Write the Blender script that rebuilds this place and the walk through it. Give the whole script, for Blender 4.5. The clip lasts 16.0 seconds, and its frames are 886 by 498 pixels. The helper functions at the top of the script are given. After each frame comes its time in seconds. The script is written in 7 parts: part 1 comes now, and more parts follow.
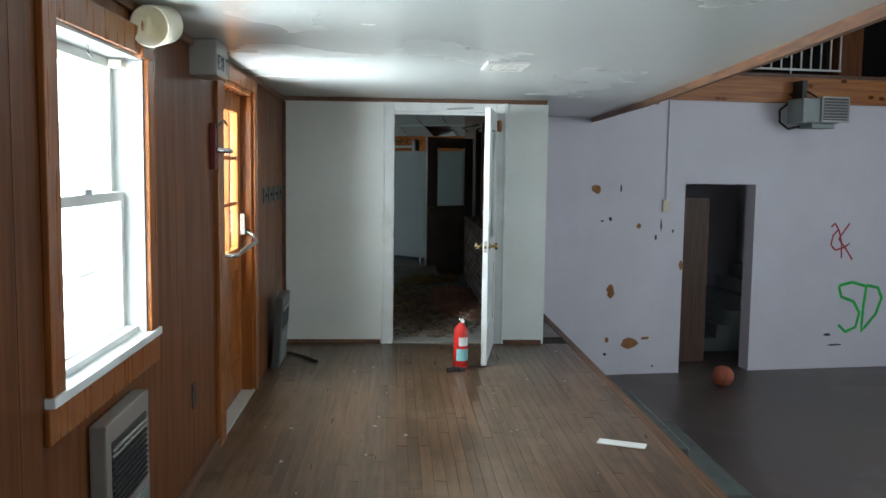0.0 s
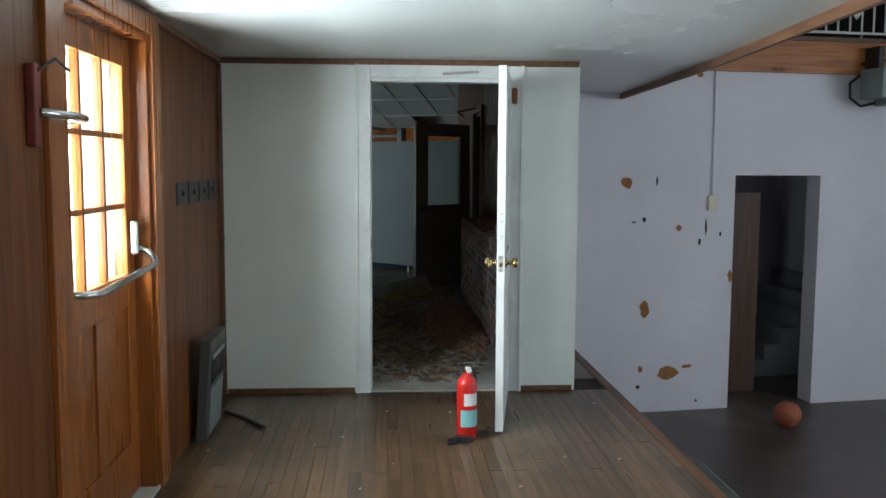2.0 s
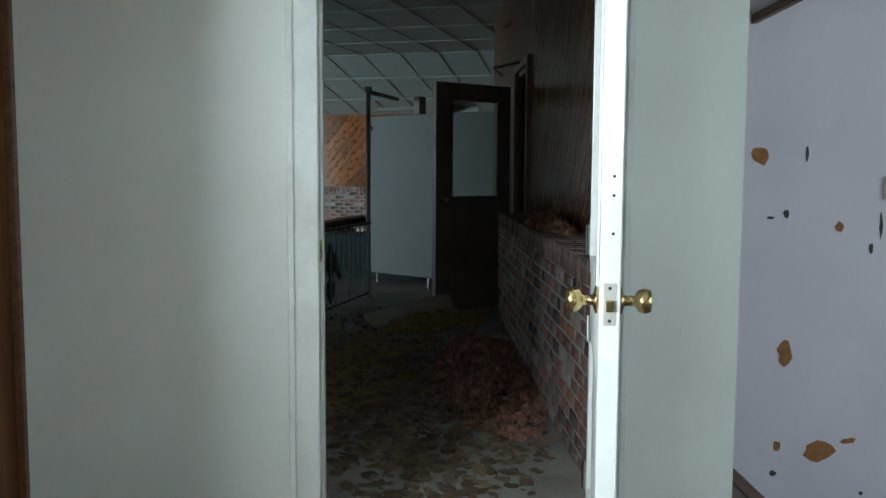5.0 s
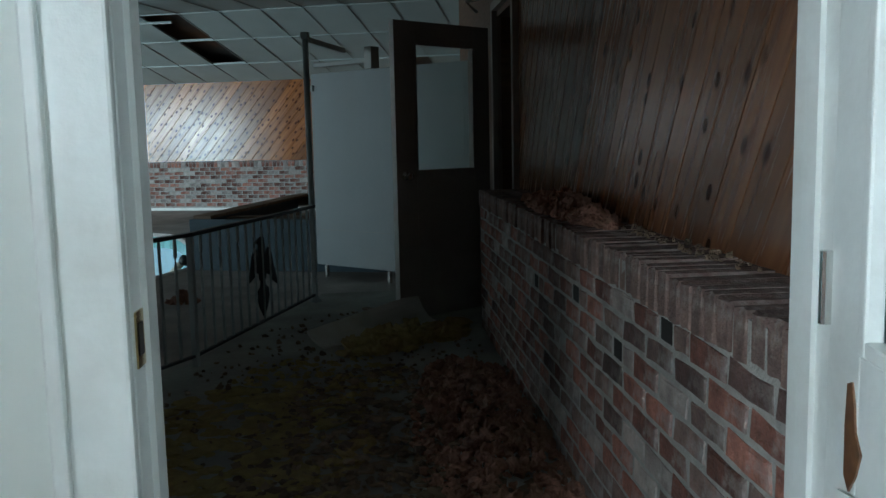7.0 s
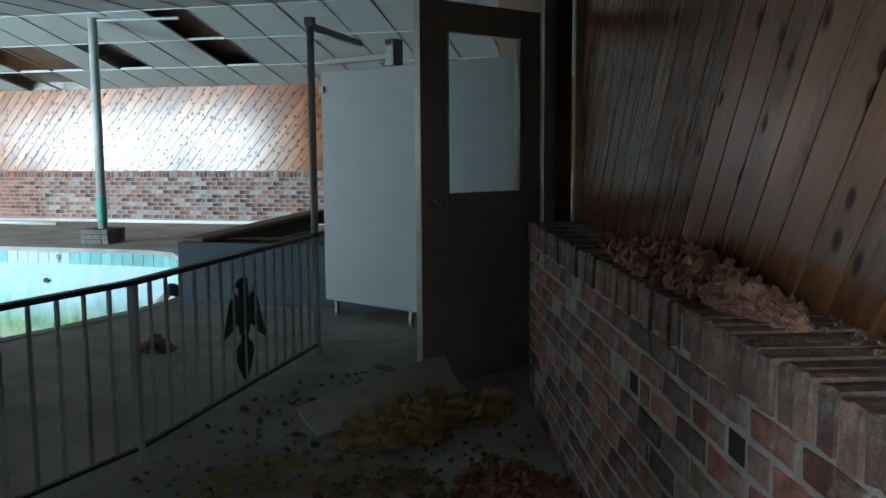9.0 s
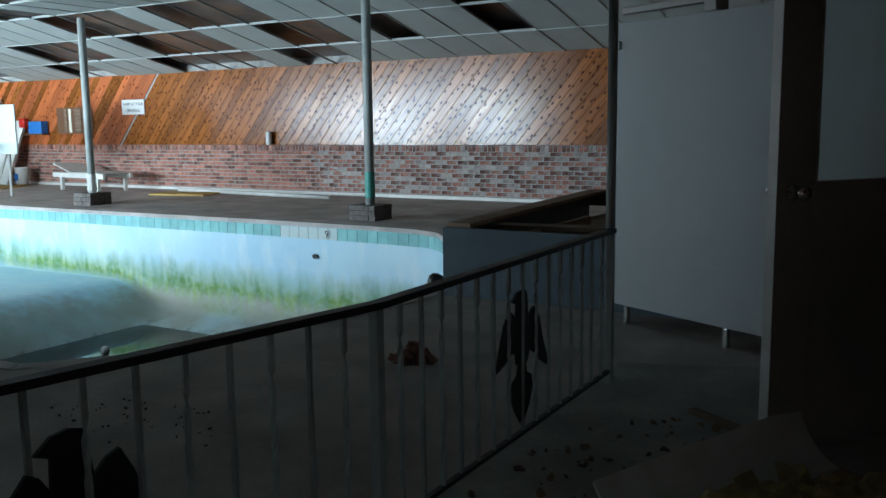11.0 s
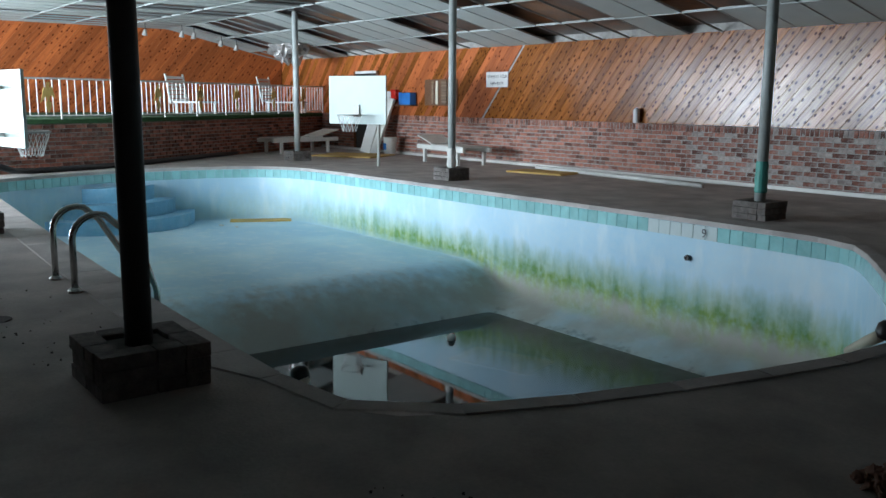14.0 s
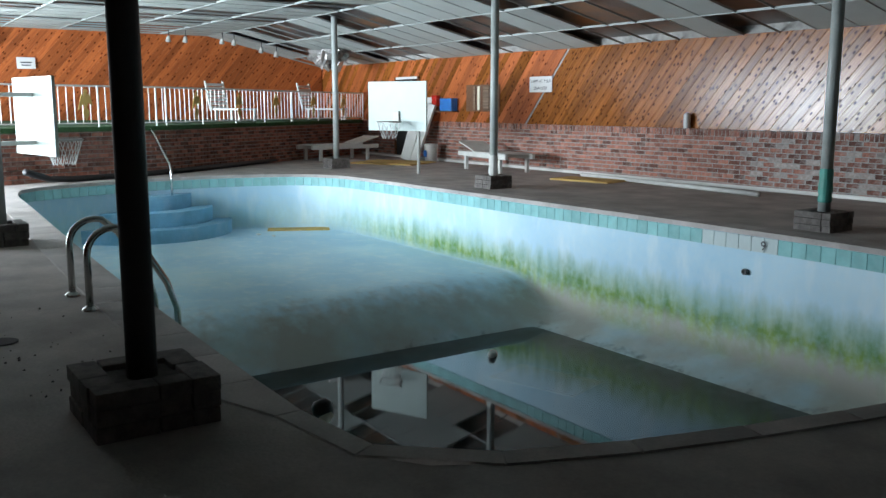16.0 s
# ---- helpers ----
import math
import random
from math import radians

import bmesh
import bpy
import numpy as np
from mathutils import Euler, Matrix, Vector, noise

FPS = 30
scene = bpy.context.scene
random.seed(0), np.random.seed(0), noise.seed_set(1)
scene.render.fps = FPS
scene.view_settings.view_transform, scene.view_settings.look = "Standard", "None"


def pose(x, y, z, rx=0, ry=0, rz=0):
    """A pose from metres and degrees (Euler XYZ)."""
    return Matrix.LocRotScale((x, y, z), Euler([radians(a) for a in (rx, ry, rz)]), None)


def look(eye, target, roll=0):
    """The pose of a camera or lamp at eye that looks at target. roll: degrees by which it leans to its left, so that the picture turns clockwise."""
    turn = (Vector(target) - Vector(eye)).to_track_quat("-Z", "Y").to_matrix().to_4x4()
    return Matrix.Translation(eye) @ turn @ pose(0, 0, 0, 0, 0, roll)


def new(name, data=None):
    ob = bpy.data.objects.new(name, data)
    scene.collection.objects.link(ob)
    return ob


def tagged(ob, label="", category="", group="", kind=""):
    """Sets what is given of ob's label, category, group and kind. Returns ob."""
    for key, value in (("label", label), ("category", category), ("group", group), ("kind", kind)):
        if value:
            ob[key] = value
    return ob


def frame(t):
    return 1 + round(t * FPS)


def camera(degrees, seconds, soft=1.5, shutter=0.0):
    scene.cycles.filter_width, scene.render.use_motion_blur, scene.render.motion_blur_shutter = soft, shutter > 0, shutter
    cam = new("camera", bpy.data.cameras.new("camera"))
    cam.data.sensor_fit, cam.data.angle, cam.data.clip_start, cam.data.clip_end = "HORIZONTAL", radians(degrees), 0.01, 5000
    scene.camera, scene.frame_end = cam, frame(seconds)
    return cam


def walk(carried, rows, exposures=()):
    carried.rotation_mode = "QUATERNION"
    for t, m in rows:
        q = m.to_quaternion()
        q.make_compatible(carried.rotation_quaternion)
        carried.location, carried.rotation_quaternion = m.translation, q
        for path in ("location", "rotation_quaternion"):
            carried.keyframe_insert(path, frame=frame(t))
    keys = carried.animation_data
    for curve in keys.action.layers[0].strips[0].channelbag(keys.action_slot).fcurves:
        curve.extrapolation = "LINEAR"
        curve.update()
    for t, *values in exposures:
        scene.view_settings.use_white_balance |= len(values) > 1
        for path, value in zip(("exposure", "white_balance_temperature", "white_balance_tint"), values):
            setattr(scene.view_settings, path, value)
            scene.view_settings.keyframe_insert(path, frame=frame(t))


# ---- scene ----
cam = camera(53.6, 16.0)
PATH = [
    (0, (2.316, -0.462, 1.552), (1.858, 1.475, 1.365), 0.8),
    (0.5, (2.084, 0.017, 1.557), (1.642, 1.958, 1.363), -0.6),
    (1, (2.026, 0.494, 1.51), (1.611, 2.441, 1.317), -0.7),
    (1.5, (1.984, 1.003, 1.501), (1.536, 2.943, 1.31), 1.3),
    (2, (1.806, 1.482, 1.474), (1.374, 3.425, 1.283), 0.3),
    (2.5, (1.714, 1.929, 1.447), (1.299, 3.874, 1.245), -0.1),
    (3, (1.684, 2.411, 1.426), (1.164, 4.331, 1.222), 1.7),
    (3.2, (1.649, 2.578, 1.434), (1.108, 4.492, 1.221), 1.7),
    (5.3, (1.121, 4.527, 1.211), (0.638, 6.460, 1.036), -0.4),
    (5.5, (1.058, 4.674, 1.229), (0.608, 6.614, 1.043), -1.3),
    (6, (0.965, 5.117, 1.199), (0.549, 7.060, 0.972), -1.3),
    (6.5, (0.893, 5.534, 1.222), (0.427, 7.463, 0.973), 0.6),
    (7, (0.721, 5.902, 1.201), (0.314, 7.844, 0.952), -1.2),
    (7.5, (0.611, 6.234, 1.205), (0.292, 8.191, 0.941), -1.5),
    (8, (0.577, 6.658, 1.196), (0.176, 8.602, 0.947), -0.5),
    (8.5, (0.511, 6.953, 1.211), (0.075, 8.889, 0.965), -0.1),
    (9, (0.402, 7.196, 1.227), (-0.065, 9.127, 1.0), -0.4),
    (9.5, (0.295, 7.462, 1.213), (-0.37, 9.334, 0.984), -0.5),
    (9.7, (0.241, 7.604, 1.211), (-0.517, 9.441, 0.988), -0.3),
    (11.8, (-0.417, 8.443, 1.227), (-1.581, 10.032, 0.879), -0.2),
    (12, (-0.474, 8.507, 1.241), (-1.704, 10.042, 0.882), 0.3),
    (12.5, (-0.72, 8.751, 1.204), (-2.073, 10.178, 0.842), 0.4),
    (13, (-1.001, 8.875, 1.208), (-2.4, 10.261, 0.861), -1.4),
    (13.5, (-1.154, 8.957, 1.247), (-2.592, 10.304, 0.901), -0.9),
    (14, (-1.308, 9.127, 1.252), (-2.884, 10.311, 0.916), 0.4),
    (14.5, (-1.407, 9.285, 1.254), (-3.056, 10.365, 0.919), 2.0),
    (15, (-1.492, 9.333, 1.239), (-3.14, 10.416, 0.906), 1.2),
    (15.5, (-1.622, 9.353, 1.227), (-3.247, 10.474, 0.9), 0.1),
    (16, (-1.673, 9.418, 1.236), (-3.307, 10.525, 0.914), 0.1),
]
walk(cam, [(t, look(eye, target, roll)) for t, eye, target, roll in PATH],
     [(0, -1.12, 6100, 7), (1.5, -1.2, 6100, 7), (3.0, -0.95, 6150, 6), (5.5, -1.05, 5900, 2), (6.5, -1.35, 5700, 0), (7.0, -1.05, 5700, 1), (7.5, -0.45, 5800, 3), (8.5, -0.1, 5800, 4), (9.5, -0.05, 5800, 4),
      (12.0, -1.5, 5900, 14), (13.0, -1.42, 6000, 16), (14.5, -1.35, 6250, 17), (16.0, -1.25, 6350, 17)])

# ---- world and large lights ----
world = bpy.data.worlds.new("sky")
scene.world = world
world.use_nodes = True
wn = world.node_tree.nodes
sky = wn.new("ShaderNodeTexSky")
sky.sky_type = "NISHITA"
sky.sun_disc = False
sky.sun_elevation = radians(48)
sky.sun_rotation = radians(200)
world.node_tree.links.new(sky.outputs["Color"], wn["Background"].inputs["Color"])
wn["Background"].inputs["Strength"].default_value = 0.12

FRAME1 = pose(-0.764, 6.568, 0, 0, 0, 16.42)      # the front room and corridor
FRAME2 = pose(-3.364, 7.555, 0, 0, 0, 24.0)       # the far wall of the low hall, along its base


def in1(u, v, z=0.0):
    return FRAME1 @ Vector((u, v, z))


def in2(a, b, z=0.0):
    return FRAME2 @ Vector((a, b, z))


def area_lamp(name, matrix, w, h, watts, colour):
    data = bpy.data.lights.new(name, "AREA")
    data.shape, data.size, data.size_y, data.energy, data.color = "RECTANGLE", w, h, watts, colour
    ob = new(name, data)
    ob.matrix_world = matrix
    return ob


def sun_lamp():
    data = bpy.data.lights.new("sun", "SUN")
    data.energy, data.angle, data.color = 2.0, radians(3), (1.0, 0.96, 0.9)
    ob = new("sun", data)
    ob.matrix_world = look((0, 0, 30), (4, 13, 0))
    return ob


sun_lamp()
# daylight in the openings: window and glazed door of the front room, tall windows of the low hall, glass doors of the pool hall
area_lamp("window_daylight", FRAME1 @ pose(-0.25, -4.66, 1.42, 0, -90, 0), 1.0, 0.9, 165, (0.93, 0.98, 1.0))
area_lamp("door_daylight", FRAME1 @ pose(-0.26, -2.24, 1.45, 0, -90, 0), 0.9, 0.8, 320, (0.93, 0.98, 1.0))
area_lamp("hall_daylight", FRAME1 @ pose(8.55, -3.2, 1.9, 0, 90, 0), 2.4, 5.0, 330, (0.9, 0.95, 1.0))
area_lamp("back_daylight", FRAME1 @ pose(3.2, -9.3, 1.5, 90, 0, 0), 3.0, 1.6, 80, (0.93, 0.97, 1.0))
pool_lamp = area_lamp("pool_daylight", pose(-17.9, 6.15, 1.25, 90, 0, 0), 9.8, 1.9, 4600, (0.8, 0.95, 1.0))
pool_lamp.data.spread = radians(136)
area_lamp("pool_end_daylight", pose(-23.7, 9.4, 1.3, 90, 0, -90), 2.2, 2.0, 230, (0.9, 0.97, 1.0))


# ---- materials ----
def mat(name, colour, rough=0.6, vary=0.15, scale=6.0, bump=0.1, fine=60.0, stain=None, stain_scale=1.2, stain_amount=0.0,
        metal=0.0, per="none", spread=0.25, stretch=(1, 1, 1), gloss_vary=0.1, coat=0.0):
    """A surface with variation at two scales. per: 'object' or 'island' gives each piece its own tone."""
    m = bpy.data.materials.new(name)
    m.use_nodes = True
    nt = m.node_tree
    n, l = nt.nodes, nt.links
    b = n["Principled BSDF"]
    tc = n.new("ShaderNodeTexCoord")
    mp = n.new("ShaderNodeMapping")
    mp.inputs["Scale"].default_value = stretch
    l.new(tc.outputs["Object"], mp.inputs["Vector"])
    vec = mp.outputs["Vector"]
    rnd = None
    if per == "object":
        rnd = n.new("ShaderNodeObjectInfo").outputs["Random"]
    elif per == "island":
        rnd = n.new("ShaderNodeNewGeometry").outputs["Random Per Island"]
    if rnd is not None:
        off = n.new("ShaderNodeVectorMath")
        off.operation = "ADD"
        cmb = n.new("ShaderNodeCombineXYZ")
        mul = n.new("ShaderNodeMath")
        mul.operation = "MULTIPLY"
        mul.inputs[1].default_value = 37.0
        l.new(rnd, mul.inputs[0])
        for k in range(3):
            l.new(mul.outputs[0], cmb.inputs[k])
        l.new(vec, off.inputs[0])
        l.new(cmb.outputs[0], off.inputs[1])
        vec = off.outputs[0]
    big = n.new("ShaderNodeTexNoise")
    big.inputs["Scale"].default_value = scale
    big.inputs["Detail"].default_value = 5
    small = n.new("ShaderNodeTexNoise")
    small.inputs["Scale"].default_value = fine
    small.inputs["Detail"].default_value = 3
    l.new(vec, big.inputs["Vector"])
    l.new(vec, small.inputs["Vector"])
    ramp = n.new("ShaderNodeValToRGB")
    e = ramp.color_ramp.elements
    e[0].position, e[1].position = 0.3, 0.72
    e[0].color = (*[max(0.0, c * (1 - vary)) for c in colour], 1)
    e[1].color = (*[min(1.0, c * (1 + vary)) for c in colour], 1)
    l.new(big.outputs["Fac"], ramp.inputs["Fac"])
    col = ramp.outputs["Color"]
    mixs = n.new("ShaderNodeMix")
    mixs.data_type, mixs.blend_type = "RGBA", "MULTIPLY"
    mixs.inputs["Factor"].default_value = min(0.6, vary * 1.5)
    l.new(col, mixs.inputs["A"])
    l.new(small.outputs["Color"], mixs.inputs["B"])
    bw = n.new("ShaderNodeRGBToBW")
    l.new(small.outputs["Color"], bw.inputs[0])
    l.new(bw.outputs[0], mixs.inputs["B"])
    col = mixs.outputs["Result"]
    if rnd is not None:
        hsv = n.new("ShaderNodeHueSaturation")
        rg = n.new("ShaderNodeMapRange")
        rg.inputs["To Min"].default_value, rg.inputs["To Max"].default_value = 1 - spread, 1 + spread
        l.new(rnd, rg.inputs["Value"])
        l.new(rg.outputs[0], hsv.inputs["Value"])
        l.new(col, hsv.inputs["Color"])
        col = hsv.outputs["Color"]
    if stain is not None:
        st = n.new("ShaderNodeTexNoise")
        st.inputs["Scale"].default_value = stain_scale
        st.inputs["Detail"].default_value = 7
        st.inputs["Roughness"].default_value = 0.65
        l.new(tc.outputs["Object"], st.inputs["Vector"])
        sr = n.new("ShaderNodeMapRange")
        sr.inputs["From Min"].default_value, sr.inputs["From Max"].default_value = 0.5, 0.68
        sr.inputs["To Max"].default_value = stain_amount
        l.new(st.outputs["Fac"], sr.inputs["Value"])
        mx = n.new("ShaderNodeMix")
        mx.data_type = "RGBA"
        l.new(sr.outputs[0], mx.inputs["Factor"])
        l.new(col, mx.inputs["A"])
        mx.inputs["B"].default_value = (*stain, 1)
        col = mx.outputs["Result"]
    l.new(col, b.inputs["Base Color"])
    rr = n.new("ShaderNodeMapRange")
    rr.inputs["To Min"].default_value, rr.inputs["To Max"].default_value = max(0.03, rough - gloss_vary), min(1, rough + gloss_vary)
    l.new(big.outputs["Fac"], rr.inputs["Value"])
    l.new(rr.outputs[0], b.inputs["Roughness"])
    b.inputs["Metallic"].default_value = metal
    b.inputs["Coat Weight"].default_value = coat
    if bump:
        bp = n.new("ShaderNodeBump")
        bp.inputs["Strength"].default_value = bump
        bp.inputs["Distance"].default_value = 0.01
        add = n.new("ShaderNodeMath")
        l.new(big.outputs["Fac"], add.inputs[0])
        l.new(small.outputs["Fac"], add.inputs[1])
        l.new(add.outputs[0], bp.inputs["Height"])
        l.new(bp.outputs[0], b.inputs["Normal"])
    return m


def wood_mat(name, light, dark, rough=0.4, per="object", along="z", knots=True, spread=0.25, coat=0.0, knot_scale=3.2, sheen=0.5, wear=None, bare=(0.3, 0.6), gloss=0.36, size=(0.08, 0.165)):
    """Boards: grain drawn out along one axis of the piece, with dark knots."""
    m = bpy.data.materials.new(name)
    m.use_nodes = True
    n, l = m.node_tree.nodes, m.node_tree.links
    b = n["Principled BSDF"]
    tc = n.new("ShaderNodeTexCoord")
    rnd = (n.new("ShaderNodeObjectInfo").outputs["Random"] if per == "object"
           else n.new("ShaderNodeNewGeometry").outputs["Random Per Island"])
    mul = n.new("ShaderNodeMath")
    mul.operation = "MULTIPLY"
    mul.inputs[1].default_value = 53.0
    l.new(rnd, mul.inputs[0])
    cmb = n.new("ShaderNodeCombineXYZ")
    for k in range(3):
        l.new(mul.outputs[0], cmb.inputs[k])
    off = n.new("ShaderNodeVectorMath")
    l.new(tc.outputs["Object"], off.inputs[0])
    l.new(cmb.outputs[0], off.inputs[1])

    def mapped(sc):
        mp = n.new("ShaderNodeMapping")
        mp.inputs["Scale"].default_value = sc
        l.new(off.outputs[0], mp.inputs["Vector"])
        return mp.outputs["Vector"]
    lo, hi = 1.2, 22.0
    g = n.new("ShaderNodeTexNoise")
    g.inputs["Scale"].default_value, g.inputs["Detail"].default_value = 1.6, 6
    l.new(mapped(tuple(lo if a == along else hi for a in "xyz")), g.inputs["Vector"])
    ramp = n.new("ShaderNodeValToRGB")
    e = ramp.color_ramp.elements
    e[0].position, e[1].position = 0.32, 0.7
    e[0].color, e[1].color = (*dark, 1), (*light, 1)
    l.new(g.outputs["Fac"], ramp.inputs["Fac"])
    hsv = n.new("ShaderNodeHueSaturation")
    rg = n.new("ShaderNodeMapRange")
    rg.inputs["To Min"].default_value, rg.inputs["To Max"].default_value = 1 - spread, 1 + spread
    l.new(rnd, rg.inputs["Value"])
    l.new(rg.outputs[0], hsv.inputs["Value"])
    l.new(ramp.outputs["Color"], hsv.inputs["Color"])
    col = hsv.outputs["Color"]
    if knots:
        v = n.new("ShaderNodeTexVoronoi")
        v.voronoi_dimensions = "2D"
        v.inputs["Scale"].default_value = knot_scale
        sp = n.new("ShaderNodeSeparateXYZ")
        l.new(off.outputs[0], sp.inputs[0])
        flat = n.new("ShaderNodeCombineXYZ")
        across = "z" if along == "x" else "x"
        for k, (axis, sc) in enumerate(((across, 1.75), (along, 0.95))):
            sm = n.new("ShaderNodeMath")
            sm.operation = "MULTIPLY"
            sm.inputs[1].default_value = sc
            l.new(sp.outputs[axis.upper()], sm.inputs[0])
            l.new(sm.outputs[0], flat.inputs[k])
        l.new(flat.outputs[0], v.inputs["Vector"])
        kr = n.new("ShaderNodeMapRange")
        kr.inputs["From Min"].default_value, kr.inputs["From Max"].default_value = size
        kr.inputs["To Min"].default_value, kr.inputs["To Max"].default_value = 0.93, 0.0
        l.new(v.outputs["Distance"], kr.inputs["Value"])
        # only some cells hold a knot, and of uneven strength
        few = n.new("ShaderNodeMapRange")
        few.inputs["From Min"].default_value, few.inputs["From Max"].default_value = bare
        one = n.new("ShaderNodeSeparateColor")
        l.new(v.outputs["Color"], one.inputs[0])
        l.new(one.outputs[0], few.inputs["Value"])
        knot = n.new("ShaderNodeMath")
        knot.operation = "MULTIPLY"
        l.new(kr.outputs[0], knot.inputs[0])
        l.new(few.outputs[0], knot.inputs[1])
        mx = n.new("ShaderNodeMix")
        mx.data_type = "RGBA"
        l.new(knot.outputs[0], mx.inputs["Factor"])
        l.new(col, mx.inputs["A"])
        mx.inputs["B"].default_value = (dark[0] * 0.25, dark[1] * 0.2, dark[2] * 0.2, 1)
        col = mx.outputs["Result"]
        dull = n.new("ShaderNodeMapRange")
        dull.inputs["To Min"].default_value, dull.inputs["To Max"].default_value = gloss, 0.03
        l.new(knot.outputs[0], dull.inputs["Value"])
        l.new(dull.outputs[0], b.inputs["Specular IOR Level"])
    else:
        b.inputs["Specular IOR Level"].default_value = sheen
    if wear is not None:
        # bare and dirty patches that run across the boards
        geo = n.new("ShaderNodeNewGeometry")
        for sc, lo_, hi_, tone, amount in ((0.9, 0.5, 0.66, wear, 0.75), (2.3, 0.55, 0.7, tuple(c * 0.3 for c in dark), 0.7)):
            w = n.new("ShaderNodeTexNoise")
            w.inputs["Scale"].default_value, w.inputs["Detail"].default_value, w.inputs["Roughness"].default_value = sc, 8, 0.65
            l.new(geo.outputs["Position"], w.inputs["Vector"])
            wr = n.new("ShaderNodeMapRange")
            for key, val in zip(("From Min", "From Max", "To Max"), (lo_, hi_, amount)):
                wr.inputs[key].default_value = val
            l.new(w.outputs["Fac"], wr.inputs["Value"])
            wm = n.new("ShaderNodeMix")
            wm.data_type = "RGBA"
            l.new(wr.outputs[0], wm.inputs["Factor"])
            l.new(col, wm.inputs["A"])
            wm.inputs["B"].default_value = (*tone, 1)
            col = wm.outputs["Result"]
    l.new(col, b.inputs["Base Color"])
    rv = n.new("ShaderNodeMapRange")
    rv.inputs["To Min"].default_value, rv.inputs["To Max"].default_value = rough + 0.1, max(0.05, rough - 0.08)
    l.new(g.outputs["Fac"], rv.inputs["Value"])
    l.new(rv.outputs[0], b.inputs["Roughness"])
    b.inputs["Coat Weight"].default_value = coat
    bp = n.new("ShaderNodeBump")
    bp.inputs["Strength"].default_value, bp.inputs["Distance"].default_value = 0.12, 0.004
    l.new(g.outputs["Fac"], bp.inputs["Height"])
    l.new(bp.outputs[0], b.inputs["Normal"])
    return m


def glass_mat(name, tint=(0.95, 1.0, 0.98), rough=0.02):
    m = bpy.data.materials.new(name)
    m.use_nodes = True
    b = m.node_tree.nodes["Principled BSDF"]
    b.inputs["Base Color"].default_value = (*tint, 1)
    b.inputs["Roughness"].default_value = rough
    b.inputs["Transmission Weight"].default_value = 1.0
    b.inputs["IOR"].default_value = 1.45
    return m


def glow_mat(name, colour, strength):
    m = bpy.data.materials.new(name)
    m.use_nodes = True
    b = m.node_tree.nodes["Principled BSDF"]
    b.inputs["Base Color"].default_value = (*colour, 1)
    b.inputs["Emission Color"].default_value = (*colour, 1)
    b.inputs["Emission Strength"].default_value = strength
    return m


WHITE_WALL = mat("white_painted_wall", (0.76, 0.80, 0.76), 0.45, 0.05, 1.5, 0.06, 40, (0.55, 0.52, 0.45), 1.1, 0.18)
LAVENDER = mat("lavender_plaster", (0.76, 0.74, 0.79), 0.7, 0.05, 1.2, 0.08, 30, (0.55, 0.52, 0.6), 0.9, 0.25)
WHITE_TRIM = mat("white_gloss_trim", (0.74, 0.77, 0.75), 0.35, 0.07, 3, 0.1, 50, (0.4, 0.38, 0.33), 2.5, 0.35)
CEIL_PAINT = mat("ceiling_gloss_paint", (0.6, 0.63, 0.6), 0.27, 0.03, 0.8, 0, 12, gloss_vary=0.02)
PANEL = wood_mat("dark_wood_panelling", (0.18, 0.062, 0.018), (0.1, 0.031, 0.009), 0.4, "object", "z", False, 0.12, 0.0, 3.2, 0.22)
ORANGE_WOOD = wood_mat("varnished_orange_wood", (0.31, 0.1, 0.019), (0.17, 0.05, 0.009), 0.28, "object", "z", False, 0.12, 0.12, 3.2, 0.35)
BEAM_WOOD = wood_mat("orange_beam_wood", (0.5, 0.2, 0.05), (0.3, 0.1, 0.03), 0.4, "object", "x", True, 0.05)
DARK_TRIM = wood_mat("dark_brown_trim", (0.17, 0.08, 0.035), (0.08, 0.035, 0.018), 0.45, "object", "y", False, 0.1)
STRIP_FLOOR = wood_mat("worn_strip_floor", (0.125, 0.074, 0.04), (0.06, 0.035, 0.019), 0.3, "object", "y", False, 0.3, wear=(0.2, 0.14, 0.093))
PLY_FLOOR = mat("dark_worn_hall_floor", (0.1, 0.075, 0.065), 0.4, 0.3, 1.2, 0.08, 25, (0.2, 0.17, 0.15), 0.8, 0.5)
STEP_CARPET = mat("grey_green_carpet", (0.13, 0.15, 0.14), 0.9, 0.2, 8, 0.5, 200)
SUB_FLOOR = mat("dark_subfloor", (0.03, 0.022, 0.018), 0.9, 0.2)
ALU = mat("aluminium_frame", (0.75, 0.77, 0.78), 0.35, 0.05, 5, 0.03, 60, metal=0.7)
CHROME = mat("brushed_steel", (0.62, 0.62, 0.6), 0.22, 0.05, 5, 0.02, 60, metal=1.0)
BRASS = mat("worn_brass", (0.55, 0.42, 0.2), 0.25, 0.15, 20, 0.05, 80, metal=1.0)
BLACK_METAL = mat("black_painted_iron", (0.018, 0.02, 0.022), 0.45, 0.2, 12, 0.1, 90)
BLACK_PLASTIC = mat("black_plastic", (0.02, 0.02, 0.02), 0.4, 0.1, 10, 0.05, 90)
GREY_METAL = mat("grey_enamel_metal", (0.42, 0.42, 0.39), 0.4, 0.08, 6, 0.05, 60, (0.25, 0.2, 0.15), 3, 0.3)
HEATER_GREY = mat("grey_green_heater_metal", (0.2, 0.24, 0.23), 0.4, 0.1, 6, 0.05, 60)
CREAM = mat("cream_plastic", (0.75, 0.7, 0.55), 0.45, 0.05, 6, 0.03, 60)
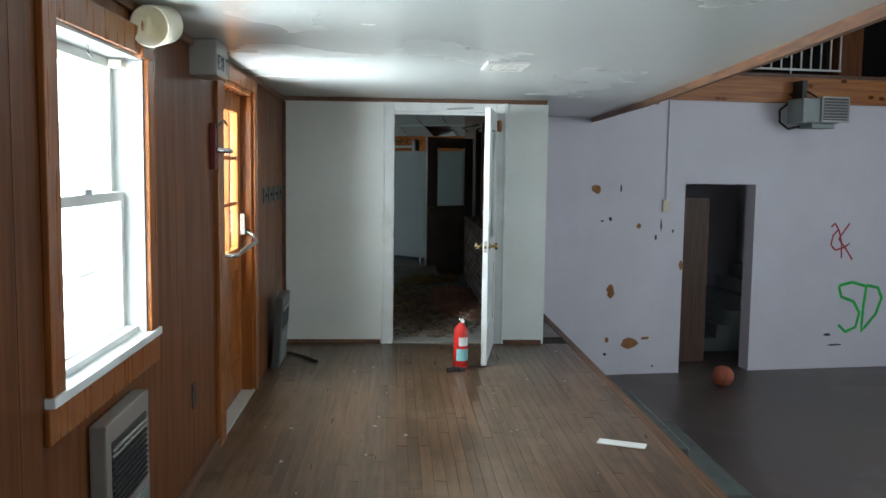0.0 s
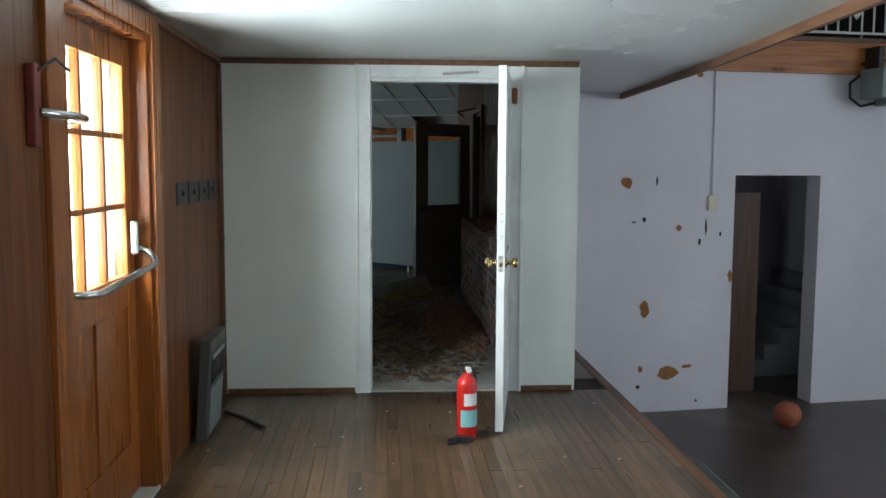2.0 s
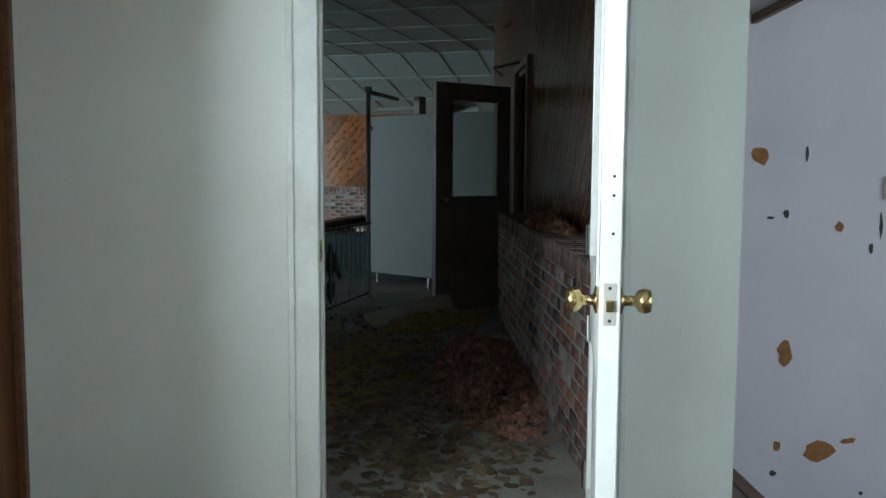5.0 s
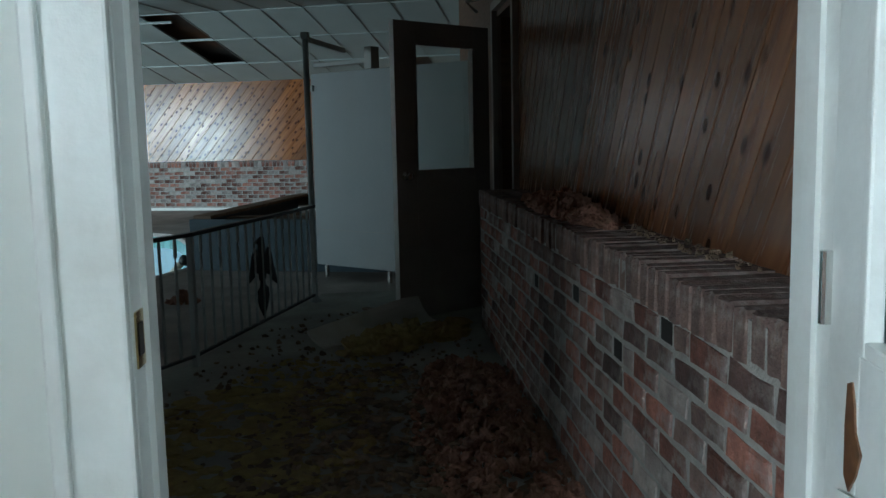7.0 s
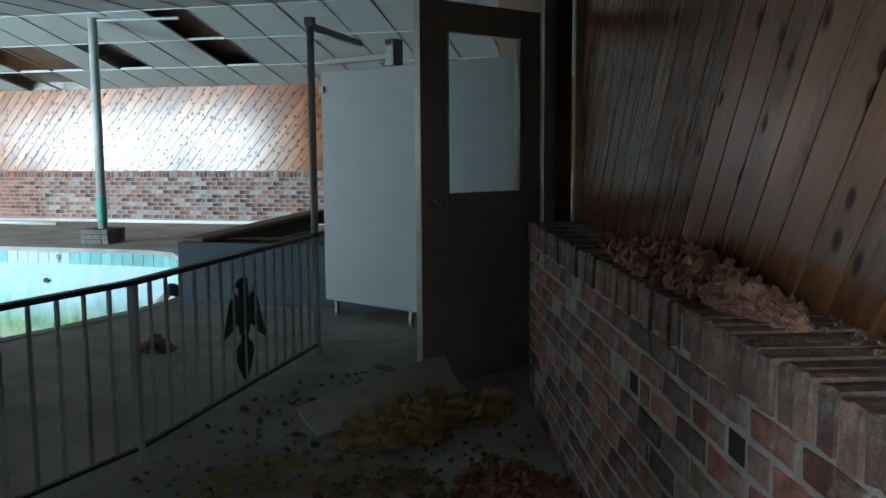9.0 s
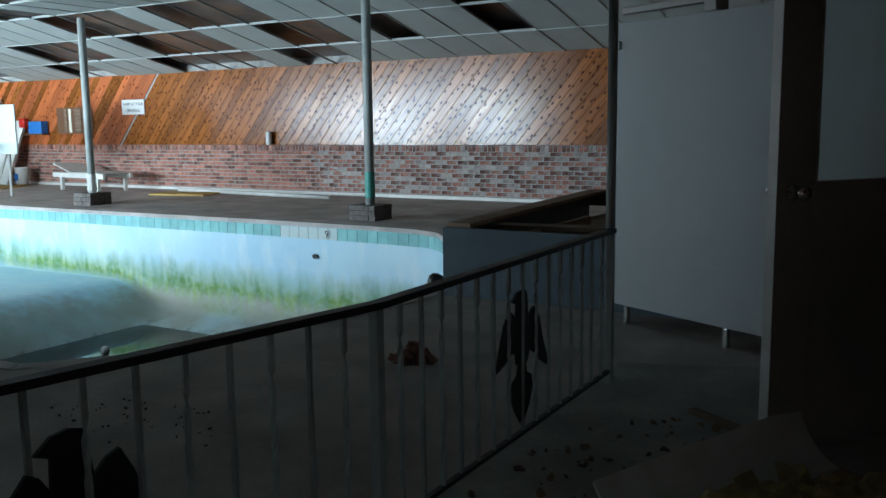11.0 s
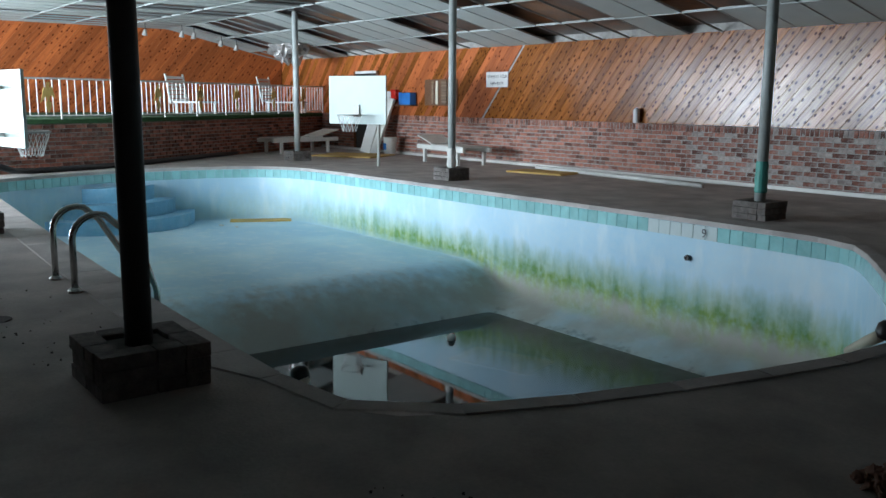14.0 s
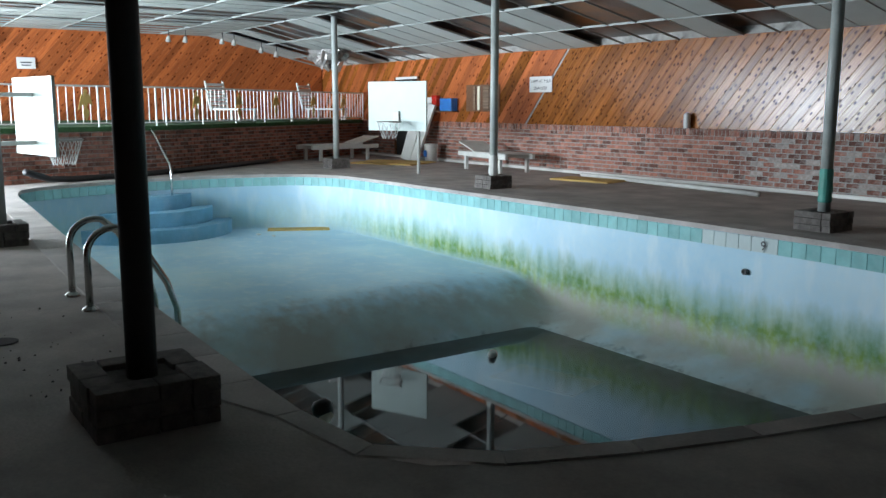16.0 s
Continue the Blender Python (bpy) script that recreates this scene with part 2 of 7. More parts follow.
DULL_RED = mat("dull_red_iron", (0.16, 0.018, 0.012), 0.5, 0.2, 10, 0.1, 60)
RED_PAINT = mat("red_enamel", (0.5, 0.02, 0.015), 0.25, 0.12, 8, 0.03, 60)
GLASS = glass_mat("clear_glass")
OLD_GLASS = glass_mat("dusty_glass", (0.86, 0.93, 0.92), 0.12)
BRICK = mat("red_brick", (0.3, 0.125, 0.09), 0.85, 0.4, 22, 0.6, 120, (0.4, 0.38, 0.36), 8, 0.7, per="object", spread=0.6)
BRICK_PALE = mat("pale_smeared_brick", (0.42, 0.36, 0.33), 0.9, 0.3, 18, 0.6, 120, (0.52, 0.5, 0.48), 7, 0.7, per="object", spread=0.3)
BRICK_DUSTY = mat("dusty_brick", (0.25, 0.165, 0.14), 0.9, 0.35, 20, 0.6, 110, (0.34, 0.32, 0.3), 9, 0.8, per="object", spread=0.3)
BRICK_DARK = mat("burnt_brick", (0.12, 0.07, 0.06), 0.85, 0.4, 22, 0.6, 120, (0.3, 0.28, 0.26), 8, 0.5, per="object", spread=0.5)
BRICK_FAR = mat("red_brick_run", (0.36, 0.145, 0.1), 0.85, 0.3, 18, 0.4, 90, (0.45, 0.4, 0.36), 9, 0.5, per="island", spread=0.6)
MORTAR = mat("grey_mortar", (0.4, 0.39, 0.365), 0.95, 0.2, 14, 0.6, 120)
PINE = wood_mat("knotty_pine_boards", (0.32, 0.11, 0.022), (0.165, 0.05, 0.01), 0.2, "object", "z", True, 0.3, 0.0, 5.4, bare=(-0.2, 0.15), gloss=0.34, size=(0.1, 0.19))
PINE_RED = wood_mat("red_stained_pine_boards", (0.5, 0.14, 0.04), (0.3, 0.075, 0.02), 0.4, "object", "z", True, 0.3, 0.0, 4.6, bare=(0.0, 0.3), gloss=0.3, size=(0.09, 0.17))
PINE_DARK = wood_mat("brown_knotty_boards", (0.19, 0.083, 0.038), (0.095, 0.038, 0.018), 0.25, "object", "z", True, 0.3, 0.0, 4.4)
CONCRETE = mat("dusty_concrete_deck", (0.52, 0.46, 0.42), 0.8, 0.25, 2.4, 0.35, 55, (0.27, 0.235, 0.21), 0.9, 0.6)
COPING = mat("white_coping_stone", (0.57, 0.52, 0.49), 0.8, 0.25, 2.4, 0.35, 55, (0.33, 0.29, 0.26), 0.9, 0.6, per="object", spread=0.04)
CEIL_TILE = mat("pale_ceiling_tile", (0.44, 0.485, 0.465), 0.75, 0.05, 3, 0.25, 90, (0.5, 0.47, 0.4), 0.8, 0.2, per="island", spread=0.06)
GRID_WHITE = mat("white_ceiling_grid", (0.33, 0.36, 0.35), 0.5, 0.05, 5, 0.02, 50)
INSUL_BACK = mat("printed_foil_insulation", (0.16, 0.14, 0.13), 0.4, 0.5, 1.6, 0.2, 8, (0.33, 0.17, 0.08), 0.9, 0.7)
DOOR_BROWN = mat("grey_brown_door", (0.36, 0.32, 0.285), 0.42, 0.2, 3, 0.1, 50, (0.14, 0.115, 0.095), 1.5, 0.5)
PARTITION = mat("grey_laminate", (0.38, 0.415, 0.42), 0.5, 0.06, 2, 0.04, 40, (0.35, 0.36, 0.35), 1.4, 0.3)
CORR_FLOOR = mat("dark_dirty_concrete", (0.44, 0.43, 0.39), 0.85, 0.3, 2.2, 0.3, 40, (0.26, 0.24, 0.19), 1.5, 0.5)
POST_PAINT = mat("grey_blue_post_paint", (0.42, 0.46, 0.45), 0.45, 0.15, 6, 0.15, 70, (0.14, 0.1, 0.08), 4, 0.4)
POOL_POST = mat("pale_green_grey_post_paint", (0.46, 0.5, 0.48), 0.45, 0.12, 6, 0.15, 70, (0.2, 0.15, 0.12), 4, 0.3)
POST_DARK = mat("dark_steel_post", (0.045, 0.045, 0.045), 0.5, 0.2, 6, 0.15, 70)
PIER = mat("charcoal_brick_pier", (0.2, 0.18, 0.165), 0.9, 0.35, 16, 0.6, 90, (0.09, 0.075, 0.065), 5, 0.5, per="island", spread=0.3)
PINK_WOOL = mat("pink_glass_wool", (0.42, 0.22, 0.155), 0.95, 0.35, 14, 0.9, 120, (0.2, 0.13, 0.08), 5, 0.75)
YELLOW_WOOL = mat("yellow_glass_wool", (0.46, 0.36, 0.13), 0.95, 0.3, 14, 0.9, 120, (0.3, 0.2, 0.1), 6, 0.5)
DEBRIS = mat("brown_debris", (0.24, 0.17, 0.11), 0.95, 0.3, 14, 0.6, 90, per="island", spread=0.5)
PAPER = mat("white_backing_board", (0.62, 0.6, 0.54), 0.8, 0.1, 4, 0.15, 60, (0.4, 0.33, 0.22), 3, 0.5)
BLUE_BOX = mat("slate_blue_painted_wood", (0.09, 0.13, 0.155), 0.6, 0.15, 4, 0.15, 60)
RAW_WOOD = wood_mat("weathered_timber", (0.32, 0.22, 0.15), (0.14, 0.09, 0.06), 0.7, "object", "x", False, 0.2)
WHITE_PAINT = mat("white_painted_timber", (0.72, 0.72, 0.68), 0.5, 0.06, 5, 0.1, 60, (0.4, 0.38, 0.33), 3, 0.3)
BOARD_WHITE = mat("pale_green_backboard", (0.38, 0.47, 0.44), 0.4, 0.05, 3, 0.04, 40)
GREEN_CARPET = mat("green_turf_carpet", (0.04, 0.12, 0.04), 0.95, 0.3, 20, 0.6, 300)
YELLOW_BOARD = mat("yellow_foam_board", (0.6, 0.4, 0.12), 0.8, 0.15, 5, 0.2, 50)
BALL_ORANGE = mat("orange_rubber_ball", (0.42, 0.11, 0.05), 0.6, 0.15, 12, 0.3, 300)
PEEL = mat("bare_brown_plaster", (0.4, 0.19, 0.07), 0.9, 0.25, 12, 0.3, 70)
DARK_MARK = mat("dark_scuff", (0.07, 0.06, 0.06), 0.8, 0.2)
GRAF_RED = mat("red_spray_paint", (0.45, 0.03, 0.06), 0.5, 0.2, 8, 0.02)
GRAF_GREEN = mat("green_spray_paint", (0.05, 0.6, 0.12), 0.5, 0.2, 8, 0.02)
WATER = glass_mat("murky_green_water", (0.022, 0.042, 0.045), 0.03)
WATER.node_tree.nodes["Principled BSDF"].inputs["Transmission Weight"].default_value = 0.5
WATER.node_tree.nodes["Principled BSDF"].inputs["IOR"].default_value = 1.33
LEAF = mat("green_leaf", (0.05, 0.11, 0.03), 0.5, 0.3, 10, 0.1, 60, per="island", spread=0.4)
HOSE = mat("black_rubber_hose", (0.02, 0.02, 0.022), 0.5, 0.2)
NET = mat("white_net_cord", (0.75, 0.75, 0.72), 0.8, 0.05)
SIGN_WHITE = mat("white_sign_board", (0.7, 0.7, 0.68), 0.5, 0.05, 4, 0.02)
INK = mat("dark_sign_ink", (0.05, 0.05, 0.06), 0.6, 0.1)
BLUE_PLASTIC = mat("blue_plastic", (0.02, 0.17, 0.5), 0.4, 0.1)
LOBBY_WOOD = wood_mat("dark_brown_door_wood", (0.1, 0.046, 0.02), (0.055, 0.025, 0.012), 0.5, "object", "z", False, 0.05)
# near-black that paints in the shade of unlit rooms, holes and openings
SHADE_BLACK = mat("shade_black", (0.02, 0.018, 0.016), 0.9, 0.2)
GRASS = mat("grass_and_gravel", (0.1, 0.14, 0.05), 0.9, 0.4, 0.5, 0.3, 8)


def pool_mat():
    """Pale blue pool plaster with an algae band that begins below the water's old level."""
    m = bpy.data.materials.new("pale_blue_pool_plaster")
    m.use_nodes = True
    n, l = m.node_tree.nodes, m.node_tree.links
    b = n["Principled BSDF"]
    tc = n.new("ShaderNodeTexCoord")
    sep = n.new("ShaderNodeSeparateXYZ")
    l.new(tc.outputs["Object"], sep.inputs[0])

    def noise_tex(scale, sc=(1, 1, 1), detail=6):
        mp = n.new("ShaderNodeMapping")
        mp.inputs["Scale"].default_value = sc
        l.new(tc.outputs["Object"], mp.inputs["Vector"])
        t = n.new("ShaderNodeTexNoise")
        t.inputs["Scale"].default_value, t.inputs["Detail"].default_value = scale, detail
        l.new(mp.outputs[0], t.inputs["Vector"])
        return t.outputs["Fac"]

    def rng(value, a, c, d=0.0, e=1.0):
        r = n.new("ShaderNodeMapRange")
        for k, w in zip(("From Min", "From Max", "To Min", "To Max"), (a, c, d, e)):
            r.inputs[k].default_value = w
        l.new(value, r.inputs["Value"])
        return r.outputs[0]

    def op(kind, a, c):
        q = n.new("ShaderNodeMath")
        q.operation = kind
        for k, w in enumerate((a, c)):
            if isinstance(w, (int, float)):
                q.inputs[k].default_value = w
            else:
                l.new(w, q.inputs[k])
        return q.outputs[0]

    def blend(f, a, c):
        q = n.new("ShaderNodeMix")
        q.data_type = "RGBA"
        l.new(f, q.inputs["Factor"])
        for k, w in (("A", a), ("B", c)):
            if isinstance(w, tuple):
                q.inputs[k].default_value = (*w, 1)
            else:
                l.new(w, q.inputs[k])
        return q.outputs["Result"]
    streak = noise_tex(2.6, (2.6, 2.6, 0.75), 12)
    patch = noise_tex(0.9)
    fine = noise_tex(14)
    col = blend(rng(patch, 0.35, 0.7), (0.37, 0.62, 0.77), (0.55, 0.76, 0.86))
    col = blend(rng(noise_tex(3.1, (1.6, 1.6, 0.5), 9), 0.5, 0.72, 0.0, 0.55), col, (0.72, 0.82, 0.86))
    col = blend(rng(fine, 0.3, 0.75, 0.0, 0.25), col, (0.62, 0.72, 0.74))
    z = op("ADD", sep.outputs["Z"], op("MULTIPLY", op("SUBTRACT", streak, 0.5), 0.4))
    # the old water line falls with the floor towards the deep end
    fall = rng(sep.outputs["X"], -15.5, -9.0, 0.22, 0.0)
    zz = op("SUBTRACT", z, fall)
    band = op("MULTIPLY", rng(zz, -0.6, -0.98), rng(zz, -1.62, -1.36))
    nrm = n.new("ShaderNodeSeparateXYZ")
    l.new(tc.outputs["Normal"], nrm.inputs[0])
    steep = rng(op("ABSOLUTE", nrm.outputs["Z"], 0.0), 0.5, 0.93, 1.0, 0.12)
    green = op("MULTIPLY", op("MULTIPLY", band, steep), rng(patch, 0.3, 0.55, 0.75, 1.0))
    green = op("MULTIPLY", green, rng(sep.outputs["X"], -16.2, -13.0, 0.25, 1.0))
    green = op("MULTIPLY", green, rng(fine, 0.3, 0.6, 0.75, 1.0))
    col = blend(green, col, blend(rng(streak, 0.4, 0.62), (0.1, 0.25, 0.045), (0.24, 0.37, 0.07)))
    dirt = op("MULTIPLY", rng(z, -1.0, -1.2), rng(noise_tex(1.7), 0.35, 0.6, 0.45, 0.95))
    dirt = op("MULTIPLY", dirt, rng(sep.outputs["X"], -11.8, -10.9))
    col = blend(dirt, col, (0.33, 0.32, 0.28))
    # dark silt settled in the deepest part
    col = blend(rng(z, -1.5, -1.62), col, (0.07, 0.1, 0.08))
    l.new(col, b.inputs["Base Color"])
    b.inputs["Roughness"].default_value = 0.55
    bp = n.new("ShaderNodeBump")
    bp.inputs["Strength"].default_value, bp.inputs["Distance"].default_value = 0.2, 0.01
    l.new(fine, bp.inputs["Height"])
    l.new(bp.outputs[0], b.inputs["Normal"])
    return m


POOL = pool_mat()


# ---- mesh helpers ----
def mesh_object(name, verts, faces, material, matrix=None):
    me = bpy.data.meshes.new(name)
    me.from_pydata([tuple(v) for v in verts], [], faces)
    me.validate()
    me.update()
    bm = bmesh.new()
    bm.from_mesh(me)
    bmesh.ops.recalc_face_normals(bm, faces=bm.faces)
    bm.to_mesh(me)
    bm.free()
    if material is not None:
        me.materials.append(material)
    ob = new(name, me)
    if matrix is not None:
        ob.matrix_world = matrix
    return ob


def finish(name, bm, material, parent=None, label="", matrix=None, smooth=False):
    me = bpy.data.meshes.new(name)
    bmesh.ops.recalc_face_normals(bm, faces=bm.faces)
    bm.to_mesh(me)
    bm.free()
    me.materials.append(material)
    if smooth:
        for p in me.polygons:
            p.use_smooth = True
    ob = new(name, me)
    if parent is not None:
        ob.parent = parent
    if matrix is not None:
        ob.matrix_basis = matrix
    if label:
        ob["label"] = label
    return ob


def part(name, bm, material, parent, label="", matrix=None, smooth=False):
    return finish(name, bm, material, parent, label, matrix, smooth)


def thing(name, matrix, label, category, group="", kind=""):
    ob = new(name)
    ob.empty_display_size = 0.1
    ob.matrix_world = matrix
    return tagged(ob, label, category, group, kind)


def box(x0, x1, y0, y1, z0, z1, bevel=0.0, bm=None):
    own = bmesh.new()
    vs = [own.verts.new((x, y, z)) for z in (z0, z1) for x, y in ((x0, y0), (x1, y0), (x1, y1), (x0, y1))]
    for f in ((3, 2, 1, 0), (4, 5, 6, 7), (0, 1, 5, 4), (1, 2, 6, 5), (2, 3, 7, 6), (3, 0, 4, 7)):
        own.faces.new([vs[k] for k in f])
    if bevel:
        bmesh.ops.bevel(own, geom=own.edges[:], offset=bevel, segments=2, affect="EDGES", profile=0.6)
    return merge(bm, own)


def merge(bm, own):
    if bm is None:
        return own
    me = bpy.data.meshes.new("tmp")
    own.to_mesh(me)
    own.free()
    bm.from_mesh(me)
    bpy.data.meshes.remove(me)
    return bm


def tube(points, radius, bm=None, segments=10, closed=False, caps=True):
    """A round bar along points."""
    own = bmesh.new()
    pts = [Vector(p) for p in points]
    rings = []
    count = len(pts)
    up = None
    for i, p in enumerate(pts):
        a = pts[i - 1] if i or closed else pts[0]
        b = pts[(i + 1) % count] if i < count - 1 or closed else pts[-1]
        d = (b - a).normalized()
        if up is None:
            up = Vector((0, 0, 1)) if abs(d.z) < 0.9 else Vector((1, 0, 0))
        side = d.cross(up).normalized()
        up = side.cross(d).normalized()
        r = radius[i] if isinstance(radius, (list, tuple)) else radius
        rings.append([own.verts.new(p + side * (r * math.cos(k * math.tau / segments)) + up * (r * math.sin(k * math.tau / segments)))
                      for k in range(segments)])
    for i in range(count if closed else count - 1):
        r0, r1 = rings[i], rings[(i + 1) % count]
        for k in range(segments):
            own.faces.new((r0[k], r0[(k + 1) % segments], r1[(k + 1) % segments], r1[k]))
    if caps and not closed:
        own.faces.new(rings[0][::-1])
        own.faces.new(rings[-1])
    return merge(bm, own)


def lathe(profile, segments=24, bm=None):
    """A turned body from (radius, height) pairs, about z."""
    own = bmesh.new()
    rings = []
    for r, z in profile:
        if r < 1e-5:
            rings.append([own.verts.new((0, 0, z))])
        else:
            rings.append([own.verts.new((r * math.cos(k * math.tau / segments), r * math.sin(k * math.tau / segments), z)) for k in range(segments)])
    for a, b in zip(rings, rings[1:]):
        for k in range(segments):
            q = [a[k % len(a)], a[(k + 1) % len(a)], b[(k + 1) % len(b)], b[k % len(b)]]
            q = list(dict.fromkeys(q))
            if len(q) > 2:
                own.faces.new(q)
    for ring, flip in ((rings[0], True), (rings[-1], False)):
        if len(ring) > 2:
            own.faces.new(ring[::-1] if flip else ring)
    return merge(bm, own)


def prism(outline, z0, z1, bm=None, axis="z"):
    """An outline (2D) pushed from z0 to z1. axis 'z': outline in x, y; 'y': outline in x, z; 'x': outline in y, z."""
    own = bmesh.new()

    def at(p, h):
        return {"z": (p[0], p[1], h), "y": (p[0], h, p[1]), "x": (h, p[0], p[1])}[axis]
    lo = [own.verts.new(at(p, z0)) for p in outline]
    hi = [own.verts.new(at(p, z1)) for p in outline]
    k = len(outline)
    own.faces.new(lo[::-1])
    own.faces.new(hi)
    for i in range(k):
        own.faces.new((lo[i], lo[(i + 1) % k], hi[(i + 1) % k], hi[i]))
    return merge(bm, own)


def structure(name, bm, material, label, category, matrix=None):
    return tagged(finish(name, bm, material, None, "", matrix), label, category, kind="structure")


def wall_with_openings(length, z0, z1, thick, openings, bm=None):
    """A wall along x, its face at y 0, thickness to +y; openings (x0, x1, zlow, zhigh) go through it."""
    cuts = sorted({0.0, length, *[o[0] for o in openings], *[o[1] for o in openings]})
    bm = bm or bmesh.new()
    for a, b in zip(cuts, cuts[1:]):
        holes = sorted((o[2], o[3]) for o in openings if o[0] < (a + b) / 2 < o[1])
        z = z0
        for lo, hi in holes:
            if lo > z:
                box(a, b, 0, thick, z, lo, 0, bm)
            z = hi
        if z < z1:
            box(a, b, 0, thick, z, z1, 0, bm)
    return bm


# ---- structure: front room ----
ZC = 2.13
# left wall, panelled: runs along -v; built in a frame whose x is v from -9.5 and whose thickness goes to -u
LEFT = FRAME1 @ Matrix(((0, -1, 0, 0), (1, 0, 0, -9.5), (0, 0, 1, 0), (0, 0, 0, 1)))
WIN = (4.43, 5.33, 0.89, 1.95)      # window hole along the left wall
EXT = (6.80, 7.86, 0.0, 2.03)       # glazed outer door
left_wall = structure("wall_west", wall_with_openings(9.5, 0, ZC, 0.16, [WIN, EXT]), PANEL, "wall of dark brown wood panelling with shallow grooves", "wall", LEFT)
for i in range(8):
    x = 0.5 + i * 1.22
    if not (WIN[0] - 0.1 < x < WIN[1] + 0.1 or EXT[0] - 0.1 < x < EXT[1] + 0.1):
        part("groove", box(x, x + 0.003, -0.0015, 0.0, 0.05, ZC, 0), DARK_TRIM, left_wall)

white_wall = structure("wall_front", wall_with_openings(2.28, 0, ZC, 0.13, [(0.92, 1.85, -0.1, 2.02)]), WHITE_WALL,
                       "white painted end wall with scuffs around a doorway", "wall", FRAME1)
structure("wall_return", box(2.255, 2.28, 0.13, 2.75, -0.87, ZC), LAVENDER, "lavender painted side wall", "wall", FRAME1)
structure("wall_platform_end", box(0, 2.26, 0.0, 0.12, -0.87, -0.1), SUB_FLOOR, "dark wall under the raised floor", "wall", FRAME1)

# ceiling over the raised floor, its free edge trimmed with a brown board
structure("ceiling_front", prism([(-0.16, -9.5), (2.22, -9.5), (2.62, -4.63), (2.77, -3.3), (3.05, -0.24), (3.2, 2.6), (2.2, 2.6), (2.2, 0.0), (-0.16, 0.0)], ZC, ZC + 0.25),
          CEIL_PAINT, "low glossy white painted ceiling", "ceiling", FRAME1)
edge = [(2.22, -9.5), (2.62, -4.63), (2.77, -3.3), (3.05, -0.24), (3.2, 2.6)]
structure("trim_ceiling_edge", prism(edge + [(x + 0.03, y) for x, y in edge[::-1]], ZC - 0.05, ZC + 0.27), DARK_TRIM, "brown wooden edge board of the low ceiling", "trim", FRAME1)
structure("trim_ceiling_front", box(0.0, 2.27, -0.022, 0.0, ZC - 0.035, ZC, 0.004), DARK_TRIM, "thin brown ceiling moulding", "trim", FRAME1)
structure("trim_ceiling_west", box(0.0, 0.022, -9.5, -0.022, ZC - 0.035, ZC, 0.004), DARK_TRIM, "thin brown ceiling moulding", "trim", FRAME1)
structure("trim_corner", box(0.0, 0.025, -0.03, -0.002, 0.0, ZC - 0.04, 0.004), DARK_TRIM, "brown corner moulding", "trim", FRAME1)
structure("baseboard_front_left", box(0.03, 0.84, -0.016, 0.0, 0.0, 0.035, 0.003), DARK_TRIM, "thin dark shoe moulding", "trim", FRAME1)
structure("baseboard_front_right", box(1.89, 2.26, -0.016, 0.0, 0.0, 0.035, 0.003), DARK_TRIM, "thin dark shoe moulding", "trim", FRAME1)
structure("baseboard_west", box(0.0, 0.018, -9.5, -2.85, 0.0, 0.06, 0.003), DARK_TRIM, "thin dark shoe moulding", "trim", FRAME1)

# raised floor: joists' underlay, face board of the edge; the strips come last in the file
floor_front = structure("floor_front", box(0.0, 2.5, -9.5, 0.3, -0.12, -0.012), SUB_FLOOR, "raised floor of worn narrow hardwood strips", "floor", FRAME1)
structure("floor_front_ledge", box(2.28, 2.5, 0.3, 2.7, -0.1, -0.002), STRIP_FLOOR, "worn wooden ledge of the raised floor", "floor", FRAME1)
structure("trim_floor_edge", box(2.5, 2.56, -9.5, 2.7, -0.87, 0.004), DARK_TRIM, "dark brown fascia board of the raised floor", "trim", FRAME1)

# low hall: floor, far wall with the stair opening, beam, gallery above
structure("floor_hall", box(2.5, 9.2, -9.5, 6.2, -1.0, -0.87), PLY_FLOOR, "dark scuffed hall floor with dull shine", "floor", FRAME1)
wall_lav = structure("wall_hall_far", wall_with_openings(8.0, -0.87, 2.36, 0.22, [(6.64 - 4.9, 7.545 - 4.9, -0.87, 1.39)]), LAVENDER,
                     "pale lavender plaster wall with flaked paint and graffiti", "wall", FRAME2 @ pose(4.9, 0, 0))
structure("beam", box(4.9, 12.9, -0.05, 0.2, 2.36, 2.66, 0.004), BEAM_WOOD, "orange varnished wooden beam with knots", "beam", FRAME2)
structure("floor_gallery", box(4.9, 12.9, -0.07, 4.0, 2.66, 2.70), DARK_TRIM, "gallery floor edge", "floor", FRAME2)
# gallery back coloured near-black in place of shade
structure("wall_gallery_back", box(4.9, 12.9, 2.2, 2.3, 2.7, 5.0), SHADE_BLACK, "near-black wall, coloured for the shade behind the gallery", "wall", FRAME2)
structure("wall_gallery_panel", box(5.2, 7.75, 0.9, 1.0, 2.7, 5.0), LAVENDER, "pale gallery wall panel", "wall", FRAME2)
structure("gallery_post", box(8.72, 9.05, 0.25, 0.5, 2.7, 5.0, 0.01), PANEL, "dark brown gallery post", "post", FRAME2)
structure("ceiling_hall", box(-0.2, 9.3, -9.6, 8.0, 5.0, 5.15), CEIL_PAINT, "white hall ceiling", "ceiling", FRAME1)
EAST = FRAME1 @ Matrix(((0, 1, 0, 8.9), (1, 0, 0, -9.5), (0, 0, 1, 0), (0, 0, 0, 1)))
structure("wall_hall_east", wall_with_openings(17.0, -1.0, 5.0, 0.2, [(3.8, 8.8, 0.7, 3.1)]), LAVENDER, "lavender hall wall with tall windows", "wall", EAST)
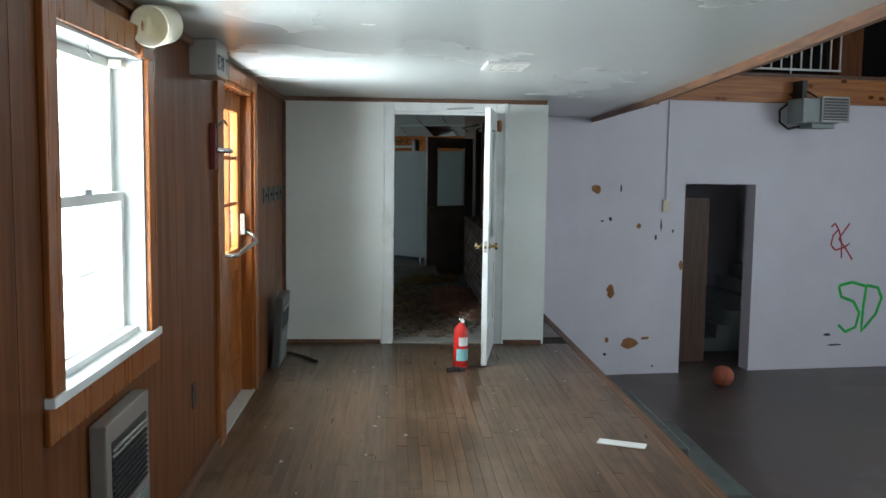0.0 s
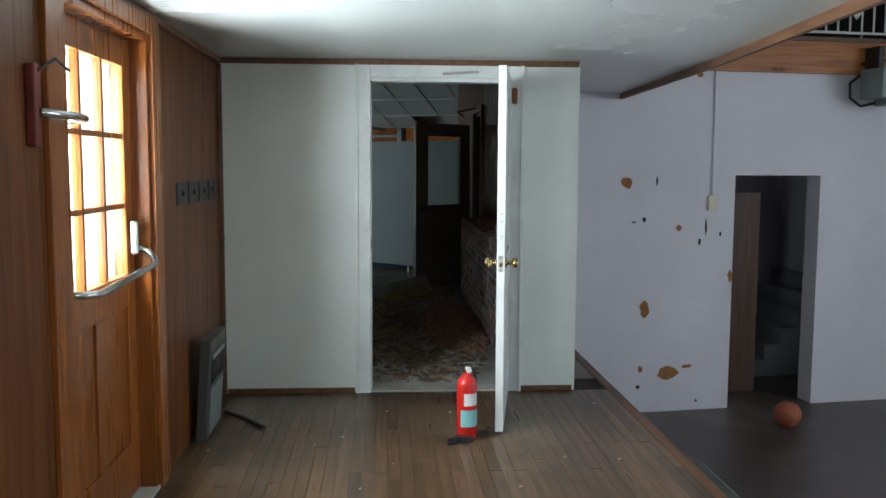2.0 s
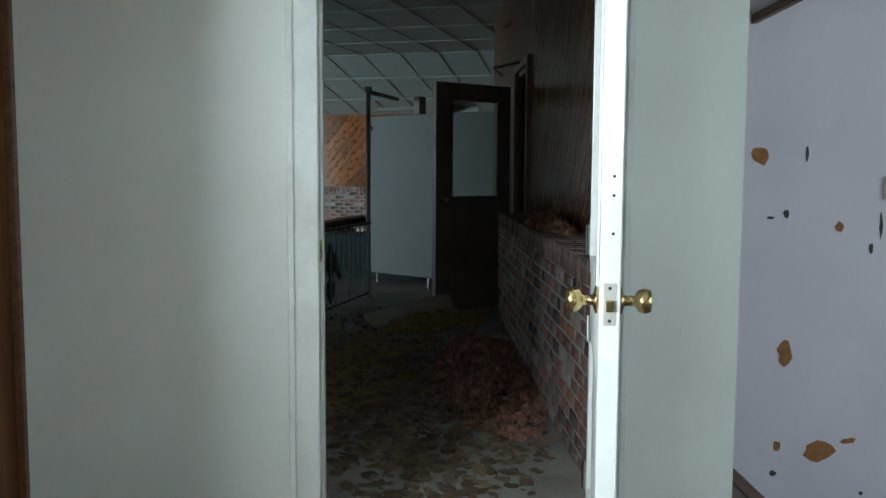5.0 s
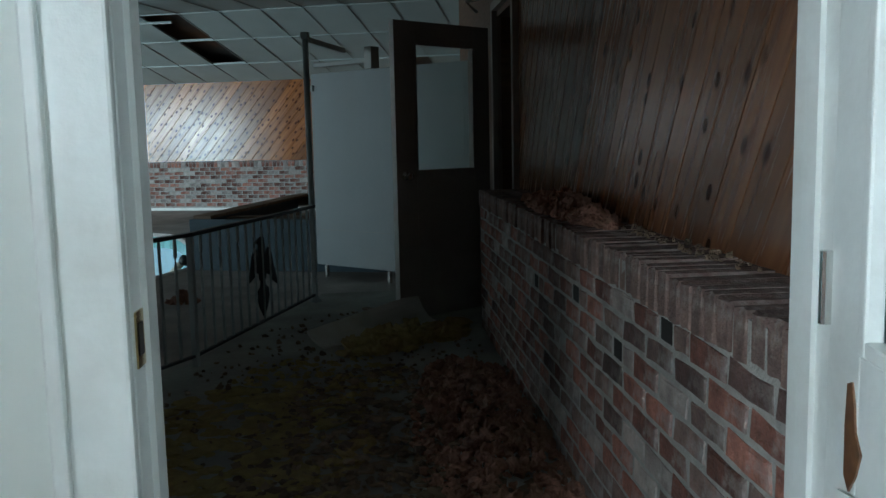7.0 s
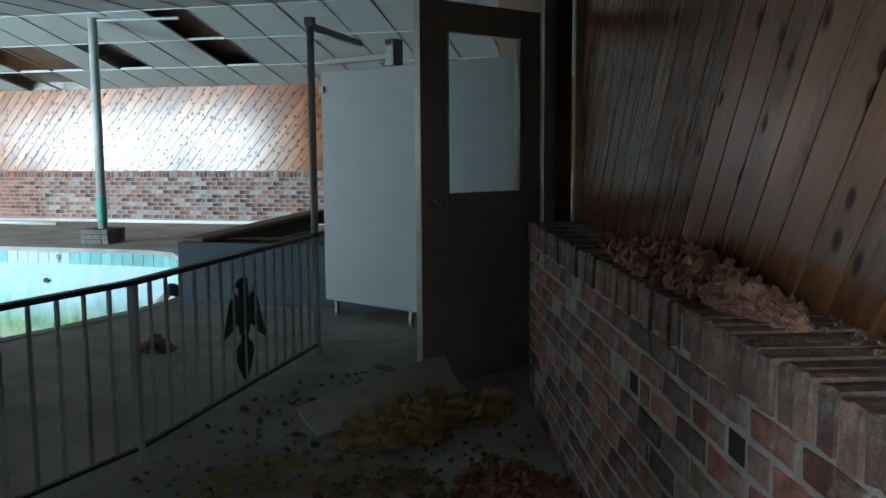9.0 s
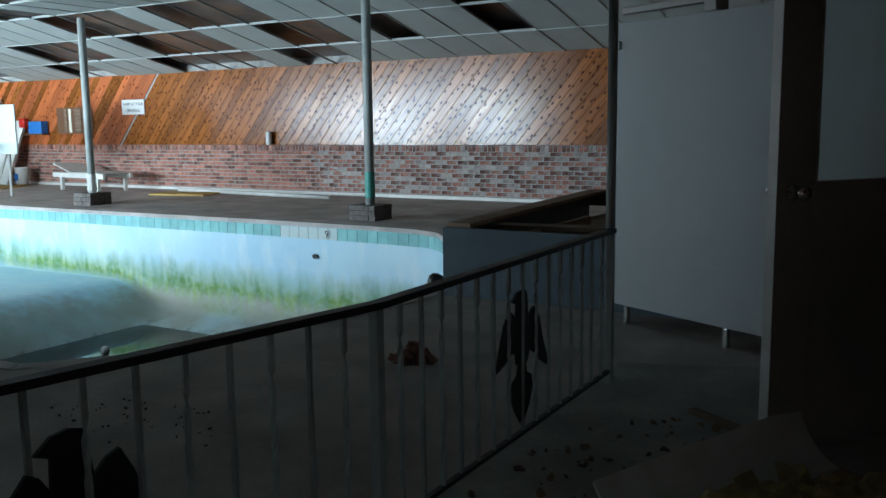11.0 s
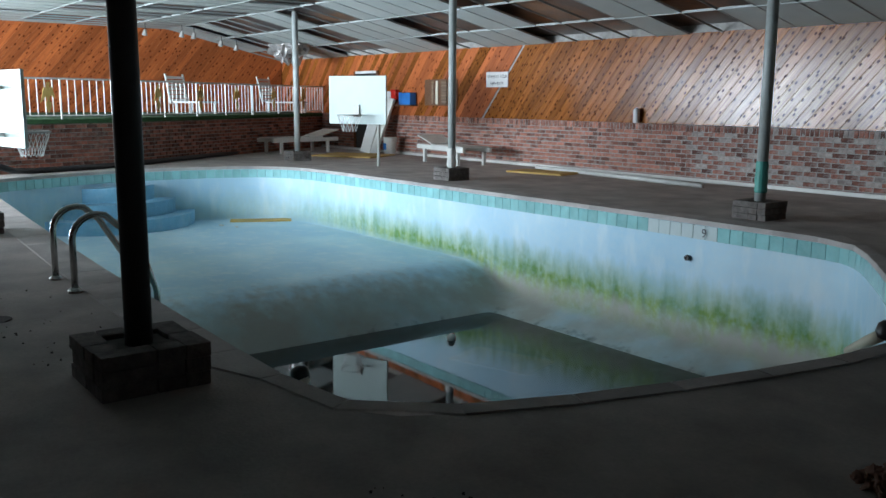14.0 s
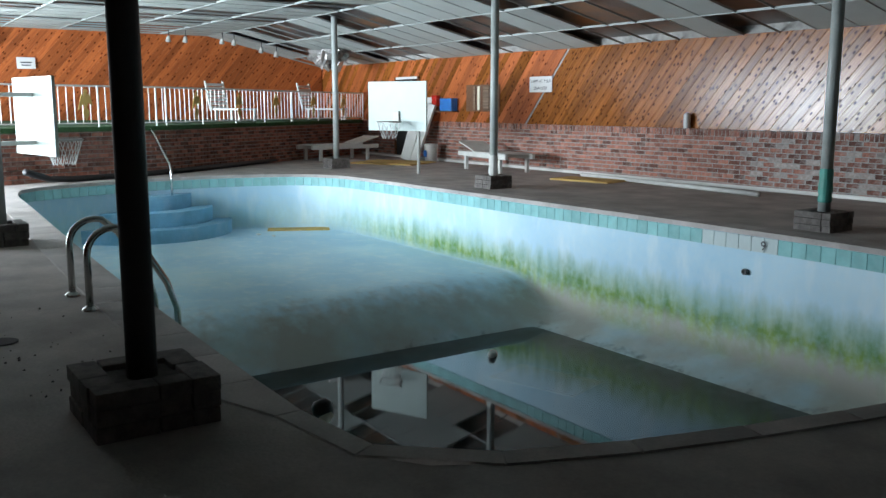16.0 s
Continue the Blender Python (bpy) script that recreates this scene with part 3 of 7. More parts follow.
SOUTH = FRAME1 @ pose(-0.2, -9.5, 0, 0, 0, 0)
structure("wall_south", wall_with_openings(9.3, -1.0, 5.0, -0.2, [(1.9, 4.9, 0.7, 2.3)]), WHITE_WALL, "white wall with a wide window", "wall", SOUTH)
structure("wall_over_ceiling", box(-0.16, 0.0, -9.5, 0.0, ZC, 5.0), WHITE_WALL, "plain upper wall", "wall", FRAME1)
structure("wall_hall_north", box(5.3, 9.1, 7.8, 8.0, 2.7, 5.0), SHADE_BLACK, "near-black far wall, coloured for the shade above the gallery", "wall", FRAME1)
# stair lobby behind the opening
lob = FRAME2
structure("wall_lobby_back", box(5.6, 9.0, 2.3, 2.4, -0.87, 2.5), LAVENDER, "pale wall of the stair lobby", "wall", lob)
structure("wall_lobby_left", box(5.9, 6.0, 0.22, 2.3, -0.87, 2.5), LAVENDER, "pale side wall of the stair lobby", "wall", lob)
structure("wall_lobby_right", box(8.6, 8.7, 0.22, 2.3, -0.87, 2.5), LAVENDER, "pale side wall of the stair lobby", "wall", lob)
structure("ceiling_lobby", box(5.9, 8.7, 0.22, 2.4, 2.3, 2.36), LAVENDER, "pale lobby ceiling", "ceiling", lob)

# ---- structure: corridor ----
structure("floor_corridor", prism([tuple((FRAME1.inverted() @ Vector(p))[:2]) for p in ((-1.62, 6.85, 0), (-1.62, 12.1, 0), (-1.62, 12.4, 0), (1.2, 13.4, 0))] + [(2.23, 4.4), (2.23, 0.13), (0.0, 0.13)], -0.1, 0.008),
          CORR_FLOOR, "dark dirty concrete corridor floor littered with debris", "floor", FRAME1)
structure("threshold", box(0.92, 1.85, 0.0, 0.13, -0.05, 0.012, 0.004), CORR_FLOOR, "worn stone threshold", "threshold", FRAME1)
BW = 1.91                        # face of the low brick wall
brick_low = structure("wall_brick_low", box(BW + 0.005, BW + 0.26, 0.13, 4.4, 0.0, 0.862), MORTAR, "low red brick wall with pale mortar and a rowlock cap", "wall", FRAME1)
board_wall = structure("wall_corridor_boards", box(BW + 0.275, BW + 0.31, 0.153, 4.46, 0.0, 3.2), DARK_TRIM, "wall of slanting brown knotty boards", "wall", FRAME1)
structure("wall_corridor_end", wall_with_openings(3.5, 0.0, 3.2, 0.12, [(0.0, 0.86, 0.0, 2.06)]), DARK_TRIM, "dark wall beside the open grey door", "wall",
          FRAME1 @ Matrix(((0, 1, 0, BW + 0.26), (1, 0, 0, 4.46), (0, 0, 1, 0), (0, 0, 0, 1))))
# side room walls coloured near-black because the room is unlit
structure("wall_side_room", box(3.5, 3.6, 3.0, 8.5, 0, 3.2), SHADE_BLACK, "near-black wall, coloured for the unlit room behind the door", "wall", FRAME1)
structure("wall_side_room_south", box(2.26, 3.6, 3.0, 3.1, 0, 3.2), SHADE_BLACK, "near-black wall, coloured for the unlit room behind the door", "wall", FRAME1)
structure("floor_side_room", box(2.2, 3.6, 3.0, 8.5, -0.1, 0.004), CORR_FLOOR, "dark floor of the room behind the door", "floor", FRAME1)
structure("wall_front_back", wall_with_openings(2.26, 0, 3.2, 0.02, [(0.92, 1.85, -0.1, 2.02)]), PANEL, "brown boards on the corridor side of the end wall", "wall", FRAME1 @ pose(0, 0.132, 0))
structure("wall_front_upper", box(-0.16, 2.3, 0.0, 0.13, ZC, 5.0), WHITE_WALL, "plain upper wall", "wall", FRAME1)

# ---- structure: pool hall ----
YF, XW, ZE, ZR, YR = 20.64, -24.3, 2.28, 3.0, 17.4
# deck with the pool cut out of it
POOL_EDGE = [(-15.9, 11.35), (-13.0, 11.2), (-10.4, 11.05), (-8.0, 10.93), (-6.0, 10.87), (-4.75, 10.84), (-4.4, 10.88), (-4.18, 11.0), (-4.03, 11.25), (-3.83, 11.76),
             (-3.68, 12.3), (-3.5, 13.1), (-3.42, 13.7), (-3.7, 14.5), (-4.3, 15.4), (-4.85, 16.2), (-5.25, 16.7), (-5.6, 16.86), (-8.2, 16.9), (-11.3, 16.84),
             (-13.5, 16.8), (-15.4, 16.76), (-16.0, 16.55), (-16.45, 16.2), (-16.7, 15.6), (-16.85, 14.8), (-16.85, 13.7), (-16.6, 12.9), (-16.3, 12.1)]


def offset_loop(loop, d):
    """The loop moved outwards by d (the loop runs anticlockwise)."""
    out = []
    k = len(loop)
    for i, p in enumerate(loop):
        a, b = Vector(loop[i - 1]), Vector(loop[(i + 1) % k])
        t = (b - a).normalized()
        out.append((p[0] + t.y * d, p[1] - t.x * d))
    return out


def dense_loop(loop, step):
    out = []
    for i, p in enumerate(loop):
        a, b = Vector(p), Vector(loop[(i + 1) % len(loop)])
        m = max(1, int((b - a).length / step))
        out += [tuple(a.lerp(b, j / m)) for j in range(m)]
    return out


def rounded(loop, times=2):
    """Corners cut back twice, for a smooth bend."""
    for _ in range(times):
        out = []
        for i, p in enumerate(loop):
            a, b = Vector(p), Vector(loop[(i + 1) % len(loop)])
            out += [tuple(a.lerp(b, 0.25)), tuple(a.lerp(b, 0.75))]
        loop = out
    return loop


def even_loop(loop, step):
    """Points at even steps round the loop."""
    pts = [Vector(p) for p in loop] + [Vector(loop[0])]
    total = sum((b - a).length for a, b in zip(pts, pts[1:]))
    count = round(total / step)
    out, want, run = [], 0.0, 0.0
    for a, b in zip(pts, pts[1:]):
        d = (b - a).length
        while len(out) < count and want <= run + d:
            out.append(tuple(a.lerp(b, (want - run) / d)))
            want += total / count
        run += d
    return out


POOL_LINE = rounded(POOL_EDGE)
EDGE = even_loop(POOL_LINE, 0.25)
bm = bmesh.new()
ring_in = [bm.verts.new((x, y, 0)) for x, y in offset_loop(EDGE, 0.08)]
XE = -1.55
outer = [(XW - 0.2, 5.9), (XE, 5.9), (XE, YF + 0.2), (XW - 0.2, YF + 0.2)]
ring_out = []
cx, cy = -10.0, 13.9
for v in ring_in:
    dx, dy = v.co.x - cx, v.co.y - cy
    s = min(((XE - cx) / dx if dx > 0 else (XW - 0.2 - cx) / dx) if abs(dx) > 1e-6 else 1e9,
            ((YF + 0.2 - cy) / dy if dy > 0 else (5.9 - cy) / dy) if abs(dy) > 1e-6 else 1e9)
    ring_out.append(bm.verts.new((cx + dx * s, cy + dy * s, 0)))
k = len(ring_in)
for i in range(k):
    bm.faces.new((ring_in[i], ring_out[i], ring_out[(i + 1) % k], ring_in[(i + 1) % k]))
corner = [bm.verts.new((x, y, 0)) for x, y in outer]
for c in corner:
    best = sorted(range(k), key=lambda i: (ring_out[i].co - c.co).length)[:2]
    if abs(best[0] - best[1]) in (1, k - 1):
        bm.faces.new((ring_out[best[0]], c, ring_out[best[1]]))
deck = structure("floor_pool_deck", bm, CONCRETE, "dusty grey concrete pool deck with dark stains", "floor")
for p in deck.data.polygons:
    if p.normal.z < 0:
        p.flip()

structure("floor_pool_deck_east", box(XE, 1.9, 11.9, YF + 0.2, -0.1, 0.0), CONCRETE, "grey concrete pool deck", "floor")

# pool shell: wall down from the edge, then the floor as a height field
def pool_floor(x, y):
    """Depth of the pool's floor: shallow to the west, a hopper to the east."""
    t = min(1.0, max(0.0, (x + 10.9) / 2.9))
    z = -0.97 - 0.02 * (x + 16) / 5 - 1.5 * (t * t * (3 - 2 * t)) ** 0.8 if t > 0 else -0.97 - 0.004 * (x + 16)
    return z


inner = [Vector(p) for p in EDGE]
def wall_depth(p):
    return max(pool_floor(p.x, p.y), -1.32)


bm = bmesh.new()
levels = [0.0, 0.25, 0.5, 0.75, 1.0]
rings = []
for f in levels:
    rings.append([bm.verts.new((p.x, p.y, -0.02 + f * (wall_depth(p) + 0.02))) for p in inner])
mid = Vector((-9.5, 13.9))
for j, q in enumerate((0.05, 0.12, 0.2, 0.3, 0.45, 0.6, 0.8, 0.97)):
    ring = []
    for p in inner:
        c = Vector((p.x * 0.75 + mid.x * 0.25, mid.y))
        w = p.lerp(c, q)
        d = (w - p).length
        deep = pool_floor(w.x, w.y)
        z = max(deep, wall_depth(p) - 0.42 * d - 0.35 * max(0, d - 0.75))
        ring.append(bm.verts.new((w.x, w.y, z)))
    rings.append(ring)
for a, b in zip(rings, rings[1:]):
    for i in range(k):
        bm.faces.new((a[i], b[i], b[(i + 1) % k], a[(i + 1) % k]))
bm.faces.new(rings[-1])
bmesh.ops.triangulate(bm, faces=bm.faces[-1:])
pool = structure("pool_shell", bm, POOL, "drained pale blue swimming pool with green algae streaks", "pool")
for p in pool.data.polygons:
    p.use_smooth = True
wl = [(x, y) for x, y in ((-10.35, 12.3), (-9.9, 11.2), (-5.2, 11.1), (-4.2, 12.0), (-3.7, 13.6), (-4.6, 15.6), (-5.6, 16.4), (-10.6, 16.4), (-10.6, 14.0))]
water = tagged(mesh_object("pool_water", [(x, y, -1.5) for x, y in wl], [list(range(len(wl)))], WATER), "shallow murky green water left in the deep end", "water", kind="structure")

if water.data.polygons[0].normal.z < 0:
    water.data.polygons[0].flip()
water.visible_shadow = False

# walls of the pool hall
structure("wall_north", box(XW, 1.9, YF + 0.03, YF + 0.25, 0.0, 3.3), MORTAR, "long wall of diagonal knotty pine boards over red brick", "wall")
structure("wall_pool_west", wall_with_openings(15.0, 0.0, 3.4, 0.25, [(2.4, 4.7, 0.0, 2.1)]), PINE_RED, "end wall of red-stained boards", "wall",
          Matrix(((0, -1, 0, XW - 0.03), (1, 0, 0, 5.9), (0, 0, 1, 0), (0, 0, 0, 1))))
structure("wall_pool_south", wall_with_openings(23.5, 0.0, 3.3, -0.2, [(1.4, 11.4, 0.1, 2.4)]), PANEL, "near wall of the pool hall with glass doors", "wall", pose(XW, 6.2, 0))
# added out of view: blocks the window light from the near deck
structure("wall_pool_stub", box(-8.4, -8.2, 6.2, 8.8, 0, 3.3), PANEL, "unseen wall added to shade the near pool deck", "wall")
structure("wall_pool_east", box(1.7, 1.9, 12.6, YF + 0.2, 0, 3.3), PANEL, "dark end wall of the pool hall", "wall")


# ---- pool hall: gable ceiling, boards, brickwork ----
def ceil_z(y):
    return ZE + (ZR - ZE) * (YF - y) / (YF - YR) if y > YR else ZR


def pool_ceiling():
    rows = [20.64, 19.65, 18.5, 17.4, 16.2, 15.0, 13.8, 12.6, 11.4, 10.2, 9.0, 7.8, 6.3]
    rnd = random.Random(5)
    tiles, grid = bmesh.new(), bmesh.new()
    cols = int((1.7 - XW) / 0.61)
    gone = set()
    for r in range(len(rows) - 1):
        c = 0
        while c < cols:
            x = XW + c * 0.61
            chance = 0.0
            if r < 3:
                chance = 0.42 if x < -9.2 else 0.0
            elif x < -12.5:
                chance = 0.4 if r < 8 else 0.2
            elif x < -8:
                chance = 0.06
            run = rnd.choice((1, 2, 2, 3, 4))
            if rnd.random() < chance:
                gone |= {(r, c + q) for q in range(run)}
                c += run
            c += 1
    gone |= {(1, int((-5.75 - XW) / 0.61)), (1, int((-7.6 - XW) / 0.61)), (0, int((-9.3 - XW) / 0.61)), (0, int((-2.4 - XW) / 0.61)), (2, int((-6.0 - XW) / 0.61))}
    for r, (ya, yb) in enumerate(zip(rows, rows[1:])):
        za, zb = ceil_z(ya), ceil_z(yb)
        for c in range(cols):
            if (r, c) in gone:
                continue
            x0 = XW + c * 0.61
            d = rnd.uniform(0.0, 0.004)
            q = [(x0 + 0.008, ya - 0.008, za), (x0 + 0.602, ya - 0.008, za), (x0 + 0.602, yb + 0.008, zb), (x0 + 0.008, yb + 0.008, zb)]
            lo = [tiles.verts.new((x, y, z + 0.006 + d)) for x, y, z in q]
            hi = [tiles.verts.new((x, y, z + 0.022 + d)) for x, y, z in q]
            tiles.faces.new(lo)
            tiles.faces.new(hi[::-1])
            for e in range(4):
                tiles.faces.new((lo[e], lo[(e + 1) % 4], hi[(e + 1) % 4], hi[e]))
    for y in rows[1:-1]:
        box(XW, 1.7, y - 0.008, y + 0.008, ceil_z(y) - 0.004, ceil_z(y) + 0.03, 0, grid)
    for c in range(cols + 1):
        x = XW + c * 0.61
        for ya, yb in ((YF, YR), (YR, 6.3)):
            za, zb = ceil_z(ya), ceil_z(yb)
            vs = [grid.verts.new(p) for p in ((x - 0.008, ya, za), (x + 0.008, ya, za), (x + 0.008, yb, zb), (x - 0.008, yb, zb),
                                              (x - 0.008, ya, za + 0.03), (x + 0.008, ya, za + 0.03), (x + 0.008, yb, zb + 0.03), (x - 0.008, yb, zb + 0.03))]
            for f in ((3, 2, 1, 0), (4, 5, 6, 7), (0, 1, 5, 4), (1, 2, 6, 5), (2, 3, 7, 6), (3, 0, 4, 7)):
                grid.faces.new([vs[i] for i in f])
    structure("ceiling_pool", tiles, CEIL_TILE, "suspended ceiling of pale tiles, many fallen out", "ceiling")
    structure("ceiling_pool_grid", grid, GRID_WHITE, "white metal ceiling grid", "ceiling")
    back = [(XW, YF + 0.2, ZE + 0.1), (1.9, YF + 0.2, ZE + 0.1), (1.9, YR, ZR + 0.22), (XW, YR, ZR + 0.22), (XW, 5.9, ZR + 0.22), (1.9, 5.9, ZR + 0.22)]
    tagged(mesh_object("ceiling_pool_roof", back, [(0, 1, 2, 3), (3, 2, 5, 4)], INSUL_BACK), "dark roof lined with printed foil insulation", "ceiling", kind="structure")
    structure("wall_pool_roof_cover", box(-25, 2, 5.8, YF + 0.3, 3.5, 3.6), SHADE_BLACK, "dark roof", "roof")


pool_ceiling()
structure("ceiling_corridor", box(1.6, 2.3, 0.155, 4.4, 3.2, 3.25), SHADE_BLACK, "near-black ceiling, coloured for the shade above the corridor boards", "ceiling", FRAME1)
LEAN = radians(41)


def slant_board(width, height, lean):
    """Mesh of one slanting board between two level cuts, its length along local z."""
    w = width / math.cos(lean)
    dx = height * math.tan(lean)
    out = []
    for x, z in ((0.0012, 0), (w - 0.0012, 0), (w - 0.0012 + dx, height), (0.0012 + dx, height)):
        out.append((x * math.cos(lean) - z * math.sin(lean), x * math.sin(lean) + z * math.cos(lean)))
    bm = prism(out, -0.018, 0.0, None, "y")
    bmesh.ops.recalc_face_normals(bm, faces=bm.faces)
    bmesh.ops.bevel(bm, geom=[e for e in bm.edges if all(v.co.y < -0.017 for v in e.verts)], offset=0.003, segments=1, affect="EDGES")
    me = bpy.data.meshes.new("board")
    bm.to_mesh(me)
    bm.free()
    return me, w, dx


def board_run(parent, frame_m, x0, x1, z0, z1, width, materials, seed, lo, hi, lean=LEAN):
    """Slanting boards side by side on a wall whose face looks to -y of frame_m."""
    me, w, dx = slant_board(width, z1 - z0, lean)
    rnd = random.Random(seed)
    meshes = []
    for m in materials:
        c = me.copy()
        c.materials.append(m)
        meshes.append(c)
    x = x0
    while x < x1:
        data = rnd.choice(meshes)
        turn = pose(x, 0, z0) @ Matrix.Rotation(lean, 4, "Y")
        if x < lo or x + w + dx > hi:
            bm = bmesh.new()
            bm.from_mesh(data)
            inv = turn.inverted()
            for at, side in ((lo, -1), (hi, 1)):
                res = bmesh.ops.bisect_plane(bm, geom=bm.verts[:] + bm.edges[:] + bm.faces[:], plane_co=inv @ Vector((at, 0, 0)),
                                             plane_no=inv.to_3x3() @ Vector((side, 0, 0)), clear_outer=True)
            cut = data.copy()
            bm.to_mesh(cut)
            bm.free()
            data = cut
        x += w
        if not data.polygons:
            continue
        ob = new("board", data)
        ob.parent = parent
        ob.matrix_parent_inverse = parent.matrix_world.inverted()
        ob.matrix_basis = frame_m @ turn


bpy.context.view_layer.update()
north = bpy.data.objects["wall_north"]
NORTH_FACE = pose(0, YF + 0.03, 0)
board_run(north, NORTH_FACE, XW - 1.1, -15.4, 0.885, ZE + 0.02, 0.14, [PINE_RED, PINE_RED, PINE], 3, XW, 1.7)
board_run(north, NORTH_FACE, -15.31, 1.6, 0.885, ZE + 0.02, 0.14, [PINE], 13, XW, 1.7)
west = bpy.data.objects["wall_pool_west"]
WESTM = Matrix(((0, -1, 0, XW - 0.03), (1, 0, 0, 0), (0, 0, 1, 0), (0, 0, 0, 1)))
board_run(west, WESTM @ pose(0, -0.002, 0), 8.8, 20.6, 0.86, 3.05, 0.14, [PINE_RED], 4, 10.7, 20.63)
CORM = FRAME1 @ Matrix(((0, 1, 0, BW + 0.275), (-1, 0, 0, 0), (0, 0, 1, 0), (0, 0, 0, 1)))
board_run(board_wall, CORM, -6.3, -0.15, 0.87, 3.1, 0.135, [PINE_DARK], 6, -4.44, -0.16, radians(35))


def brick_mesh(l, d, h, material, rough=0.003, seed=0):
    """A brick with its face towards -y, the face's edges worn back unevenly."""
    rnd = random.Random(seed)
    bm = bmesh.new()
    cut = lambda: rnd.choice((0.003, 0.004, 0.005, 0.007, 0.011))
    xs, back, mid, face = [0, l * rnd.uniform(0.35, 0.65), l], [], [], []
    ring = [(x, 0) for x in xs] + [(x, h) for x in xs[::-1]]
    for x, z in ring:
        j = lambda: rnd.uniform(-rough, rough)
        back.append(bm.verts.new((x, d, z)))
        mid.append(bm.verts.new((x + j(), cut(), z + j())))
        inx = cut() if x == 0 else (-cut() if x == l else 0)
        face.append(bm.verts.new((x + inx + j() * 0.5, rnd.uniform(-0.001, 0.002), z + (cut() if z == 0 else -cut()))))
    for i in range(6):
        k = (i + 1) % 6
        bm.faces.new((back[i], back[k], mid[k], mid[i]))
        bm.faces.new((mid[i], mid[k], face[k], face[i]))
    bm.faces.new((face[0], face[1], face[4], face[5]))
    bm.faces.new((face[1], face[2], face[3], face[4]))
    bmesh.ops.recalc_face_normals(bm, faces=bm.faces)
    me = bpy.data.meshes.new("brick")
    bm.to_mesh(me)
    bm.free()
    me.materials.append(material)
    return me


def brick_parts(parent, m, length, courses, course_h, cap_h, depth, cap_depth, materials, x_from=0.0, gaps=(), cap_material=None):
    """Bricks in running bond, one object each, with a rowlock course on top. gaps: lost half bricks, each hole's shade
    a flat dark block, as (x, course).
    """
    bpy.context.view_layer.update()
    full = [brick_mesh(0.190, depth, course_h - 0.013, q, 0.0035, s) for s in range(6) for q in materials]
    half = [brick_mesh(0.089, depth, course_h - 0.013, q, 0.003, s + 10) for s in range(3) for q in materials]
    caps = [brick_mesh(0.060, cap_depth, cap_h - 0.006, q, 0.004, s + 20) for s in range(5) for q in ([cap_material] if cap_material else materials)]
    rnd = random.Random(9)
    inv = parent.matrix_world.inverted()

    def put(me, x, y, z, name="brick"):
        ob = new(name, me)
        ob.parent = parent
        ob.matrix_parent_inverse = inv
        ob.matrix_basis = m @ pose(x, y, z, 0, 0, rnd.uniform(-0.5, 0.5))
    # near-black block proud of the mortar paints the shade of a hole
    hole = bpy.data.meshes.new("brick_gap")
    bm = box(0, 0.075, 0.0, 0.02, 0.004, course_h - 0.014)
    bm.to_mesh(hole)
    bm.free()
    hole.materials.append(SHADE_BLACK)
    for c in range(courses):
        x = x_from
        z = c * course_h + 0.006
        if c % 2:
            put(rnd.choice(half), x, 0, z)
            x += 0.1015
        while x + 0.19 < x_from + length:
            if any(cc == c and x <= gx < x + 0.203 for gx, cc in gaps):
                put(hole, x + 0.008, 0.0035, z, "brick_gap")
                put(rnd.choice(half), x + 0.1015, 0.0, z)
            else:
                put(rnd.choice(full), x, rnd.uniform(-0.002, 0.003), z)
            x += 0.203
        if x + 0.09 < x_from + length:
            put(rnd.choice(half), x, 0, z)
    x = x_from
    while x + 0.06 < x_from + length:
        put(rnd.choice(caps), x, rnd.uniform(-0.008, 0.004), courses * course_h + rnd.uniform(-0.003, 0.003))
        x += 0.0705


def brick_run(name, parent, m, length, courses, course_h, cap_h, depth, material, skip=None, label=""):
    """Running bond in one mesh, with a rowlock course on top."""
    rnd = random.Random(12)
    verts, faces = [], []

    def one(x0, x1, z0, z1):
        y = rnd.uniform(-0.003, 0.003)
        b = len(verts)
        j = [rnd.uniform(-0.0025, 0.0025) for _ in range(8)]
        for q, (x, z) in enumerate(((x0, z0), (x1, z0), (x1, z1), (x0, z1))):
            verts.append((x + j[q], y, z + j[q + 4]))
        for x, z in ((x0, z0), (x1, z0), (x1, z1), (x0, z1)):
            verts.append((x, depth, z))
        faces.extend([(b, b + 1, b + 2, b + 3), (b, b + 4, b + 5, b + 1), (b + 1, b + 5, b + 6, b + 2), (b + 2, b + 6, b + 7, b + 3), (b + 3, b + 7, b + 4, b)])
    for c in range(courses):
        x = -0.1015 if c % 2 else 0.0
        while x < length:
            a, e = max(0.0, x), min(length, x + 0.189)
            if e - a > 0.03 and not (skip and skip[0] <= x and x + 0.193 <= skip[1] + 0.3):
                one(a, e, c * course_h + 0.007, (c + 1) * course_h - 0.007)
            x += 0.203
    x = 0.0
    while x + 0.06 < length:
        if not (skip and skip[0] <= x and x + 0.06 <= skip[1]):
            one(x, x + 0.058, courses * course_h + 0.001, courses * course_h + cap_h - 0.002)
        x += 0.0705
    ob = mesh_object(name, verts, faces, material)
    ob.parent = parent
    if parent is not None:
        bpy.context.view_layer.update()
        ob.matrix_parent_inverse = parent.matrix_world.inverted()
    ob.matrix_basis = m
    ob["kind"] = "stuff"
    ob["label"] = label or "red brown brickwork with pale joints"
    return ob


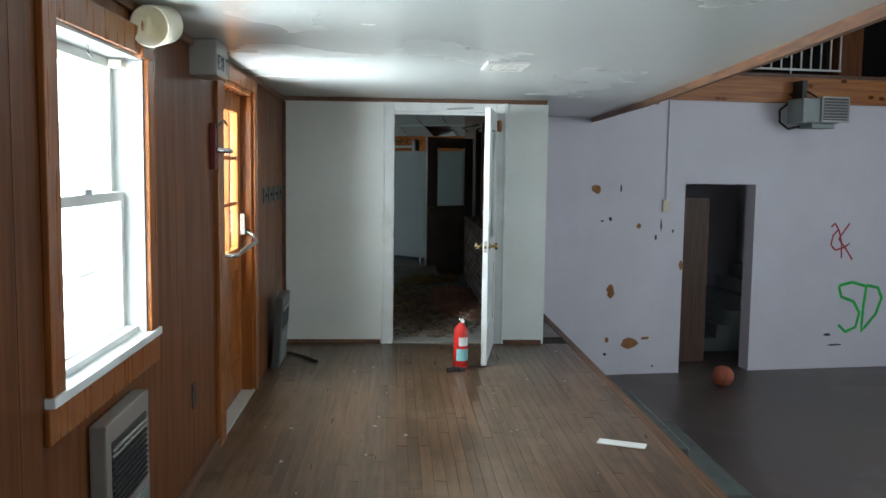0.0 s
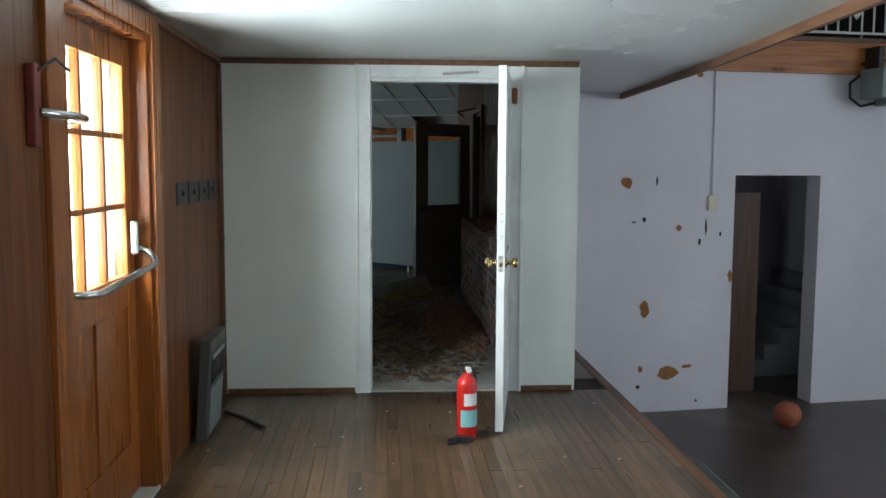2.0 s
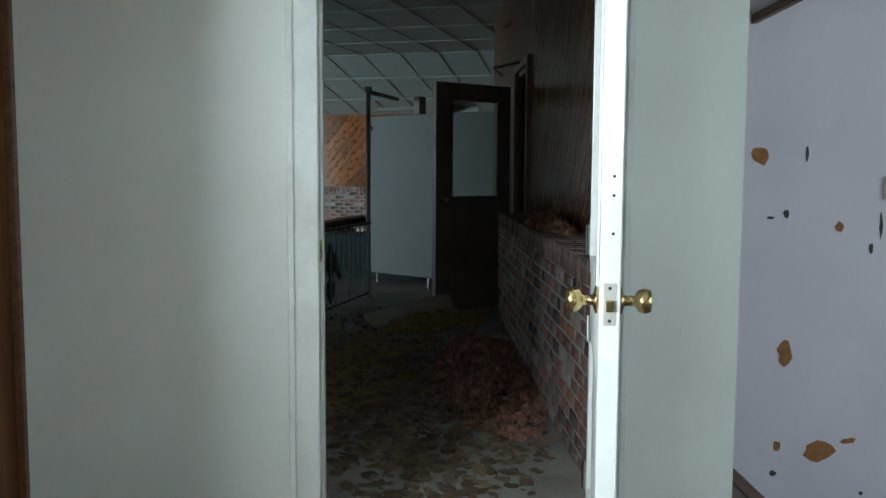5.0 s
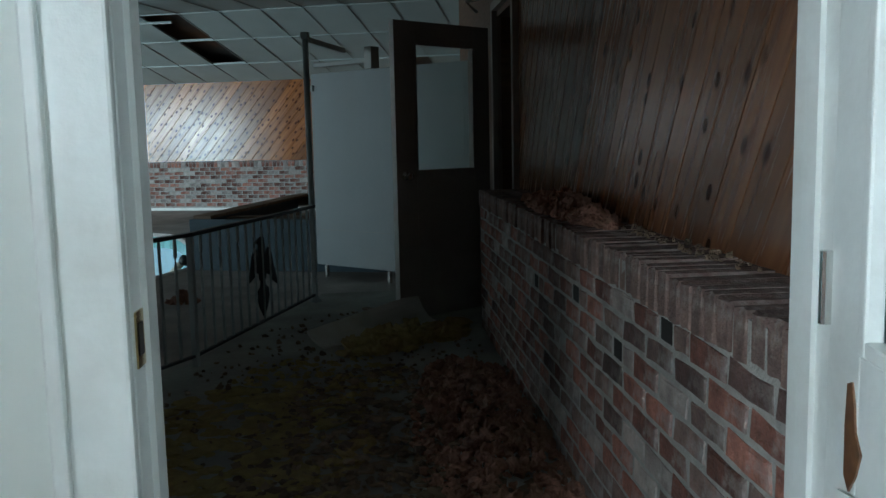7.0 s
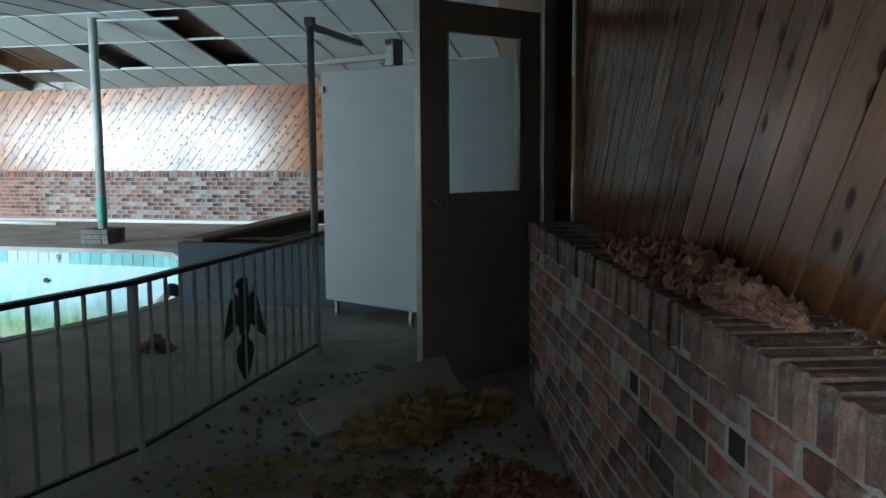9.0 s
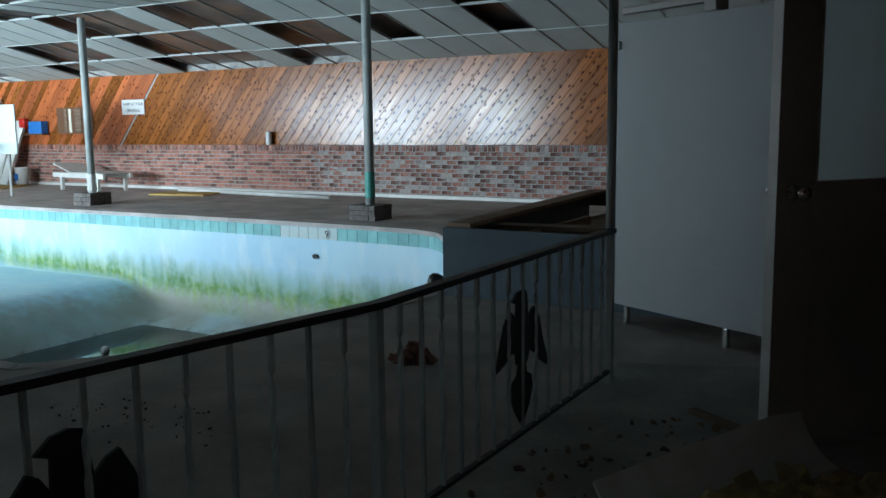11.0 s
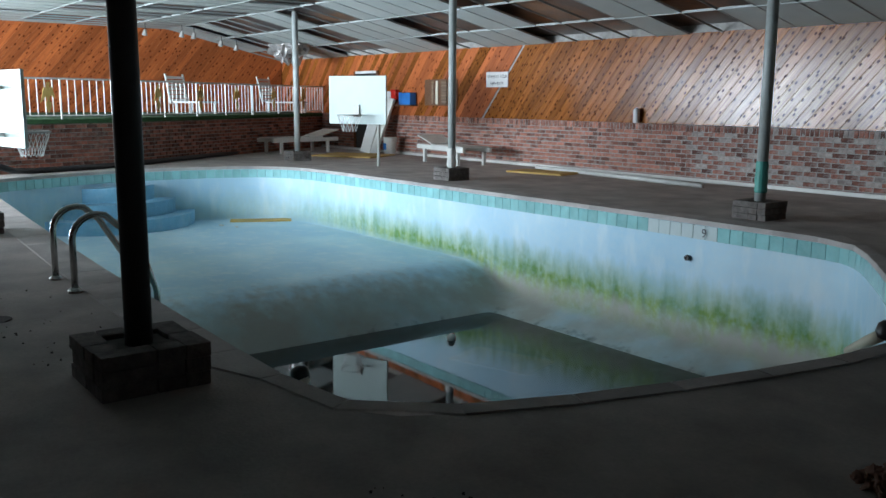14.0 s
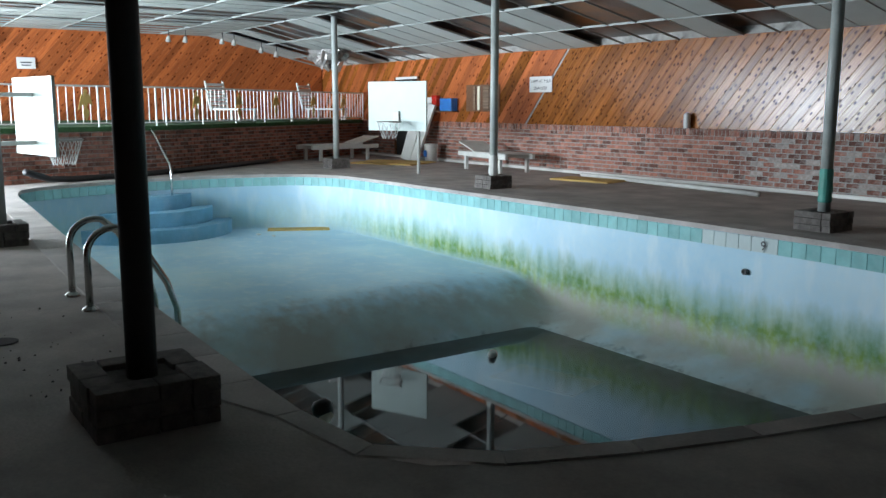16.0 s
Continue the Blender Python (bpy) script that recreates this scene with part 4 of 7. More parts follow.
# ---- front room: window, doors, fixtures ----
def window_front():
    w = tagged(new("window_1"), "white aluminium sash window with a varnished wooden casing", "window", kind="structure")
    w.matrix_world = LEFT
    a, b, lo, hi = WIN
    for n, bm, m in (("casing", box(a - 0.1, a, -0.02, 0.0, lo - 0.02, hi + 0.1, 0.004), ORANGE_WOOD), ("casing", box(b, b + 0.1, -0.02, 0.0, lo - 0.02, hi + 0.1, 0.004), ORANGE_WOOD),
                     ("casing", box(a, b, -0.02, 0.0, hi, hi + 0.1, 0.004), ORANGE_WOOD), ("apron", box(a - 0.12, b + 0.12, -0.018, 0.0, lo - 0.13, lo - 0.025, 0.004), ORANGE_WOOD),
                     ("window_sill", box(a - 0.11, b + 0.11, -0.03, 0.14, lo - 0.025, lo + 0.005, 0.004), WHITE_TRIM),
                     ("stool", box(a + 0.012, b - 0.012, 0.03, 0.15, lo, lo + 0.03, 0.003), WHITE_TRIM), ("reveal", box(a, a + 0.012, 0.0, 0.15, lo, hi), WHITE_TRIM), ("reveal", box(b - 0.012, b, 0.0, 0.15, lo, hi), WHITE_TRIM), ("reveal", box(a, b, 0.0, 0.15, hi - 0.012, hi), WHITE_TRIM)):
        part(n, bm, m, w)
    mid = (lo + hi) / 2
    for z0, z1, y in ((lo, mid + 0.02, 0.075), (mid - 0.02, hi - 0.012, 0.11)):
        part("window_frame", box(a + 0.012, a + 0.05, y, y + 0.03, z0, z1, 0.003), WHITE_PAINT, w)
        bm = box(b - 0.05, b - 0.012, y, y + 0.03, z0, z1, 0.003)
        box(a + 0.05, b - 0.05, y, y + 0.03, z0, z0 + 0.035, 0.003, bm)
        box(a + 0.05, b - 0.05, y, y + 0.03, z1 - 0.035, z1, 0.003, bm)
        part("sash_rail", bm, WHITE_PAINT, w)
        pane = part("pane", box(a + 0.05, b - 0.05, y + 0.012, y + 0.016, z0 + 0.035, z1 - 0.035), GLASS, w)
        pane.visible_shadow = False
        part("wire", box(a + 0.05, b - 0.05, y + 0.018, y + 0.021, (z0 + z1) / 2 - 0.002, (z0 + z1) / 2 + 0.002), GREY_METAL, w)
    part("sash_lock", box((a + b) / 2 - 0.03, (a + b) / 2 + 0.03, 0.055, 0.075, mid + 0.02, mid + 0.04, 0.006), ALU, w, "small metal sash lock")
    part("sash_stop", box(b - 0.1, b - 0.03, 0.05, 0.1, hi - 0.05, hi - 0.02, 0.006), CREAM, w)
    part("hook", tube([((a + b) / 2, 0.05, hi - 0.012), ((a + b) / 2, 0.05, hi - 0.04), ((a + b) / 2 + 0.02, 0.045, hi - 0.05)], 0.004), CHROME, w)


window_front()


def outer_door():
    d = tagged(new("door_1"), "varnished orange wooden outer door with nine panes and a push bar", "door", kind="structure")
    d.matrix_world = LEFT
    a, b, lo, hi = EXT
    part("casing", box(a - 0.16, a, -0.022, 0.0, 0, hi + 0.09, 0.004), ORANGE_WOOD, d)
    part("casing", box(b, b + 0.11, -0.022, 0.0, 0, hi + 0.09, 0.004), ORANGE_WOOD, d)
    part("casing_strip", box(b + 0.11, b + 0.165, -0.014, 0.0, 0, ZC - 0.04, 0.004), ORANGE_WOOD, d)
    part("casing", box(a, b, -0.022, 0.0, hi, hi + 0.09, 0.004), ORANGE_WOOD, d)
    part("jamb", box(a, a + 0.03, 0.0, 0.16, 0, hi), ORANGE_WOOD, d)
    part("jamb", box(b - 0.03, b, 0.0, 0.16, 0, hi), ORANGE_WOOD, d)
    part("jamb", box(a + 0.03, b - 0.03, 0.0, 0.16, hi - 0.03, hi), ORANGE_WOOD, d)
    part("sill", box(a, b, -0.01, 0.16, -0.01, 0.015, 0.003), GREY_METAL, d, "worn metal door sill")
    x0, x1, y0, y1 = a + 0.032, b - 0.032, 0.07, 0.115
    part("stile", box(x0, x0 + 0.11, y0, y1, 0.02, hi - 0.035, 0.004), ORANGE_WOOD, d)
    part("stile", box(x1 - 0.11, x1, y0, y1, 0.02, hi - 0.035, 0.004), ORANGE_WOOD, d)
    for z0, z1 in ((0.02, 0.26), (0.86, 1.0), (hi - 0.15, hi - 0.035)):
        part("rail", box(x0 + 0.11, x1 - 0.11, y0, y1, z0, z1, 0.004), ORANGE_WOOD, d)
    m = (x0 + x1) / 2
    part("muntin", box(m - 0.04, m + 0.04, y0, y1, 0.26, 0.86, 0.004), ORANGE_WOOD, d)
    for u0, u1 in ((x0 + 0.11, m - 0.04), (m + 0.04, x1 - 0.11)):
        part("panel", box(u0, u1, y0 + 0.012, y1 - 0.012, 0.26, 0.86, 0.006), ORANGE_WOOD, d)
    gl, gr, gb, gt = x0 + 0.11, x1 - 0.11, 1.0, hi - 0.15
    for i in range(1, 3):
        x = gl + (gr - gl) * i / 3
        part("muntin", box(x - 0.011, x + 0.011, y0 + 0.004, y1 - 0.004, gb, gt, 0.003), ORANGE_WOOD, d)
        z = gb + (gt - gb) * i / 3
        part("muntin", box(gl, gr, y0 + 0.006, y1 - 0.006, z - 0.011, z + 0.011, 0.003), ORANGE_WOOD, d)
    for i in range(3):
        for j in range(3):
            p = part("pane", box(gl + (gr - gl) * i / 3, gl + (gr - gl) * (i + 1) / 3, y0 + 0.02, y0 + 0.024, gb + (gt - gb) * j / 3, gb + (gt - gb) * (j + 1) / 3), GLASS, d)
            p.visible_shadow = False
    bar = part("push_bar", tube([(x0 + 0.04, 0.06, 1.04), (x0 + 0.05, -0.02, 1.03), (x0 + 0.12, -0.055, 1.025), (x1 - 0.14, -0.055, 1.045), (x1 - 0.05, -0.03, 1.06), (x1 - 0.03, 0.0, 1.09), (x1 - 0.04, 0.06, 1.12)], 0.014), CHROME, d, "tarnished steel push bar", None, True)
    part("latch_case", box(x1 - 0.085, x1 - 0.015, 0.03, 0.07, 1.08, 1.23, 0.01), CHROME, bar)
    arm = part("closer_arm", tube([(a - 0.26, -0.035, 1.62), (a - 0.05, -0.06, 1.62), (a + 0.1, -0.04, 1.62), (a + 0.24, 0.06, 1.62)], 0.014), CHROME, d, "steel security bar", None, True)
    part("bracket", box(a - 0.285, a - 0.235, -0.03, 0.0, 1.52, 1.76, 0.006), DULL_RED, arm, "dull red iron bracket")
    part("wire", tube([(a - 0.26, -0.03, 1.74), (a - 0.2, -0.06, 1.78), (a - 0.06, -0.05, 1.76)], 0.005), BLACK_METAL, arm)


outer_door()


def white_door():
    d = tagged(new("door_2"), "white painted inner door with an upper glass pane, standing open", "door", kind="structure")
    d.matrix_world = FRAME1
    for n, bm in (("casing", box(0.865, 0.945, -0.02, 0.0, 0, 2.10, 0.005)), ("casing", box(1.825, 1.905, -0.02, 0.0, 0, 2.10, 0.005)), ("casing", box(0.945, 1.825, -0.02, 0.0, 2.02, 2.10, 0.005)),
                  ("jamb", box(0.92, 0.945, 0.002, 0.13, 0.012, 2.02, 0.003)), ("jamb", box(1.825, 1.85, 0.002, 0.13, 0.012, 2.02, 0.003)), ("jamb", box(0.945, 1.825, 0.002, 0.13, 1.995, 2.02, 0.003)),
                  ("door_stop", box(0.945, 0.9532, 0.05, 0.085, 0.012, 1.995)), ("door_stop", box(1.817, 1.825, 0.05, 0.085, 0.012, 1.995)), ("back_band", box(0.85, 0.87, -0.032, 0.0, 0, 2.10, 0.004)), ("back_band", box(1.90, 1.92, -0.032, 0.0, 0, 2.10, 0.004))):
        part(n, bm, WHITE_TRIM, d)
    strike = part("strike_plate", box(0.945, 0.9477, 0.012, 0.045, 0.93, 1.0), BRASS, d, "dented brass strike plate")
    # raised near-black plate paints the darkness of the strike hole
    part("strike_hole", box(0.9477, 0.9487, 0.018, 0.038, 0.945, 0.985), SHADE_BLACK, strike)
    leaf = new("door_leaf")
    leaf.parent = d
    ang = math.degrees(math.atan2(-0.885, -0.155))
    leaf.matrix_basis = pose(1.812, -0.05, 0.012, 0, 0, ang)
    W = 0.89
    for n, bm in (("stile", box(0, 0.1, -0.022, 0.022, 0, 1.99, 0.003)), ("stile", box(W - 0.1, W, -0.022, 0.022, 0, 1.99, 0.003)), ("rail", box(0.1, W - 0.1, -0.022, 0.022, 0, 0.24, 0.003)),
                  ("rail", box(0.1, W - 0.1, -0.022, 0.022, 0.74, 0.94, 0.003)), ("rail", box(0.1, W - 0.1, -0.022, 0.022, 1.86, 1.99, 0.003)),
                  ("panel", box(0.1, W - 0.1, -0.01, 0.01, 0.24, 0.74, 0.006))):
        part(n, bm, WHITE_TRIM, leaf)
    for x0, x1, z0, z1 in ((0.1, 0.12, 0.94, 1.86), (W - 0.12, W - 0.1, 0.94, 1.86), (0.12, W - 0.12, 0.94, 0.96), (0.12, W - 0.12, 1.84, 1.86)):
        for y0, y1 in ((-0.026, -0.004), (0.004, 0.026)):
            part("glazing_bead", box(x0, x1, y0, y1, z0, z1, 0.004), WHITE_TRIM, leaf)
    part("pane", box(0.11, W - 0.11, -0.003, 0.003, 0.95, 1.85), OLD_GLASS, leaf, "dusty glass pane")
    # paint and veneer torn off beside the hinge, a loose white flap hanging under it
    torn = [(0.07, 0.79), (0.085, 0.775), (0.105, 0.8), (0.118, 0.83), (0.1, 0.85), (0.095, 0.88), (0.085, 0.905), (0.072, 0.9), (0.068, 0.85)]
    part("torn_veneer", prism(torn, -0.0245, -0.022, None, "y"), DARK_TRIM, leaf, "bare brown torn veneer")
    flap = [(0.06, 0.72), (0.075, 0.715), (0.1, 0.7), (0.14, 0.705), (0.165, 0.72), (0.17, 0.745), (0.15, 0.765), (0.12, 0.78), (0.09, 0.775), (0.065, 0.77), (0.055, 0.745)]
    part("loose_flap", prism(flap, -0.03, -0.0265, None, "y"), WHITE_WALL, leaf, "white loose flap of paint", pose(0, 0, 0, 0, 0, 0))
    for side in (-1, 1):
        k = lathe([(0.0, 0.0), (0.03, 0.0), (0.031, 0.006), (0.012, 0.012), (0.011, 0.034), (0.024, 0.042), (0.028, 0.055), (0.024, 0.068), (0.0, 0.072)], 20)
        part("door_knob", k, BRASS, leaf, "tarnished brass knob", pose(W - 0.065, 0.022 * side, 0.93, -90 * side, 0, 0), True)
    part("latch_plate", box(W - 0.001, W + 0.002, -0.013, 0.013, 0.885, 0.975, 0.001), GREY_METAL, leaf)
    part("latch_bolt", box(W + 0.002, W + 0.009, -0.008, 0.008, 0.915, 0.94, 0.002), BRASS, leaf)
    for z in (0.895, 0.965):
        part("screw", lathe([(0.0, 0.0), (0.004, 0.0), (0.003, 0.0015), (0.0, 0.0015)], 8), BLACK_METAL, leaf, "", pose(W + 0.002, 0, z, 0, 90, 0))
    # near-black discs on the door edge, dark like the inside of screw holes
    for z in (1.08, 1.16, 1.2):
        part("screw_hole", lathe([(0.0, 0.0), (0.0035, 0.0), (0.003, 0.0012), (0.0, 0.0012)], 8), SHADE_BLACK, leaf, "", pose(W, 0.004, z, 0, 90, 0))
    for z in (0.25, 1.0, 1.78):
        part("hinge", tube([(0.0, -0.028, z - 0.045), (0.0, -0.028, z + 0.045)], 0.008), CHROME, leaf)
    part("wood_block", box(0.02, 0.1, 0.024, 0.06, 1.84, 1.94, 0.015), ORANGE_WOOD, leaf, "bare brown wooden block")
    part("closer_arm", tube([(1.55, -0.02, 2.05), (1.4, -0.06, 2.04), (1.62, -0.09, 2.05)], 0.008), GREY_METAL, d)


white_door()


def extinguisher():
    e = thing("fire_extinguisher", FRAME1 @ pose(1.475, -0.98, 0.0, 0, 0, 20) @ Matrix.Scale(0.82, 4), "red fire extinguisher with black hose standing by the open door", "fire extinguisher")
    part("cylinder", lathe([(0.0, 0.0), (0.06, 0.0), (0.067, 0.015), (0.067, 0.36), (0.055, 0.4), (0.028, 0.425), (0.025, 0.44), (0.0, 0.44)], 28), RED_PAINT, e, "", None, True)
    part("valve", lathe([(0.0, 0.44), (0.022, 0.44), (0.024, 0.475), (0.012, 0.49), (0.0, 0.49)], 16), CHROME, e, "steel valve head", None, True)
    part("lever", box(-0.02, 0.08, -0.012, 0.012, 0.495, 0.508, 0.003), CHROME, e)
    part("handle", box(-0.02, 0.085, -0.01, 0.01, 0.465, 0.475, 0.003), CHROME, e)
    part("gauge", lathe([(0.0, 0.0), (0.018, 0.0), (0.018, 0.014), (0.0, 0.014)], 16), WHITE_PAINT, e, "", pose(0, -0.022, 0.46, 90, 0, 0))
    part("hose", tube([(0.02, 0.01, 0.46), (0.07, 0.04, 0.44), (0.09, 0.05, 0.36), (0.08, 0.04, 0.2), (0.075, 0.03, 0.12)], 0.01), HOSE, e, "", None, True)
    lab = prism([(0.0682 * math.cos(a), 0.0682 * math.sin(a)) for a in [radians(-150 + 12 * i) for i in range(11)]] + [(0.0665 * math.cos(a), 0.0665 * math.sin(a)) for a in [radians(-30 - 12 * i) for i in range(11)]], 0.09, 0.2)
    part("label", lab, mat("teal_label", (0.25, 0.55, 0.55), 0.5, 0.1), e, "pale teal paper label")
    lab = prism([(0.0682 * math.cos(a), 0.0682 * math.sin(a)) for a in [radians(-130 + 12 * i) for i in range(8)]] + [(0.0665 * math.cos(a), 0.0665 * math.sin(a)) for a in [radians(-46 - 12 * i) for i in range(8)]], 0.23, 0.31)
    part("label", lab, SIGN_WHITE, e)


extinguisher()


HEATER_DARK = mat("dark_grey_metal", (0.06, 0.06, 0.055), 0.4, 0.12, 6, 0.05, 60)


def wall_heater(m, w, h, label, skin=None):
    e = thing("wall_heater", m, label, "heater", "wall heaters")
    part("frame", box(-0.055, 0.0, 0, w, 0, h, 0.008), skin or GREY_METAL, e)
    part("grille_back", box(-0.058, -0.054, 0.05, w - 0.05, h * 0.55, h - 0.07), BLACK_PLASTIC, e)
    for i in range(11):
        z = h * 0.55 + 0.012 + i * (h * 0.45 - 0.09) / 11
        part("louvre", box(-0.064, -0.057, 0.05, w - 0.05, z, z + 0.006), GREY_METAL if i > 8 else BLACK_METAL, e)
    part("lower_panel", box(-0.06, -0.054, 0.06, w - 0.04, 0.03, h * 0.5, 0.003), HEATER_GREY, e)
    return e


wall_heater(FRAME1 @ pose(0.005, -4.86, 0.02) @ Matrix.Scale(-1, 4, (1, 0, 0)), 0.48, 0.7, "grey enamel wall heater with a louvred grille below the window", mat("taupe_enamel_metal", (0.24, 0.215, 0.19), 0.45, 0.1, 6, 0.05, 60, (0.14, 0.11, 0.09), 3, 0.3))
wall_heater(FRAME1 @ pose(0.03, -1.0, 0.0, 0, 4, 0) @ Matrix.Scale(-1, 4, (1, 0, 0)), 0.44, 0.55, "dark grey wall heater cover leaning in the corner", HEATER_DARK)


def small_fixtures():
    e = thing("exit_sign", FRAME1 @ pose(0.0, -3.42, 1.962), "grey metal exit sign box above the outer door", "exit sign")
    part("case", box(0.0, 0.13, 0, 0.27, 0, 0.165, 0.006), GREY_METAL, e)
    for i, ch in enumerate("EXIT"):
        letter(ch, 0.1, INK, e, pose(0.132, 0.015, 0.03) @ Matrix(((0, 0, 1, 0), (1, 0, 0, 0.062 * i), (0, 1, 0, 0), (0, 0, 0, 1))), "letter")
    s = thing("spot_lamp", FRAME1 @ pose(0.0, -4.2, 2.04), "cream cylindrical spot lamp on a wall plate", "lamp")
    part("wall_plate", box(0.0, 0.03, -0.07, 0.07, -0.1, 0.12, 0.006), ORANGE_WOOD, s)
    part("mount", box(0.03, 0.045, -0.045, 0.045, -0.06, 0.1, 0.006), CREAM, s)
    part("arm", tube([(0.045, 0, 0.03), (0.1, 0.0, 0.03), (0.13, 0.02, 0.02)], 0.012), CREAM, s)
    part("shade", lathe([(0.0, 0.0), (0.06, 0.0), (0.07, 0.01), (0.075, 0.15), (0.07, 0.15), (0.055, 0.02), (0.0, 0.02)], 28), CREAM, s, "", pose(0.1, 0.0, 0.03, 105, 40, 0), True)
    for n, m, w in (("light_switch", FRAME1 @ pose(0.0, -1.17, 1.265), 4),):
        q = thing(n, m, "four grey metal switch plates in a row on the panelling", "switch")
        for i in range(w):
            pl = part("switch_plate", box(0.0, 0.008, i * 0.262, i * 0.262 + 0.225, 0, 0.115, 0.003), BLACK_METAL, q)
            part("toggle", box(0.008, 0.022, i * 0.262 + 0.09, i * 0.262 + 0.105, 0.045, 0.07, 0.003), BLACK_PLASTIC, pl)
    q = thing("wall_outlet", FRAME1 @ pose(0.0, -3.45, 0.38), "dark wall outlet plate on the panelling", "outlet")
    pl = part("outlet_plate", box(0.0, 0.007, 0, 0.075, 0, 0.118, 0.003), BLACK_PLASTIC, q)
    v = thing("ceiling_vent", FRAME1 @ pose(1.46, -2.78, ZC), "small white metal ceiling vent", "vent")
    fr = box(0, 0.24, 0, 0.03, -0.014, 0.0, 0.003)
    for b in ((0, 0.24, 0.36, 0.39), (0, 0.03, 0.03, 0.36), (0.21, 0.24, 0.03, 0.36)):
        box(*b, -0.014, 0.0, 0.003, fr)
    part("frame", fr, WHITE_PAINT, v)
    part("backing", box(0.03, 0.21, 0.03, 0.36, -0.004, 0.0), GREY_METAL, v)
    for i in range(9):
        part("slat", box(0.035 + i * 0.02, 0.043 + i * 0.02, 0.03, 0.36, -0.011, -0.005), WHITE_PAINT, v)
    st = thing("paper_strip", FRAME1 @ pose(2.13, -2.79, 0.003, 0, 0, -24), "white strip of trim lying on the wooden floor", "strip")
    part("strip", box(0, 0.27, -0.04, 0.05, 0, 0.006, 0.002), WHITE_PAINT, st)
    st = thing("dark_rod", FRAME1 @ pose(0.09, -0.45, 0.012, 0, 0, 0), "dark metal rod lying in the corner", "rod")
    part("rod", tube([(0, 0, 0), (0.13, -0.13, 0), (0.27, -0.33, 0)], 0.011), BLACK_METAL, st)
    st = thing("door_wedge", FRAME1 @ pose(1.42, -1.08, 0.0, 0, 0, 30), "dark scrap of rag by the extinguisher", "rag")
    bm = bmesh.new()
    rnd = random.Random(2)
    for i in range(9):
        box(-0.06 + rnd.uniform(0, 0.1), -0.03 + rnd.uniform(0, 0.12), -0.03 + rnd.uniform(0, 0.05), 0.0 + rnd.uniform(0, 0.05), 0, rnd.uniform(0.008, 0.03), 0, bm)
    part("rag", bm, BLACK_PLASTIC, st)
    rnd = random.Random(4)
    chips = bmesh.new()
    for i in range(55):
        u, v_, s_ = rnd.uniform(0.1, 2.4), rnd.uniform(-6.5, -0.1), rnd.uniform(0.003, 0.011)
        own = box(-s_, s_, -s_ * rnd.uniform(0.3, 1), s_ * rnd.uniform(0.3, 1), 0, 0.003)
        bmesh.ops.transform(own, matrix=pose(u, v_, 0.003, 0, 0, rnd.uniform(0, 180)), verts=own.verts)
        merge(chips, own)
    tagged(finish("floor_litter", chips, WHITE_PAINT, None, "", FRAME1), "pale paint chips scattered on the wooden floor", "litter", kind="stuff")


def letter(text, size, material, parent, matrix, name="letter", label=""):
    cu = bpy.data.curves.new(name, "FONT")
    cu.body, cu.size, cu.extrude = text, size, 0.0008
    tmp = bpy.data.objects.new(name, cu)
    scene.collection.objects.link(tmp)
    bpy.context.view_layer.update()
    me = bpy.data.meshes.new_from_object(tmp)
    bpy.data.objects.remove(tmp)
    me.materials.clear()
    me.materials.append(material)
    ob = new(name, me)
    ob.parent = parent
    ob.matrix_basis = matrix
    if label:
        ob["label"] = label
    return ob


small_fixtures()


